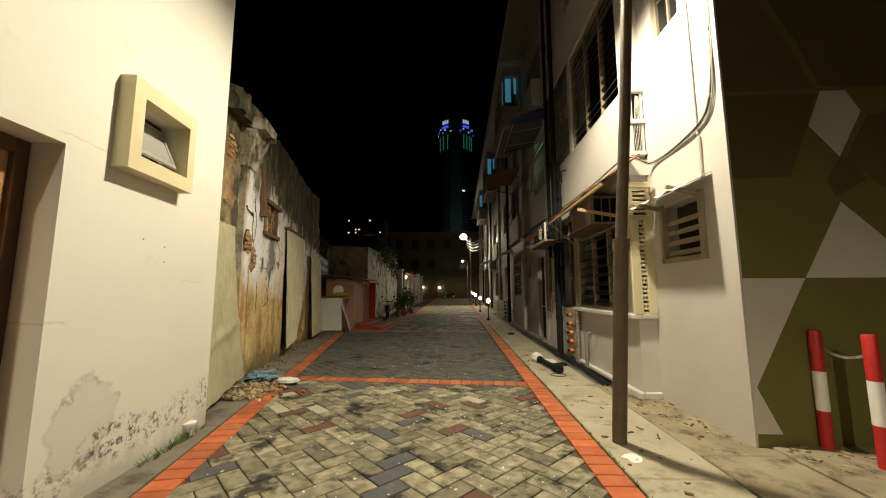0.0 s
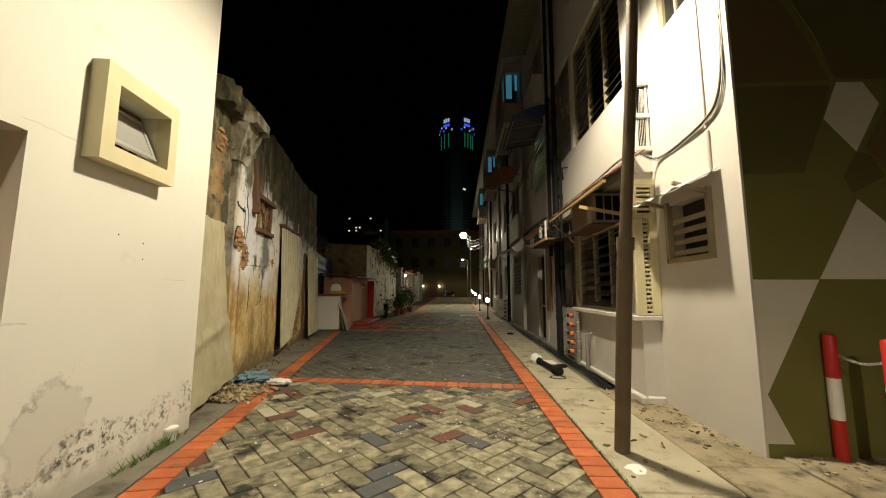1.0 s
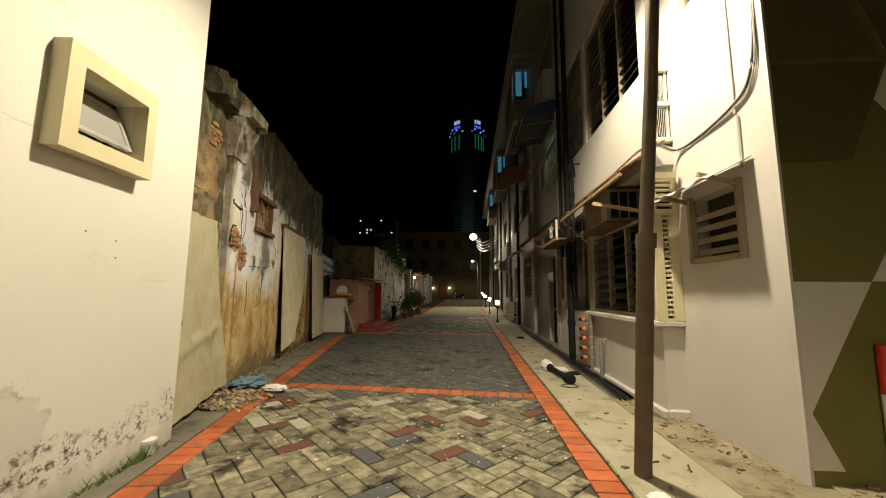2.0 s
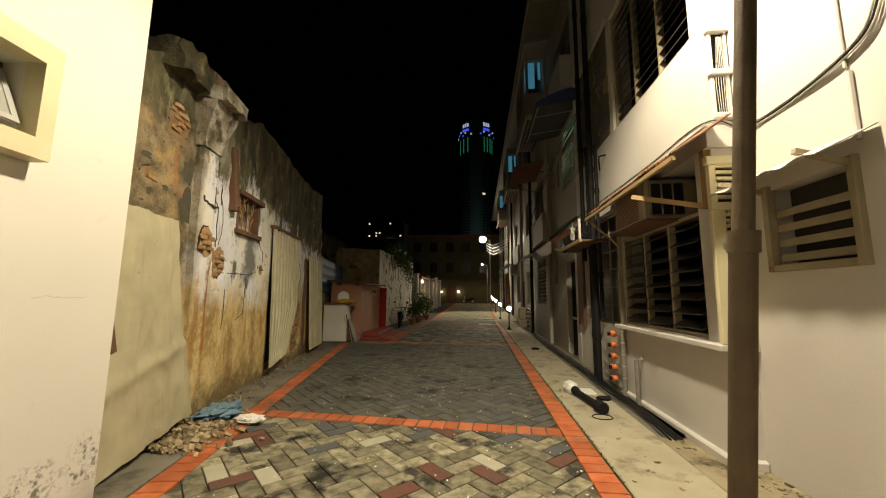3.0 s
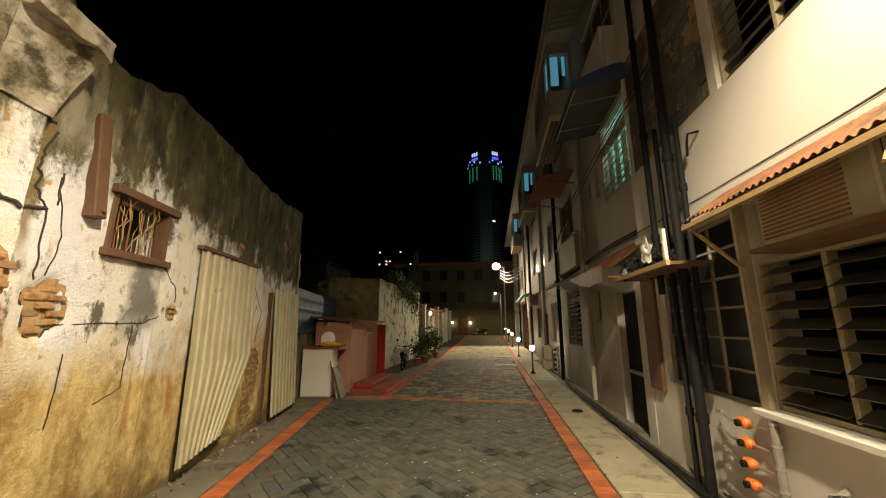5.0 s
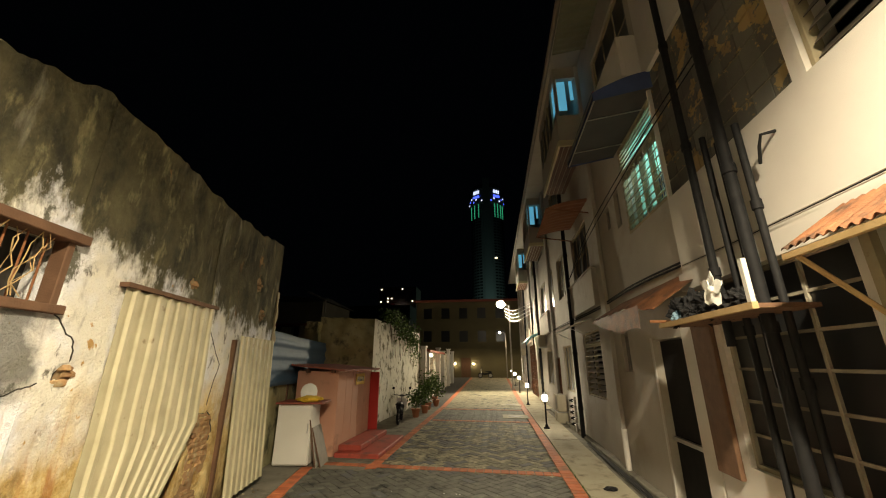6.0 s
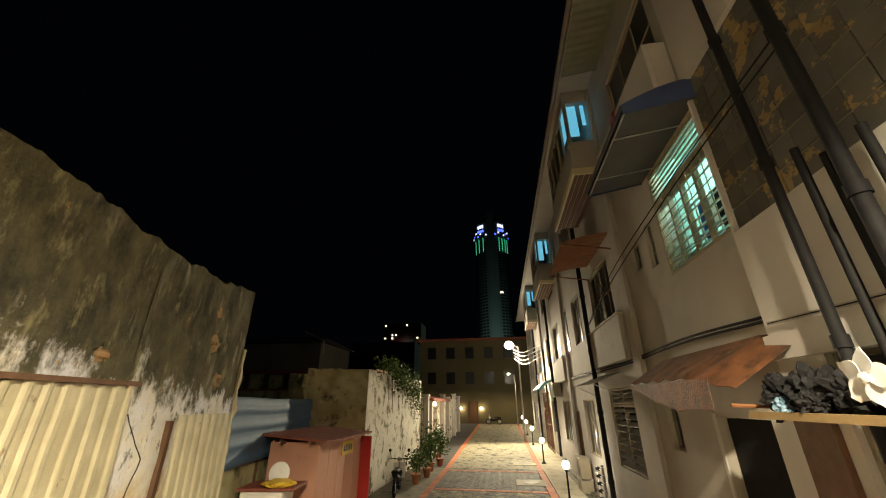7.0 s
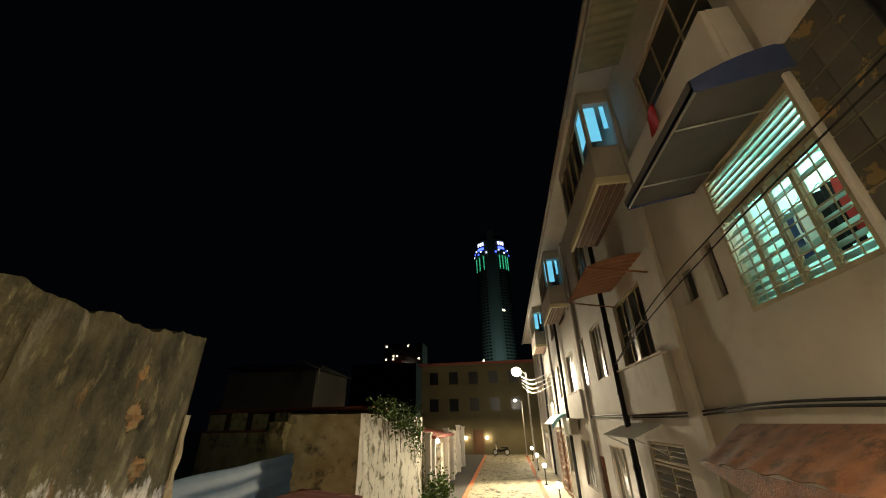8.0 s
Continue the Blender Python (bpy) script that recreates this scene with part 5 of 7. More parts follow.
# cables
def cable(points, r, mat, label, parent=None):
    ps = [Vector(p) for p in points]
    fine = []
    for i in range(len(ps) - 1):
        a, b2, c, d2 = ps[max(i - 1, 0)], ps[i], ps[i + 1], ps[min(i + 2, len(ps) - 1)]
        for q in range(8):
            t = q / 8
            fine.append(0.5 * ((2 * b2) + (c - a) * t + (2 * a - 5 * b2 + 4 * c - d2) * t * t + (3 * b2 - a - 3 * c + d2) * t ** 3))
    fine.append(ps[-1])
    ob = part("cable", Shape().rod(fine, r, 6), mat, None, "", True)
    return tagged(ob, label, "cable", "wall cables")


for k in range(3):
    dz = 0.02 * k
    cable([(2.73, 4.12, 5.6), (2.73, 4.12, 4.32 + dz), (2.72, 4.16 + dz, 3.6 + dz), (2.72, 4.5, 3.36 + dz), (2.72, 5.4, 3.3 + dz), (2.43, 5.6, 3.45 + dz * 0.6), (2.46, 7.0, 3.47 + dz * 0.6), (2.47, 9.0, 3.5 + dz * 0.6), (2.47, 10.8, 3.55 + dz * 0.6)],
          0.008, BLACK if k == 1 else GREY_WALL, "sagging bundle of grey wall cables")
for k in range(2):
    cable([(2.57, 10.95, 3.62 + 0.05 * k), (2.56, 13.0, 3.68 + 0.05 * k), (2.56, 16, 3.62 + 0.05 * k), (2.57, 22, 3.7 + 0.05 * k), (2.57, 30, 3.7)], 0.018, BLACK, "black cable stapled along the wall")
for k in range(2):
    cable([(2.34, 9.2, 5.9 - 0.12 * k), (2.3, 10.6, 5.83 - 0.12 * k), (2.3, 12.0, 5.77 - 0.14 * k), (2.3, 15.0, 5.5 - 0.16 * k), (2.4, 18.4, 4.9)], 0.01, BLACK, "slack black cable hanging from the upper wall")
for k in range(4):
    cable([(0.75, 36.0, 6.6 - 0.22 * k), (1.4, 34.5, 6.2 - 0.28 * k), (2.5, 33.0, 6.5 - 0.25 * k)], 0.02, SAFETY_WHITE, "pale slack cable from the lamp post to the wall")
p = thing("conduit", (2.73, 4.43, 2.75), "white painted vertical conduit", "pipe")
part("pipe", Shape().rod([(0, 0, 0), (0, 0, 0.52)], 0.02, 8), WHITE, p, "", True)
part("pipe", Shape().rod([(0, 0.02, 0.56), (0, 0.04, 3.0)], 0.012, 8), WHITE, p, "", True)

# bollard lamps
first = None
for k, y in enumerate((20.0, 27.6, 34.4, 40.5, 46.5)):
    if first is None:
        first = thing("bollard_lamp", (1.5, y, 0.012), "black garden bollard lamp with a glowing globe", "lamp", "bollard lamps")
        part("base", Shape().turned([(0.11, 0), (0.11, 0.03), (0.06, 0.06), (0.035, 0.14)], sides=14), BLACK, first, "", True)
        part("post", Shape().turned([(0.03, 0.14), (0.028, 0.82), (0.06, 0.86), (0.07, 0.89)], sides=12), BLACK, first, "", True)
        part("globe", Shape().turned([(0.05, 0.89), (0.1, 0.95), (0.11, 1.02), (0.08, 1.1), (0.03, 1.13)], sides=14), BULB_SMALL, first, "glowing glass globe", True)
        part("cap", Shape().turned([(0.075, 1.12), (0.06, 1.16), (0.015, 1.2)], sides=12), BLACK, first, "", True)
    else:
        copy_thing(first, pose(1.5, y, 0.012 + rise(y)))
    lamp("bollard_light", (1.5, y, 1.35 + rise(y)), 18, (1.0, 0.9, 0.68), 0.1)
fl = thing("fallen_bollard_lamp", (1.66, 7.75, 0.09), "broken black bollard lamp lying on the path, white globe cracked", "lamp")
T = pose(0, 0, 0, -90, 0, 8)
part("post", Shape().turned([(0.045, -0.42), (0.045, 0.3), (0.07, 0.34), (0.07, 0.38)], (0, 0, 0), 14, pose(0, 0, 0, -90, 0, 8)), BLACK, fl, "", True)
part("socket", Shape().turned([(0.075, -0.62), (0.085, -0.6), (0.085, -0.44), (0.05, -0.42)], (0, 0, 0), 14, T), BLACK, fl, "", True)
part("globe", Shape().turned([(0.06, 0.38), (0.11, 0.46), (0.12, 0.6), (0.09, 0.68)], (0, 0, 0.0), 8, T), WHITE_PLASTIC, fl, "cracked white globe")
part("panel", Shape().box((0.02, 0.45, -0.085), (0.32, 0.8, -0.06)), SAFETY_WHITE, fl)
part("cable_loop", Shape().rod([(0.03 + 0.13 * math.cos(a / 3), -0.72 + 0.11 * math.sin(a / 3), -0.075) for a in range(19)], 0.009, 6), BLACK, fl)
for k, (x, y) in enumerate(((2.0, 7.9), (1.75, 13.3))):
    lump("rubble_scrap", 0.07, BLACK, (x, y, 0.04), "small black scrap of plastic on the path", "litter", k * 5.0, "", (1.6, 1, 0.5))

for k in range(3):
    cable([(2.2 + 0.06 * k, 6.3, 0.02), (2.28 + 0.04 * k, 7.4, 0.03), (2.22 + 0.07 * k, 8.6, 0.02), (2.3, 10.5 + k, 0.03), (2.26 + 0.05 * k, 13.5, 0.02), (2.32, 17.5, 0.02)], 0.014 + 0.004 * k, BLACK, "black hose lying in the gutter along the wall")

# paint splash, leaf litter and crumbs on the apron
rr = random.Random(71)
s = Shape()
rim = []
for i in range(22):
    a = 2 * math.pi * i / 22
    k = 1 + 0.5 * noise.noise((math.cos(a) * 1.7, math.sin(a) * 1.7, 6))
    rim.append((1.47 + 0.09 * k * math.cos(a), 3.77 + 0.085 * k * math.sin(a)))
tagged(part("paint_splash", s.slab(rim, 0.0125, 0.015), SAFETY_WHITE), "dried white paint splash on the concrete path", "paint")
s = Shape()
for k in range(420):
    if k < 230:
        x, y = 2.12 + 0.6 * rr.random() ** 0.7, 3.9 + 2.4 * rr.random() ** 0.6
    elif k < 320:
        x, y = 1.35 + 0.7 * rr.random(), 2.5 + 9 * rr.random()
    else:
        x, y = 2.9 + 1.2 * rr.random(), 3.3 + 0.72 * rr.random() ** 0.5
    q = 0.004 + 0.016 * rr.random() ** 4
    z = 0.031 if x > 2.88 and y < 4.06 else 0.009 if x > 2.1 else 0.013
    s.box((-q, -q * 1.6, -q * 0.3), (q, q * 1.6, q * 0.6), pose(x, y, z + q * 0.25, 12 * rr.random(), 12 * rr.random(), 180 * rr.random()))
tagged(part("grit", s, BRICK_CRUMB), "grit and crumbs lying on the concrete", "rubble", kind="stuff")
for k, (x, y, l2, a) in enumerate(((1.95, 4.25, 0.13, 70), (1.72, 4.35, 0.06, 20), (2.35, 4.9, 0.1, 130), (2.5, 4.6, 0.07, 40))):
    t = thing("stick", (x, y, 0.02), "short dark stick lying on the concrete", "litter", "loose sticks", a)
    part("stem", Shape().rod([(-l2 / 2, 0, 0), (0, 0.006, 0.003), (l2 / 2, 0, 0)], 0.009, 6), DARK_WOOD, t, "", True)

# ---- along the ruined wall ----


def rough_block(s, a, b, amp=0.03, step=0.07):
    """A weathered block between two corners, its faces worn uneven."""
    (x0, y0, z0), (x1, y1, z1) = a, b

    def warp(p):
        p = Vector(p)
        return p + Vector((noise.noise(p * 5 + Vector((1, 0, 0))), noise.noise(p * 5 + Vector((0, 9, 0))), noise.noise(p * 5 + Vector((0, 0, 17))))) * amp
    nx, ny, nz = (max(2, round(abs(q) / step)) for q in (x1 - x0, y1 - y0, z1 - z0))
    L = lambda p, q, t: p + (q - p) * t
    for fn, i, j in ((lambda u, v: (L(x0, x1, u), L(y0, y1, v), z1), nx, ny), (lambda u, v: (L(x0, x1, v), L(y0, y1, u), z0), ny, nx),
                     (lambda u, v: (x1, L(y0, y1, u), L(z0, z1, v)), ny, nz), (lambda u, v: (x0, L(y0, y1, v), L(z0, z1, u)), nz, ny),
                     (lambda u, v: (L(x0, x1, u), y0, L(z0, z1, v)), nx, nz), (lambda u, v: (L(x0, x1, v), y1, L(z0, z1, u)), nz, nx)):
        s.sheet(lambda u, v: warp(fn(u, v)), i, j)
    return s


s = Shape()
rough_block(s, (-0.2, along(5.98), -0.05), (0.09, along(6.36), 3.75), 0.02)
part("pilaster", s, RUIN, wall_ruin, "", True)
s = Shape()
flare = lambda z: 0.01 + 0.17 * max(0.0, (z - 3.62) / 0.62) ** 1.4
for sgn in (0, 1):
    s.sheet(lambda u, v: (-0.2 + (0.3 + flare(3.6 + 0.62 * v)) * u, along(5.96 - 0.1 * v if sgn == 0 else 6.38 + 0.12 * v) + 0.02 * noise.noise((u * 4, v * 5, sgn)), 3.6 + 0.62 * v), 8, 12)
s.sheet(lambda u, v: (0.1 + flare(3.6 + 0.62 * v) + 0.018 * noise.noise((u * 5, v * 6, 4)), along(5.96 - 0.1 * v + (0.42 + 0.22 * v) * u), 3.6 + 0.62 * v), 10, 14)
part("capital", s, STONE, wall_ruin, "pale plastered capital flaring under the cornice")
s = Shape()
rough_block(s, (-0.36, along(5.85), 4.22), (0.38, along(6.48), 4.4), 0.04, 0.07)
part("cornice", s, STONE, wall_ruin, "broken projecting cornice stone")
s = Shape()
rough_block(s, (-0.36, along(5.2), 4.25), (0.2, along(6.3), 4.6), 0.09)
part("wall_head", s, RUIN, wall_ruin, "", True)
# broken end of the wall, where the plaster has come away from the brick
s = Shape()
rough_block(s, (-0.34, along(12.86), 1.2), (0.03, along(12.97), 3.75), 0.045)
part("broken_end", s, MORTAR, wall_ruin, "ochre rubble core at the broken wall end", True)
# sockets and exposed brick
BRICKS = []
for k in range(5):
    r = random.Random(k + 40)
    sh = Shape().box((-0.03, -0.1 + 0.03 * r.random(), -0.03), (0.014, 0.1 - 0.04 * r.random(), 0.028), chamfer=0.01)
    sh.v = [(x + 0.012 * (r.random() - 0.5), y + 0.016 * (r.random() - 0.5), z + 0.012 * (r.random() - 0.5)) for x, y, z in sh.v]
    BRICKS.append(sh.mesh("brick", BRICK))
for q in PATCHES:
    y0, z0, ry, rz, seed = q
    out = 0.09 if 5.98 < y0 < 6.36 else 0.0
    r = random.Random(seed)
    row = 0
    z = z0 - rz * 1.4
    while z < z0 + rz * 1.4:
        y = y0 - ry * 1.5 + (0.1 if row % 2 else 0) + 0.02 * r.random()
        while y < y0 + ry * 1.5:
            if in_patch(y, z, *q) < 0.75 and r.random() < 0.93:
                o = new("brick", BRICKS[r.randrange(5)])
                o.parent = wall_ruin
                o.matrix_basis = pose(out + (0.01 if out else bulge(y, z)) + 0.004 + 0.018 * r.random(), along(y), z + 0.008 * (r.random() - 0.5), 7 * (r.random() - 0.5), 0, 10 * (r.random() - 0.5)) @ Matrix.Diagonal((1, 0.75 + 0.3 * r.random(), 0.85 + 0.25 * r.random(), 1))
            y += 0.19 + 0.02 * r.random()
        z += 0.068
        row += 1
    s = Shape()
    n = 40
    rim = []
    for i in range(n):
        a = 2 * math.pi * i / n
        k = 0.3
        while k < 1.6 and in_patch(y0 + ry * k * math.cos(a), z0 + rz * k * math.sin(a), *q) < 1.0:
            k += 0.03
        y, z = y0 + ry * k * math.cos(a), z0 + rz * k * math.sin(a)
        rim.append((out + (bulge(y, z) if not out else 0) + 0.004, along(y), z))
    s.add(rim + [(out + bulge(y0, z0) * (0 if out else 1) + 0.004, along(y0), z0)], [(i, (i + 1) % n, n) for i in range(n)])
    part("mortar_patch", s, BRICK, wall_ruin)
    # near-black rod painted in as the shadow along the fallen plaster's broken edge
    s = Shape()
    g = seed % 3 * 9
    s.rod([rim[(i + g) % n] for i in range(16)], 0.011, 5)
    part("crack", s, HOLLOW_SHADE, wall_ruin)
# hollows where stones dropped out of the flank, their shade as dark patches
for k, (y, z, ry, rz) in enumerate(((5.88, 2.72, 0.13, 0.2), (5.86, 3.2, 0.12, 0.17), (5.2, 2.75, 0.05, 0.04), (5.45, 2.85, 0.06, 0.03), (5.1, 3.12, 0.09, 0.035))):
    s = Shape()
    rim = []
    for i in range(20):
        a = 2 * math.pi * i / 20
        j = 1 + 0.7 * noise.noise((math.cos(a) * 1.5, math.sin(a) * 1.5, k * 3.3))
        rim.append((bulge(y + ry * math.cos(a), z + rz * math.sin(a)) + 0.005, along(y + ry * j * math.cos(a)), z + rz * j * math.sin(a)))
    s.add(rim + [(bulge(y, z) + 0.006, along(y), z)], [(i, (i + 1) % 20, 20) for i in range(20)])
    # flat patch coloured dark for the hollow's shade
    part("stone", s, GRIT_AND_HOLLOW_SHADE, wall_ruin)
# cracks, the shade inside them drawn as near-black rods
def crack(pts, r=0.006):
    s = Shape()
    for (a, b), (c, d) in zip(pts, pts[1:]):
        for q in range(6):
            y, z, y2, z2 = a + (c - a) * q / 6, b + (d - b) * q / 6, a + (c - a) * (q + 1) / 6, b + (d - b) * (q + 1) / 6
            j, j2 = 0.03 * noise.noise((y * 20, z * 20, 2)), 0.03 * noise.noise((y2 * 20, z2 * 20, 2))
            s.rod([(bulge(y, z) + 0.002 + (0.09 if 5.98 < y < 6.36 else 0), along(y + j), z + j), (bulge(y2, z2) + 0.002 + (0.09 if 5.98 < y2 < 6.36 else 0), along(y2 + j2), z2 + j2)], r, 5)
    part("crack", s, HOLLOW_SHADE, wall_ruin)


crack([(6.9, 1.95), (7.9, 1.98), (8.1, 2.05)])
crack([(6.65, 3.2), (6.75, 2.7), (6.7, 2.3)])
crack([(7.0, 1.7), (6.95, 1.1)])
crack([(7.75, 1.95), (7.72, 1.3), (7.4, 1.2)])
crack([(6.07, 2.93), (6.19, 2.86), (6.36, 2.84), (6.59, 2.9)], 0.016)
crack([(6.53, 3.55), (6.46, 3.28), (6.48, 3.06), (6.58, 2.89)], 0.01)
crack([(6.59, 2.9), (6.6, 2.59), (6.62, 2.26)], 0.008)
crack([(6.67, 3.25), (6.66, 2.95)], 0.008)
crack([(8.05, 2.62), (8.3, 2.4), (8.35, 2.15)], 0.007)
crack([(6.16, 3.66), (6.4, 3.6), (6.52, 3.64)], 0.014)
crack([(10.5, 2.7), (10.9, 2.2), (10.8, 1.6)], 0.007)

# barred window hole
w = opening("window", "small broken window with dark timber frame, bars and dead creeper")
w.matrix_basis = RUIN_AT
a0, a1 = along(7.21), along(8.03)
s = Shape()
for a, b in (((-0.12, a0 - 0.06, 3.27), (0.08, a1 + 0.1, 3.36)), ((-0.12, a0 - 0.06, 2.62), (0.07, a1 + 0.06, 2.7)), ((-0.12, a0 - 0.02, 2.7), (0.02, a0 + 0.05, 3.27)), ((-0.12, a1 - 0.05, 2.7), (0.02, a1 + 0.02, 3.27))):
    s.box(a, b, chamfer=0.008)
part("window_frame", s, DARK_WOOD, w)
for q in range(4):
    y = a0 + (a1 - a0) * (q + 1) / 5
    part("bar", Shape().rod([(-0.06, y, 2.7), (-0.06, y, 3.27)], 0.009, 6), DARK_RUST, w)
for q in range(11):
    r = random.Random(q)
    y, z = a0 + 0.05 + r.random() * 0.5, 2.72
    pts = [(-0.03 + 0.05 * r.random(), y, z)]
    for i in range(5):
        pts.append((-0.05 + 0.1 * r.random(), pts[-1][1] + (r.random() - 0.35) * 0.16, pts[-1][2] + 0.11))
    part("twig", Shape().rod(pts, 0.005, 5), WOOD, w)
# near-black sheet closes the hole and stands in for its darkness
part("back_panel", Shape().box((-0.36, a0, 2.68), (-0.34, a1, 3.32)), HOLLOW_SHADE, w)
b = thing("timber_beam", (0, 0, 0), "rotten dark timber beam fixed upright on the wall", "beam")
b.matrix_basis = RUIN_AT
part("beam", Shape().box((-0.07, -0.07, 0), (0.07, 0.07, 1.02), pose(0.06, along(6.96), 2.93, 3, -4, 0), 0.012), DARK_WOOD, b)
part("bolt", Shape().rod([(0.1, along(6.96), 3.0), (0.16, along(6.96), 3.0)], 0.015, 6), DARK_RUST, b)

# sheets leaning on the wall
def rib(y, pitch=0.19):
    f = (y / pitch) % 1
    return 0.0 if f < 0.55 else 0.028 * min(1, (f - 0.55) / 0.1, (1 - f) / 0.1)


sh = thing("leaning_sheet", (0, 0, 0), "beige painted flat steel sheet, dented, covering the wall's flank", "metal sheet")
sh.matrix_basis = RUIN_AT


def flat_sheet(u, v):
    y = 4.54 + (1.02 + 0.36 * (1 - v)) * u
    z = 0.04 + 0.14 * u * (1 - v) + (2.46 - 0.03 * u) * v + 0.02 * (1 - v) * u + 0.02 * noise.noise((u * 9, v * 2, 0)) * (v > 0.95)
    d = 0.12 + 0.13 * (1 - v) ** 1.5 + 0.014 * noise.noise((u * 3, v * 4, 2)) + 0.012 * noise.noise((u * 11, v * 9, 5)) + 0.03 * max(0, 1 - abs(u - 0.93) * 18) + 0.25 * max(0, 0.12 - v) * (1 - u) + 0.55 * rib(y, 0.46) + 0.018 * abs(noise.noise((u * 4, v * 5, 9))) - 0.02 * abs(noise.noise((u * 8 + v * 5, v * 9 - u * 4, 4))) + 0.03 * max(0, 1 - abs(v - 0.27 - 0.1 * u) * 22)
    return (d, along(y), z)


part("sheet", Shape().sheet(flat_sheet, 60, 60, 0.004), SHEET, sh, "", True)
part("batten", Shape().box((-0.02, -0.03, 0), (0.02, 0.03, 0.42), pose(0.32, along(4.53), 1.12, 16, 0, 0)), DARK_WOOD, sh)
sh = thing("corrugated_sheet", (0, 0, 0), "beige ribbed steel sheet closing the old doorway", "metal sheet", "door sheets")
sh.matrix_basis = RUIN_AT


def door_sheet(u, v):
    left = 8.7 - 0.22 * (1 - v)
    y = left + (10.42 - 0.85 * max(0, 0.42 - v) / 0.42 - left) * u
    low = 0.22 + 0.1 * u
    return (0.05 + rib(1.74 * u) + (0.16 - 0.06 * u) * (1 - v) + 0.012 * noise.noise((u * 5, v * 5, 1)), along(y), low + (3.0 + 0.03 * noise.noise((u * 9, 0, 0)) - low) * v)


part("sheet", Shape().sheet(door_sheet, 140, 24, 0.004), SHEET, sh)
part("lintel", Shape().box((-0.1, along(8.66), 3.0), (0.1, along(10.46), 3.05)), DARK_WOOD, sh)
# near-black sheet standing in for the darkness of the old doorway
part("back_panel", Shape().box((-0.36, along(8.8), 0.0), (-0.33, along(10.35), 2.95)), HOLLOW_SHADE, sh)
sh = thing("corrugated_sheet", (0, 0, 0), "narrow beige ribbed sheet with rusty edges propped on the wall", "metal sheet", "door sheets")
sh.matrix_basis = RUIN_AT
part("sheet", Shape().sheet(lambda u, v: (0.1 + rib(11.3 + 1.4 * u) + 0.12 * (1 - v), along(11.3 + 1.4 * u), 0.15 + 2.52 * v), 120, 4, 0.004), SHEET, sh)
part("batten", Shape().box((-0.02, along(11.22), 0.1), (0.06, along(11.29), 2.6)), DARK_WOOD, sh)

# rubble, bags and pot at the wall's foot
rs = Shape()
rr = random.Random(5)
for k in range(700):
    y = 5.3 + abs(rr.gauss(0, 0.7)) if k < 560 else 6.5 + rr.random() * 6.0
    d = 0.08 + abs(rr.gauss(0, 0.3)) if k < 560 else rr.random() ** 2 * 0.35
    x = ruin_x(y) + 0.05 + d
    q = 0.008 + (0.024 if k < 560 else 0.012) * rr.random() ** 2
    m = pose(x, y, 0.012 + q * 0.5 + (max(0, 0.07 - 0.13 * d) * rr.random() if k < 560 else 0), rr.random() * 60, rr.random() * 60, rr.random() * 180)
    rs.box((-q, -q * 1.5, -q * 0.6), (q, q * 1.5, q * 0.6), m)
rs.v = [(x + 0.006 * noise.noise((x * 60, y * 60, z * 60)), y + 0.006 * noise.noise((y * 60, x * 60, z * 60)), z) for x, y, z in rs.v]
tagged(part("rubble", rs, BRICK_CRUMB), "crumbs of fallen brick and plaster at the wall's foot", "rubble", kind="stuff")
bg = lump("crumpled_bag", 0.22, BLUE_PLASTIC, (-3.4, 6.42, 0.09), "flattened pale blue plastic sack on the rubble", "bag", 2.0, "", (0.9, 1.3, 0.28), 0.9)
bg = lump("plastic_bag", 0.13, WHITE_PLASTIC, (-2.86, 6.28, 0.06), "crumpled white plastic bag on the paving", "bag", 7.0, "", (1.2, 0.8, 0.3), 0.45)
p = thing("paint_pot", (-2.9, 4.12, 0.01), "white plastic tub by the wall", "tub")
part("tub", Shape().turned([(0.055, 0), (0.065, 0.1), (0.07, 0.105), (0.07, 0.12)], sides=16), WHITE_PLASTIC, p, "", True)
part("lid", Shape().turned([(0.072, 0.12), (0.072, 0.13)], sides=16), SAFETY_WHITE, p)
tuft = Shape()
for k in range(160):
    y = 3.4 + rr.random() * 0.9 if k < 90 else 4.0 + rr.gauss(0, 0.06)
    x = plaster_x(y) + 0.03 + abs(rr.gauss(0, 0.03))
    h, a = 0.04 + 0.08 * rr.random(), rr.random() * 6.28
    tuft.add([(x - 0.006 * math.cos(a), y - 0.006 * math.sin(a), 0.01), (x + 0.006 * math.cos(a), y + 0.006 * math.sin(a), 0.01), (x + 0.05 * math.sin(a), y + 0.05 * math.cos(a), h)], [(0, 1, 2)])
for k in range(500):
    y = 2.6 + rr.random() * 15
    x = 1.29 + rr.gauss(0, 0.008)
    h, a = 0.012 + 0.03 * rr.random(), rr.random() * 6.28
    tuft.add([(x - 0.005, y, 0.0), (x + 0.005, y, 0.0), (x + 0.025 * math.sin(a), y + 0.025 * math.cos(a), h)], [(0, 1, 2)])
tagged(part("weeds", tuft, LEAF), "small weeds in the joints of the paving", "weeds", kind="stuff")

for k, (y, z) in enumerate(((-1.16, 1.95), (-0.89, 1.91), (-0.88, 1.77))):
    # small near-black box standing in for the shade in each nail hole
    part("nail_hole", Shape().box((0.0, y - 0.003, z - 0.006), (0.006, y + 0.003, z + 0.006)), HOLLOW_SHADE, wall_left)

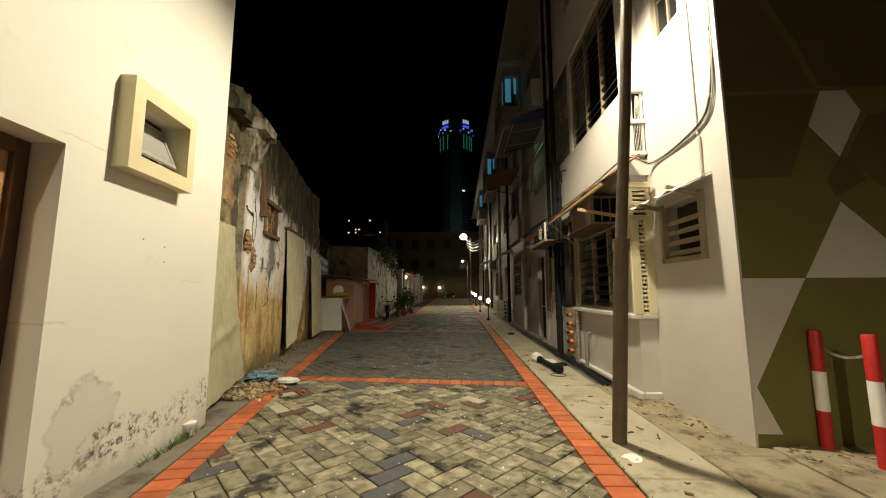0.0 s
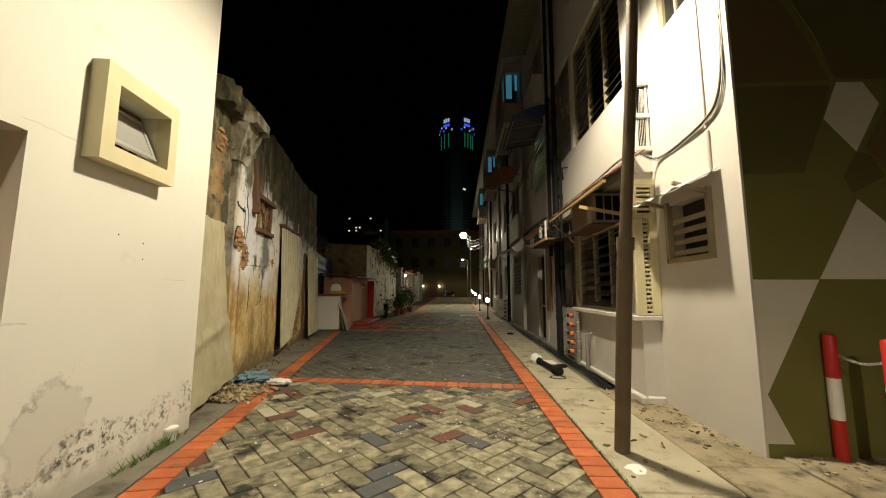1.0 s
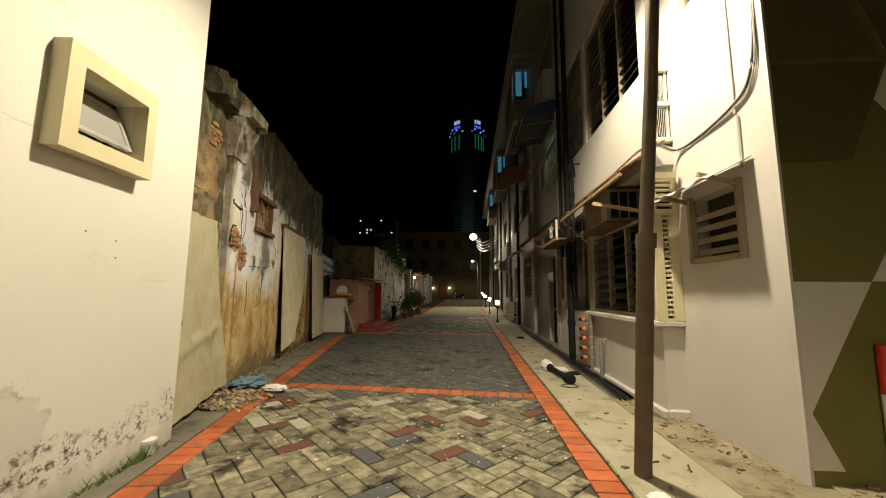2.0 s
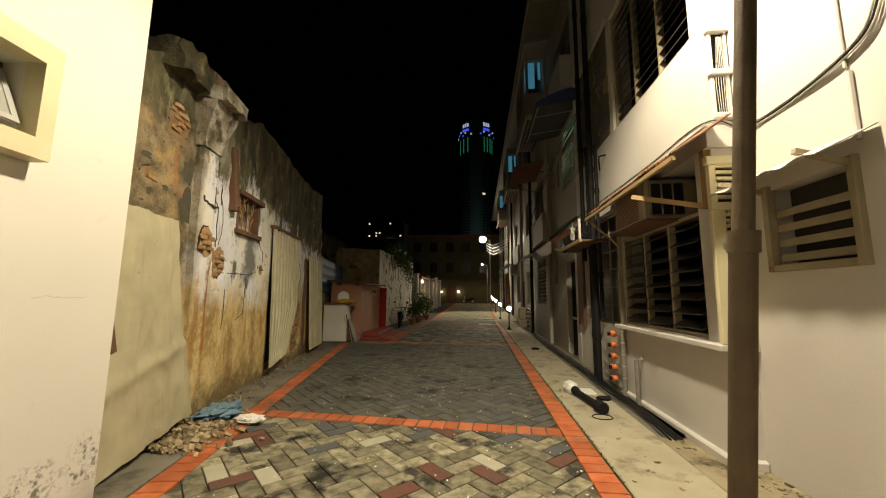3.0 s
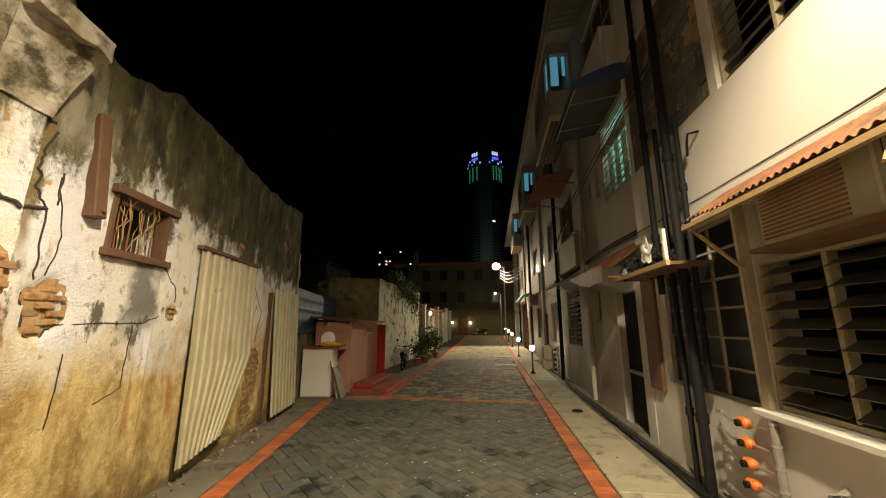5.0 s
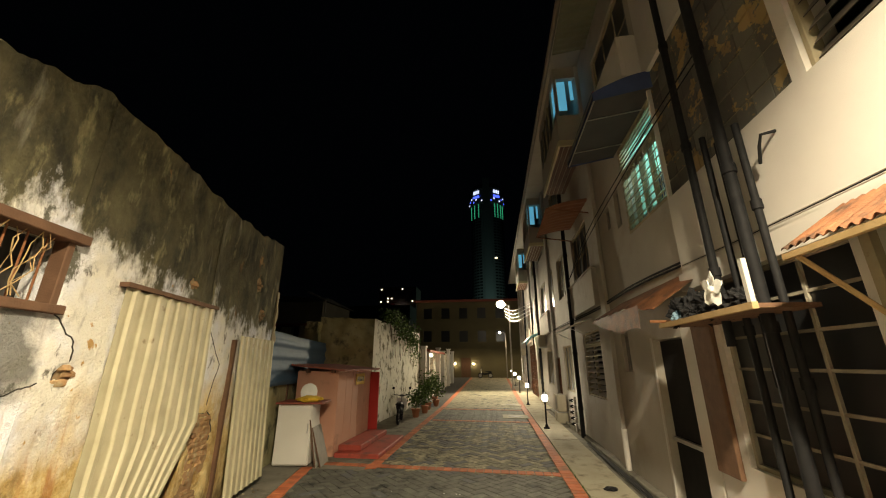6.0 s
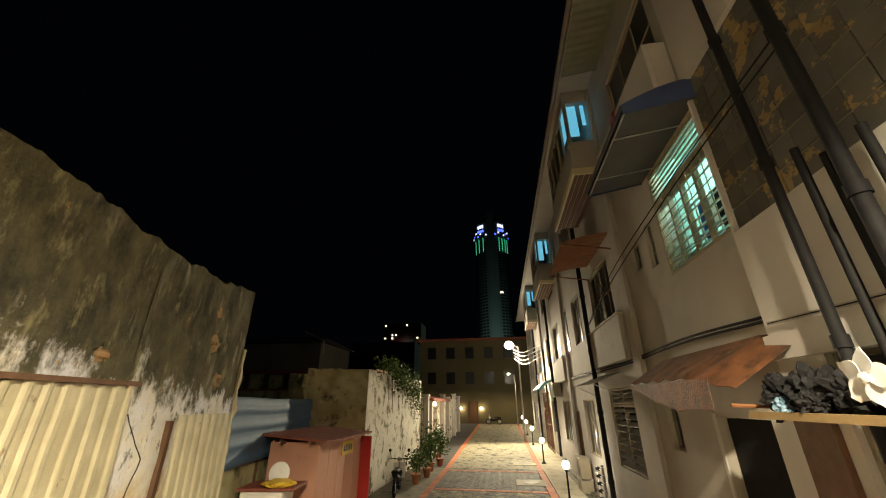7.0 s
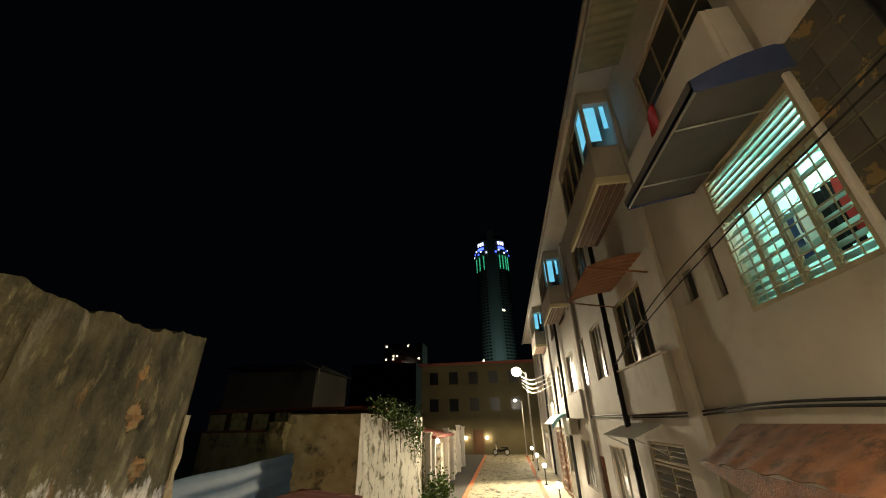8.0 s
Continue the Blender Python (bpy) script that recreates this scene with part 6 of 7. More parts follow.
# ---- yard beyond the ruin ----
f = thing("sheet_fence", (-5.2, 13.05, 0), "dark blue horizontal ribbed sheet fence", "fence", turn=13)
part("sheet", Shape().sheet(lambda u, v: (0.025 * max(-0.6, math.sin(2 * math.pi * v * 4)), 6.0 * u, 1.7 + 1.22 * v + 0.02 * noise.noise((u * 4, 0, 0))), 24, 48, 0.006), BLUE_SHEET, f, "", True)
for q in range(4):
    part("post", Shape().box((-0.08, 0.1 + q * 1.7, 0), (-0.03, 0.18 + q * 1.7, 2.5)), DARK_WOOD, f)
part("base_wall", Shape().box((-0.22, 0, -0.05), (-0.06, 6.0, 1.75)), MOSSY, f)

t = thing("white_cabinet", (-4.9, 13.95, 0.0), "old white enamel cabinet with a stained front and timber top", "cabinet", turn=8)
part("case", Shape().box((-0.4, 0, 0.03), (0.4, 0.6, 1.3), chamfer=0.02), WHITE_ENAMEL, t)
part("door", Shape().box((-0.385, -0.025, 0.06), (0.385, -0.002, 1.27), chamfer=0.01), WHITE_ENAMEL, t)
part("handle", Shape().box((0.33, -0.05, 0.7), (0.35, -0.026, 0.9)), STEEL, t)
part("top_board", Shape().box((-0.45, -0.06, 1.305), (0.62, 0.7, 1.35), chamfer=0.006), DARK_RED, t)
d = thing("round_dish", (-4.72, 14.2, 1.352), "white round dish standing on the cabinet", "dish")
part("dish", Shape().turned([(0.02, 0), (0.17, 0.02), (0.2, 0.04), (0.19, 0.045), (0.0, 0.015)], (0, 0, 0), 24, pose(0, 0, 0.2, 84, 0, 10)), WHITE_PLASTIC, d, "", True)
part("stand", Shape().box((-0.06, -0.02, 0.0), (0.06, 0.06, 0.02)), BLACK, d)
c = lump("folded_cloth", 0.2, YELLOW, (-4.62, 14.05, 1.41), "mustard yellow cloth heaped on the cabinet", "cloth", 4.0, "", (1.4, 1.0, 0.35))
for k, (x, y, tl, h) in enumerate(((-4.36, 14.0, 12, 1.0), (-4.26, 14.05, 18, 0.85))):
    b = thing("leaning_board", (x, y, 0), "pale board leaning against the cabinet", "board", "leaning boards")
    part("board", Shape().box((-0.012, 0, 0), (0.012, 0.6, h), pose(0.05, 0, 0, 0, -tl, 8), 0.004), WHITE_ENAMEL if k == 0 else GREY_PIPE, b)
    part("edge", Shape().box((-0.014, -0.012, 0), (0.014, 0.0, h), pose(0.05, 0, 0, 0, -tl, 8)), DARK_WOOD, b)

h = thing("pink_shed", (-5.5, 15.0, 0), "small pink boarded shed with a dark red lean-to roof", "shed", turn=0)
part("front_wall", Shape().box((0, 0, 0), (1.15, 0.06, 2.02)), PINK, h)
part("back_wall", Shape().box((0, 2.54, 0), (1.15, 2.6, 2.1)), PINK, h)
part("far_wall", Shape().box((0, 0.06, 0), (0.06, 2.54, 2.05)), PINK, h)
for q in range(5):
    part("side_board", Shape().box((1.09, 0.06 + q * 0.5, 0), (1.15, 0.545 + q * 0.5, 2.02), chamfer=0.012), PINK, h)
part("roof", Shape().sheet(lambda u, v: (-0.2 + 1.6 * u, -0.2 + 3.0 * v, 2.2 - 0.14 * u + 0.008 * math.sin(40 * v)), 4, 60, 0.04), DARK_RED, h)
for x in (0.3, 1.0):
    part("rafter_end", Shape().box((x, -0.16, 1.98), (x + 0.06, 0.0, 2.08)), DARK_WOOD, h)
sg = thing("sign_board", (-4.32, 16.6, 1.62), "small yellow sign board with dark lettering bars", "sign")
part("board", Shape().box((-0.02, -0.35, 0), (0.0, 0.35, 0.3)), YELLOW, sg)
for q in range(5):
    part("lettering_bar", Shape().box((0.0, -0.28 + q * 0.115, 0.08), (0.004, -0.2 + q * 0.115, 0.22)), BLACK, sg)
h = thing("red_board", (-4.34, 17.62, 0), "upright red painted board beside the shed", "board")
part("face", Shape().box((-0.3, 0, 0.05), (0.28, 0.06, 1.95), chamfer=0.008), RED, h)
part("foot", Shape().box((-0.3, -0.05, 0), (0.28, 0.12, 0.05)), RED, h)
st = thing("red_step", (-4.3, 14.95, 0), "red oxide painted concrete step before the shed", "step")
part("lower_step", Shape().box((0, 0, -0.03), (1.15, 2.6, 0.1), chamfer=0.02), RED_FLOOR, st)
part("upper_step", Shape().box((0, 0.25, 0.1), (0.6, 2.6, 0.24), chamfer=0.02), RED_FLOOR, st)

# mossy end wall and its long side
s = Shape()
M = [Vector((-6.75, 18.55, 0)), Vector((-4.92, 19.45, 0)), Vector((-4.7, 27.4, 0))]


def face(p, q, z1, s, step=0.12):
    n = Vector((q - p).normalized().cross(Vector((0, 0, 1))))
    s.sheet(lambda u, v: p + (q - p) * u + Vector((0, 0, (z1 + 0.06 * noise.noise((u * 9, 3, 0))) * v)) + n * (0.05 * noise.noise((u * 6 + p.x, v * 4, 2)) * min(1, 12 * u, 12 * (1 - u))), round((q - p).length / step), round(z1 / step))


face(M[0], M[1], 3.9, s)
s.sheet(lambda u, v: M[0] + (M[1] - M[0]) * u + Vector((-0.3 * v, 4 * v, 3.9 + 0.06 * noise.noise((u * 9, 3, 0)) * (1 - v))), 16, 2)
structure("wall_mossy", s, MOSSY, "mossy stained rendered end wall of a roofless outhouse", "wall", True)
s = Shape()
face(M[1], M[2], 3.92, s)
s.sheet(lambda u, v: M[1] + (M[2] - M[1]) * u + Vector((-0.3 * v, 0, 3.92)), 40, 1)
wall_streaky = structure("wall_streaky", s, STREAKY, "white rendered side wall with black streaks", "wall", True)
rough = Shape()
rough_block(rough, (-7.2, 18.3, 0), (-6.7, 18.9, 3.7), 0.1)
structure("wall_stub", rough, MOSSY, "broken stub of wall beside the mossy wall", "wall", True)

# creeper on the wall head and potted plants
def leaves(count, centre, spread, seed, size=0.06):
    r = random.Random(seed)
    s = Shape()
    for _ in range(count):
        p = Vector([centre[i] + max(-1.7, min(1.7, r.gauss(0, 0.6))) * spread[i] for i in range(3)])
        m = Euler((r.random() * 6.28, r.random() * 6.28, r.random() * 6.28)).to_matrix()
        q = size * (0.6 + 0.8 * r.random())
        s.add([p + m @ Vector(v) for v in ((0, -q, 0), (q * 0.5, 0, q * 0.15), (0, q, 0), (-q * 0.5, 0, q * 0.15))], [(0, 1, 2, 3)])
    return s


cr = thing("creeper", (-4.75, 23.5, 3.9), "green creeper spilling over the wall head", "plant")
lv = Shape()
for k, (y, z, n, sp) in enumerate(((-3.0, 0.25, 260, (0.3, 0.5, 0.25)), (-2.0, 0.2, 300, (0.3, 0.6, 0.3)), (-1.0, -0.1, 380, (0.25, 0.6, 0.4)), (0.2, -0.2, 420, (0.25, 0.6, 0.5)), (1.5, -0.4, 460, (0.22, 0.6, 0.7)), (2.6, -0.6, 420, (0.22, 0.5, 0.8)))):
    q = leaves(n, (0.12, y, z), sp, k)
    lv.add(q.v, q.f)
part("leaves", lv, LEAF, cr)
for k in range(9):
    r = random.Random(k)
    part("stem", Shape().rod([(-0.1, -3 + k * 0.7, 0), (0.15, -2.9 + k * 0.7, -0.1), (0.2, -2.8 + k * 0.7 + r.random() * 0.3, -0.6 - r.random())], 0.012, 5), DARK_WOOD, cr)
for k, (x, y, n, h2) in enumerate(((-3.75, 22.2, 240, 0.7), (-3.6, 23.6, 300, 1.0), (-3.7, 25.0, 380, 1.3), (-3.5, 26.4, 320, 1.0), (-3.8, 27.8, 300, 1.2))):
    pp = thing("potted_plant", (x, y, rise(y)), "leafy plant in a terracotta pot along the lane", "plant", "potted plants")
    part("pot", Shape().turned([(0.12, 0), (0.18, 0.3), (0.2, 0.3), (0.2, 0.34), (0.15, 0.34)], sides=14), TERRACOTTA, pp, "", True)
    part("stem", Shape().rod([(0, 0, 0.3), (0.03, 0.05, 0.3 + h2 * 0.6)], 0.015, 6), DARK_WOOD, pp)
    part("leaves", leaves(n, (0, 0, 0.35 + h2 * 0.6), (0.3, 0.3, h2 * 0.4), 20 + k, 0.07), LEAF, pp)


def scooter(place, turn, label):
    s_ = thing("motor_scooter", place, label, "motorcycle", "parked scooters", turn)
    for y in (-0.62, 0.62):
        wh = part("wheel", Shape().rod([(0.24 * math.cos(a) * 0 + 0.0, y + 0.24 * math.cos(a), 0.29 + 0.24 * math.sin(a)) for a in [i * math.pi / 10 for i in range(21)]], 0.05, 8, caps=False), BLACK, s_, "black tyre", True)
        part("rim", Shape().turned([(0.2, -0.015), (0.2, 0.015)], (0, 0, 0), 16, pose(0, y, 0.29, 0, 90, 0)), STEEL, wh)
    part("body", Shape().rod([(0, 0.42, 0.55), (0, 0.1, 0.42), (0, -0.3, 0.5), (0, -0.75, 0.68)], 0.13, 12, 0.09), BLACK, s_, "", True)
    part("seat", Shape().box((-0.12, -0.75, 0.68), (0.12, 0.0, 0.78), chamfer=0.04), BLACK, s_)
    part("leg_shield", Shape().sheet(lambda u, v: ((u - 0.5) * 0.42, 0.42 - 0.1 * abs(u - 0.5) + 0.14 * v, 0.4 + 0.45 * v), 6, 6, 0.012), WHITE_PLASTIC, s_, "white leg shield")
    part("fork", Shape().rod([(0, 0.64, 0.29), (0, 0.45, 0.95)], 0.03, 8), STEEL, s_)
    part("handlebar", Shape().rod([(-0.33, 0.36, 1.0), (0, 0.43, 0.96), (0.33, 0.36, 1.0)], 0.016, 8), BLACK, s_)
    part("headlight", Shape().turned([(0.08, 0), (0.07, 0.05), (0.02, 0.07)], (0, 0, 0), 12, pose(0, 0.5, 0.95, -90, 0, 0)), STEEL, s_)
    for x in (-0.28, 0.28):
        mr = part("mirror_stalk", Shape().rod([(x, 0.38, 1.0), (x * 1.2, 0.38, 1.22)], 0.008, 6), BLACK, s_)
        part("mirror", Shape().turned([(0.055, 0), (0.055, 0.015)], (0, 0, 0), 10, pose(x * 1.2, 0.37, 1.25, 90, 0, 0)), BLACK, mr)
    return s_


scooter((-4.05, 20.6, 0.0), 8, "dark motor scooter with a pale leg shield parked by the wall")
scooter((-1.4, 51.3, 0.6), 80, "white and black motor scooter parked at the lane's end")

# gateposts and far lane walls
s = Shape()
wall_cells(s, -4.9, -4.65, 27.5, 46.0, -0.05, 3.1, [(31.0, 32.6, 0.3, 2.6), (37.5, 39.2, 0.3, 2.6)])
structure("wall_lane", s, STREAKY, "low white rendered lane wall with doorways", "wall")
for k, y in enumerate((27.9, 29.2, 33.8, 36.5, 40.2, 43.5)):
    gp = thing("gate_pillar", (-4.5, y, rise(y)), "white painted gate pillar", "pillar", "gate pillars")
    part("shaft", Shape().box((-0.14, -0.16, -0.05), (0.14, 0.16, 3.1 - 0.2 * (k % 2)), chamfer=0.015), WHITE, gp)
    part("cap", Shape().box((-0.19, -0.21, 3.1 - 0.2 * (k % 2)), (0.19, 0.21, 3.2 - 0.2 * (k % 2)), chamfer=0.015), WHITE, gp)
for k, (x, y, z) in enumerate(((-4.5, 30.6, 2.75), (-4.5, 36.9, 2.6), (-8.1, 53.85, 2.2), (-5.3, 53.85, 2.2), (-2.9, 53.85, 2.2))):
    wl = thing("wall_lamp", (x, y, z), "small glowing wall lamp", "lamp", "wall lamps")
    part("bracket", Shape().box((-0.12, -0.03, 0.1), (0.02, 0.03, 0.14)) if k < 2 else Shape().box((-0.03, -0.02, 0.1), (0.03, 0.15, 0.14)), BLACK, wl)
    part("globe", Shape().turned([(0.03, -0.1), (0.09, -0.05), (0.09, 0.04), (0.04, 0.1)], sides=12), BULB_SMALL, wl, "glowing globe", True)
    lamp("wall_light", (x + (0.22 if k < 2 else 0), y - (0.0 if k < 2 else 0.22), z - 0.05), 16 if k < 2 else 9, (1.0, 0.72, 0.36), 0.1)
s = Shape()
s.box((-7.0, 28.5, 2.9), (-4.2, 35.5, 3.05))
s.v = [(x, y, z + (0.5 if x < -5 else 0)) for x, y, z in s.v]
structure("roof_lane", s, DARK_RED, "dark red lean-to roof behind the lane wall", "roof")

# street lamps down the lane
for x, y, h2, big in ((1.1, 36.2, 6.9, True), (1.15, 50.0, 5.7, False)):
    sl = thing("street_lamp", (x, y, rise(y)), "slim grey street lamp post with a bright head", "lamp post", "lane street lamps")
    part("pole", Shape().rod([(0, 0, 0), (0, 0, h2 - rise(y))], 0.07, 12, 0.045), GREY_PIPE, sl, "", True)
    part("arm", Shape().rod([(0, 0, h2 - 0.15 - rise(y)), (-0.3, -0.2, h2 + 0.05 - rise(y)), (-0.66, -0.45, h2 + 0.08 - rise(y))], 0.03, 8), GREY_PIPE, sl, "", True)
    # big globe is oversized, so its shape stands in for the lamp's glare
    part("lamp_globe", Shape().turned([(0.05, -0.3), (0.24, -0.22), (0.35, 0.0), (0.24, 0.2), (0.05, 0.28)] if big else [(0.03, -0.08), (0.13, -0.03), (0.12, 0.04), (0.03, 0.08)], (-0.68, -0.48, h2 + 0.02 - rise(y)), 18), BULB, sl, "glaring white lamp", True)

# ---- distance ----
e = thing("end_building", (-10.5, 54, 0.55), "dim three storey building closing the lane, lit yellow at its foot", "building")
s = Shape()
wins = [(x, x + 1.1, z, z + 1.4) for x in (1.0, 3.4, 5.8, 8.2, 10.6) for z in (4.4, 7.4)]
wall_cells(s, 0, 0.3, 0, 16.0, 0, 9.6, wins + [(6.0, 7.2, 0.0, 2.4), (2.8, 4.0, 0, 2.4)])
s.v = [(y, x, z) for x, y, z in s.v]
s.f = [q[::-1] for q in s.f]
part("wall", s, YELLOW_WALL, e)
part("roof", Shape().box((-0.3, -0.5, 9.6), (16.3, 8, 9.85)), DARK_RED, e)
# near-black sheet painted as the unlit interior
part("inside", Shape().box((0, 0.6, 0), (16, 0.7, 9.6)), HOLLOW_SHADE, e)
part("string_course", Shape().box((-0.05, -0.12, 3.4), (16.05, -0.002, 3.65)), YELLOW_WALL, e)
for a, b, c, d2 in wins:
    wd = part("window", Shape().box((a, 0.1, c), (b, 0.14, d2)), DARK_GLASS, e)
    part("sill", Shape().box((a - 0.1, -0.1, c - 0.12), (b + 0.1, -0.002, c - 0.02)), YELLOW_WALL, wd)
for x in (2.8, 6.0):
    part("door", Shape().box((x, 0.12, 0), (x + 1.2, 0.17, 2.4)), DARK_WOOD, e)
# its pale walls get the darkened far colour to look unlit
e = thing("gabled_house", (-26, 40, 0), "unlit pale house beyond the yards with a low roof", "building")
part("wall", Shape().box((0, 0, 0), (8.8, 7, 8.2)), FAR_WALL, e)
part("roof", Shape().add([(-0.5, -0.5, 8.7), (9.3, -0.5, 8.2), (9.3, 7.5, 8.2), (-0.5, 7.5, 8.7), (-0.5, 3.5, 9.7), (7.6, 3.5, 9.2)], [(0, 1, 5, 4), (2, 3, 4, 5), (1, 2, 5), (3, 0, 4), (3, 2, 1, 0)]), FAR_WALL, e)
part("gutter", Shape().rod([(7.3, -0.55, 9.15), (9.3, -0.55, 8.25), (9.3, -0.5, 7.0)], 0.09, 8), GREY_PIPE, e)
e = thing("yard_wall", (-14.4, 24.5, 0), "pale yard wall with stub piers under a red coping", "wall")
part("wall", Shape().box((0, 0, 0), (7.8, 0.25, 3.4)), MOSSY, e)
for q in range(6):
    part("pier", Shape().box((0.2 + q * 1.1, 0.0, 3.48), (0.85 + q * 1.1, 0.3, 4.15 + 0.06 * (q % 2)), chamfer=0.03), MOSSY, e)
part("coping", Shape().box((-0.1, -0.08, 3.401), (7.9, 0.33, 3.479)), DARK_RED, e)
part("back_roof", Shape().box((-0.4, 0.5, 4.25), (7.9, 4.0, 4.4)), DARK_RED, e)
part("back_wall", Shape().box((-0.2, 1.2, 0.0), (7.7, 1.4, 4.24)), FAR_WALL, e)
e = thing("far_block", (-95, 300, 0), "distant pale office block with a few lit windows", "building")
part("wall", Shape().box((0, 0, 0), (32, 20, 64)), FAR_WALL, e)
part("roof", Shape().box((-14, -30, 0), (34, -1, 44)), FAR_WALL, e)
LIT = glowing("far_lit_window", (1.0, 0.85, 0.6), 1.2)
rr = random.Random(3)
for q in range(46):
    x, z = 1.5 + 3 * rr.randrange(10), 46 + 2.6 * rr.randrange(7)
    part("window", Shape().box((x, -0.2, z), (x + 1.2, -0.05, z + 1.1)), LIT if rr.random() < 0.3 else DARK_GLASS, e)
part("sign_bar", Shape().box((16, -0.6, 45), (25, -0.3, 47)), glowing("white_sign_glow", (1.0, 0.9, 0.9), 6), e, "glowing white sign")
part("sign_bar", Shape().box((13, -0.6, 45), (15.5, -0.3, 47.2)), glowing("red_sign_glow", (1.0, 0.08, 0.1), 6), e, "glowing red mark")
TX, TY = -2.3, 405
e = thing("tower", (TX, TY, 0), "tall round tower with blue and green lights under its crown", "tower")
n = 24
part("shaft", Shape().turned([(19, 0), (19, 176), (20.5, 178), (20.5, 196), (17, 199), (17, 203)], sides=48), TOWER_WALL, e)
part("core_rib", Shape().box((-4, -20.6, 0), (4, -18, 208)), TOWER_WALL, e)
BLUE_GLOW, GREEN_GLOW, WHITE_GLOW = glowing("blue_sign_glow", (0.05, 0.1, 1.0), 1.0), glowing("green_edge_glow", (0.03, 0.5, 0.25), 0.25), glowing("white_crown_glow", (0.6, 0.7, 1.0), 0.6)
for k in range(7):
    a = radians(-90 + (-66, -46, -28, 28, 40, 54, 68)[k])
    part("light_strip", Shape().box((-0.35, -0.3, 160), (0.35, 0.3, 177), pose(19.3 * math.cos(a), 19.3 * math.sin(a), 0, 0, 0, math.degrees(a) + 90)), GREEN_GLOW, e)
for k in range(16):
    a = radians(-90 - 75 + 10 * k)
    if abs(-75 + 10 * k) > 14:
        part("crown_light", Shape().box((-0.8, -0.2, 179 + 2.5 * (k % 3)), (0.8, 0.2, 180.6 + 2.5 * (k % 3)), pose(20.7 * math.cos(a), 20.7 * math.sin(a), 0, 0, 0, math.degrees(a) + 90)), BLUE_GLOW if k % 2 else WHITE_GLOW, e)
for sgn, mid in ((-1, -34), (1, 34)):
    for k in range(3):
        a = radians(-90 + mid + (k - 1) * 8)
        part("sign_bar", Shape().box((-1.0, -0.2, 189), (1.0, 0.2, 193), pose(20.8 * math.cos(a), 20.8 * math.sin(a), 0, 0, 0, math.degrees(a) + 90)), WHITE_GLOW, e)
    a = radians(-90 + mid)
    part("sign_bar", Shape().box((-4, -0.2, 184), (4, 0.2, 186.5), pose(20.8 * math.cos(a), 20.8 * math.sin(a), 0, 0, 0, math.degrees(a) + 90)), BLUE_GLOW, e)
for k in range(2):
    part("crown_rail", Shape().rod([(17.6 * math.cos(a), 17.6 * math.sin(a), 197.5) for a in [radians(-90 + (-70 if k == 0 else 18) + i * 6.5) for i in range(9)]], 0.5, 6), WHITE_GLOW, e)
for r in range(46):
    for a0 in (-62, -50, -38, -26, 26, 38, 50, 62):
        a = radians(-90 + a0)
        part("window", Shape().box((-1.5, -0.15, 22 + r * 3.3), (1.5, 0.15, 23.7 + r * 3.3), pose(19.02 * math.cos(a), 19.02 * math.sin(a), 0, 0, 0, math.degrees(a) + 90)), LIT if (r, a0) in ((27, 26), (12, -62), (8, -26)) else DARK_GLASS, e)

# cover plates on the lane
for k, y in enumerate((23.0, 27.5)):
    mh = thing("inspection_cover", (0.55, y, 0.008 + rise(y)), "round iron inspection cover in a pale concrete square", "manhole", "inspection covers")
    part("surround", Shape().box((-0.55, -0.55, -0.03), (0.55, 0.55, 0.004)), CONCRETE, mh)
    part("cover", Shape().turned([(0.3, 0), (0.3, 0.012), (0.28, 0.014)], sides=24), GREY_PIPE, mh)

# ---- paving pieces ----
L, W, GAP = 0.355, 0.1775, 0.013


def paver_mesh(name, l, w, mat, h=0.022, c=0.007):
    x, y = l / 2 - GAP / 2, w / 2 - GAP / 2
    vs = [(sx * x, sy * y, -h) for sx, sy in ((-1, -1), (1, -1), (1, 1), (-1, 1))] + [(sx * x, sy * y, -c * 0.7) for sx, sy in ((-1, -1), (1, -1), (1, 1), (-1, 1))] + [(sx * (x - c), sy * (y - c), 0) for sx, sy in ((-1, -1), (1, -1), (1, 1), (-1, 1))]
    fs = [(8, 9, 10, 11)] + [(i + o, (i + 1) % 4 + o, (i + 1) % 4 + o + 4, i + o + 4) for o in (0, 4) for i in range(4)]
    return vs, fs, Shape().add(vs, fs).mesh(name, mat)


KINDS = [PAVER, PAVER_SLATE, PAVER_RED, PAVER_PALE, PAVER_DARK]
MESHES = [paver_mesh("paver", L, W, m) for m in KINDS]


def herringbone(inside):
    """Centres and turns of herringbone blocks laid at 45 degrees."""
    c45 = math.sqrt(0.5)
    for i in range(-150, 151):
        for j in range(-150, 151):
            d = (i - j) % 4
            if d == 0:
                px, py, turn = i + 1, j + 0.5, 45
            elif d == 3:
                px, py, turn = i + 0.5, j + 1, 135
            else:
                continue
            x, y = (px - py) * c45 * W - 0.7, (px + py) * c45 * W + 6.0
            if inside(x, y):
                yield x, y, turn


rr = random.Random(11)
joined = [Shape() for _ in KINDS]


def lay(x, y, turn, kind, own):
    m = pose(x, y, 0.0015 * rr.random() - 0.002, 0.7 * (rr.random() - 0.5), 0.7 * (rr.random() - 0.5), turn + 0.8 * (rr.random() - 0.5))
    if own:
        o = new("paver", MESHES[kind][2])
        o.parent = road
        o.matrix_basis = m
    else:
        joined[kind].add([m @ Vector(v) for v in MESHES[kind][0]], MESHES[kind][1])


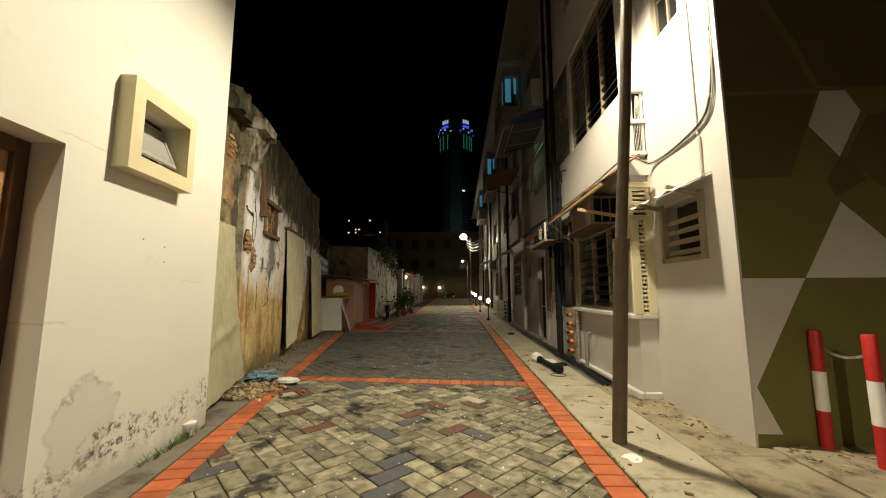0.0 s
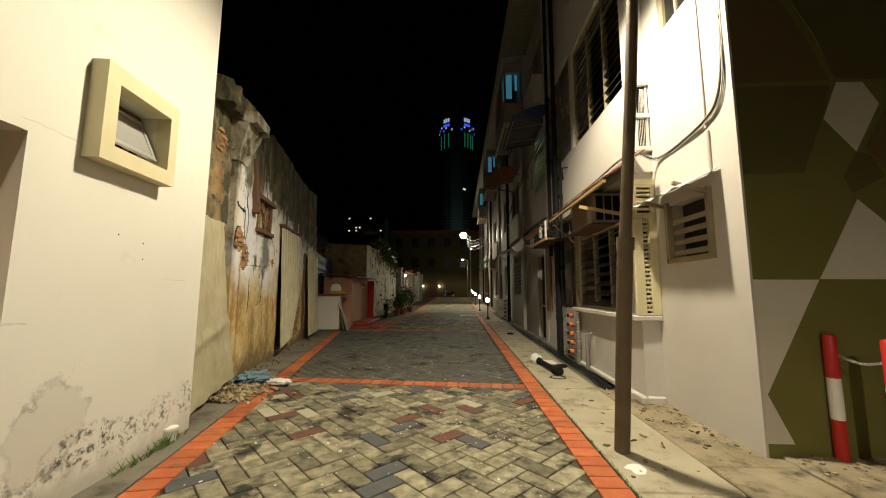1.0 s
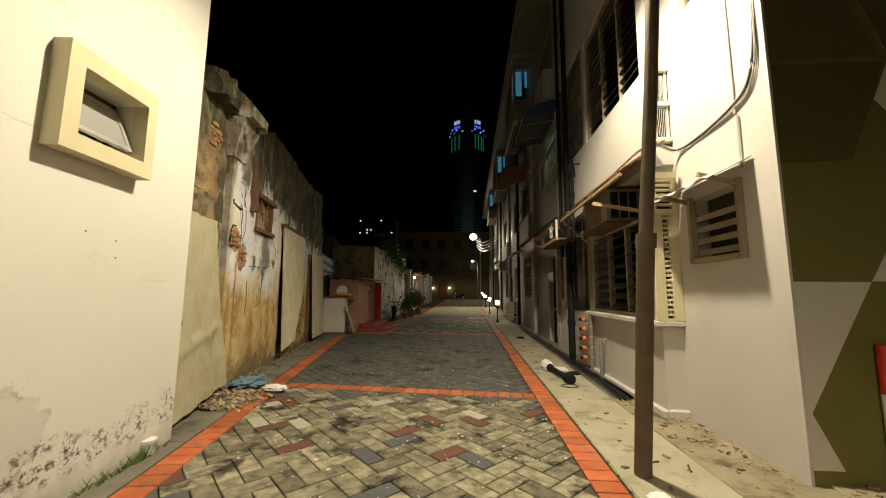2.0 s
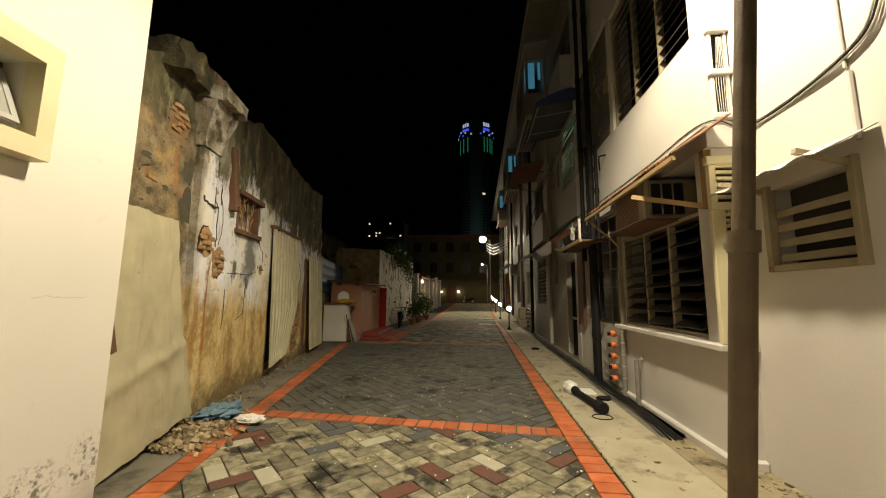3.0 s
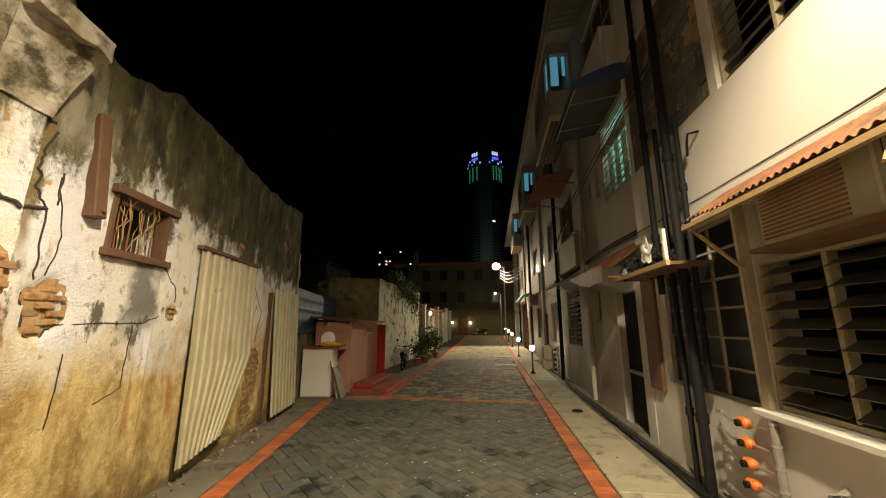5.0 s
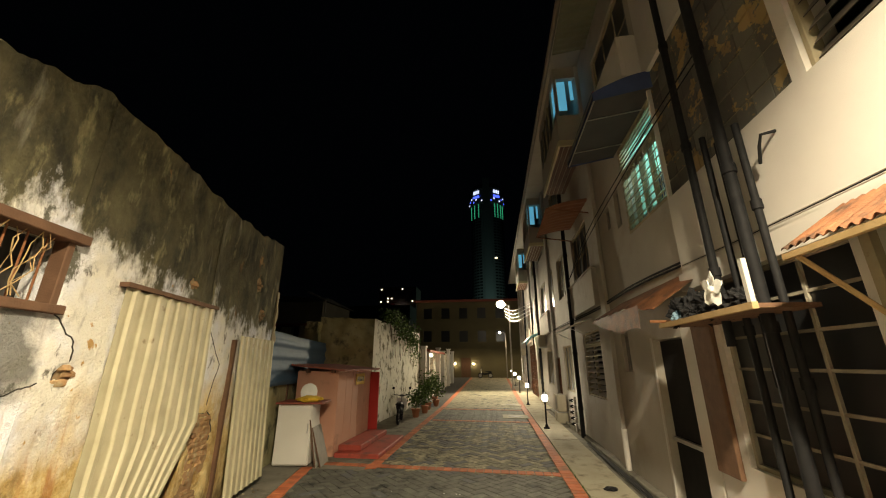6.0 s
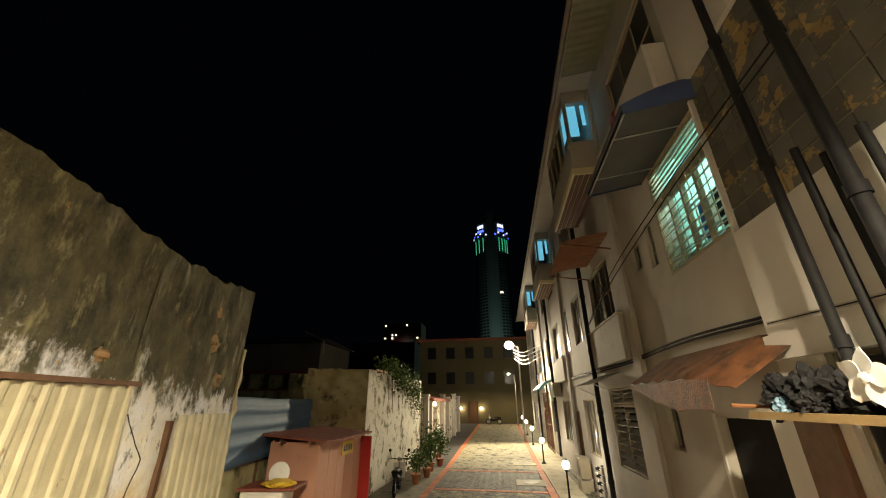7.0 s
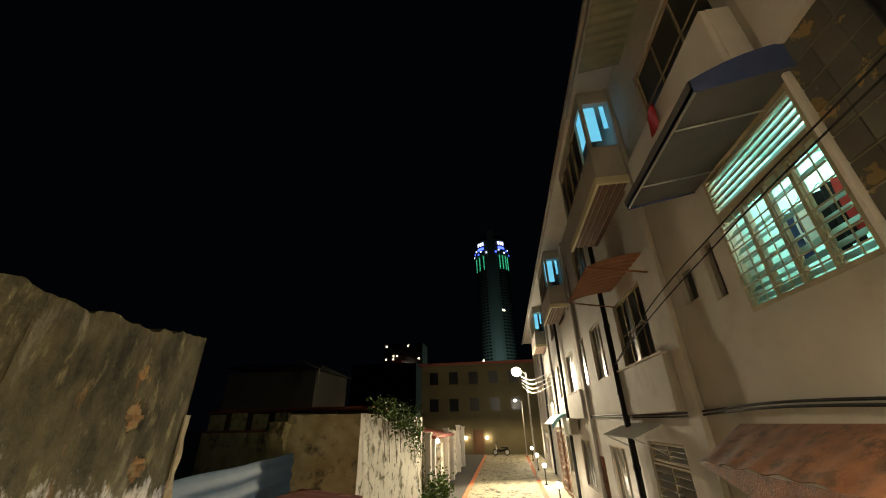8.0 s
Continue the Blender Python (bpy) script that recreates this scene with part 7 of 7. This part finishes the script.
count = 0
for x, y, turn in herringbone(lambda x, y: left_edge(y) - 0.08 < x < 1.1 and 1.0 < y < 26.0):
    q = rr.random()
    if y < BAND_1(x) - 0.05:
        kind = 1 if q < 0.075 else 2 if q < 0.11 else 3 if q < 0.16 else 0
        own = y > 2.6 and count < 300
        count += own
    elif y < BAND_2(x):
        kind, own = (4 if q < 0.9 else 1), False
    elif y < BAND_3(x):
        kind, own = (0 if q < 0.66 else 1 if q < 0.92 else 4), False
    elif y < BAND_4(x):
        kind, own = 4, False
    else:
        kind, own = 0, False
    lay(x, y, turn, kind, own)
for k, s in enumerate(joined):
    if s.v:
        tagged(part("paving", s, KINDS[k], road), kind="stuff")
_, _, ORANGE_MESH = paver_mesh("border_brick", 0.26, 0.176, ORANGE, 0.03)
ov, of, _ = paver_mesh("border_brick", 0.26, 0.176, ORANGE, 0.03)
far_border = Shape()


def border(x, y, turn):
    m = pose(x, y, 0.007 + 0.002 * rr.random(), 0, 0.8 * (rr.random() - 0.5), turn + 0.6 * (rr.random() - 0.5))
    if y < 14.6:
        o = new("border_brick", ORANGE_MESH)
        o.parent = road
        o.matrix_basis = m
    else:
        far_border.add([m @ Vector(v) for v in ov], of)


y = 1.6
while y < 26:
    border(1.15, y, 0)
    y += 0.178
y = 1.6
while y < 14.0:
    border(left_edge(y) - 0.13, y, math.degrees(math.atan(0.197)))
    y += 0.1745
y = 14.2
while y < 26:
    border(-3.08, y, 0)
    y += 0.178
for band, x0 in ((BAND_1, None), (BAND_2, -4.3), (BAND_3, -2.9), (BAND_4, -2.9)):
    skew = band(1) - band(0)
    x = 0.93
    while x > (x0 if x0 is not None else left_edge(band(x)) + 0.08):
        border(x, band(x) + 0.13, 90 + math.degrees(math.atan(skew)))
        x -= 0.178 * math.cos(math.atan(skew))
tagged(part("border", far_border, ORANGE, road), kind="stuff")
# litter specks
s = Shape()
for k in range(420):
    x, y = -2.6 + 3.6 * rr.random() ** (0.6 if k % 2 else 1), 2.8 + 10 * rr.random() ** 1.3
    q = 0.004 + 0.009 * rr.random() ** 2
    a = rr.random() * 3.1
    s.box((-q, -q * 0.6, 0), (q, q * 0.6, 0.003), pose(x, y, 0.001, 0, 0, math.degrees(a)))
tagged(part("litter", s, SAFETY_WHITE), "pale specks of litter on the paving", "litter", kind="stuff")
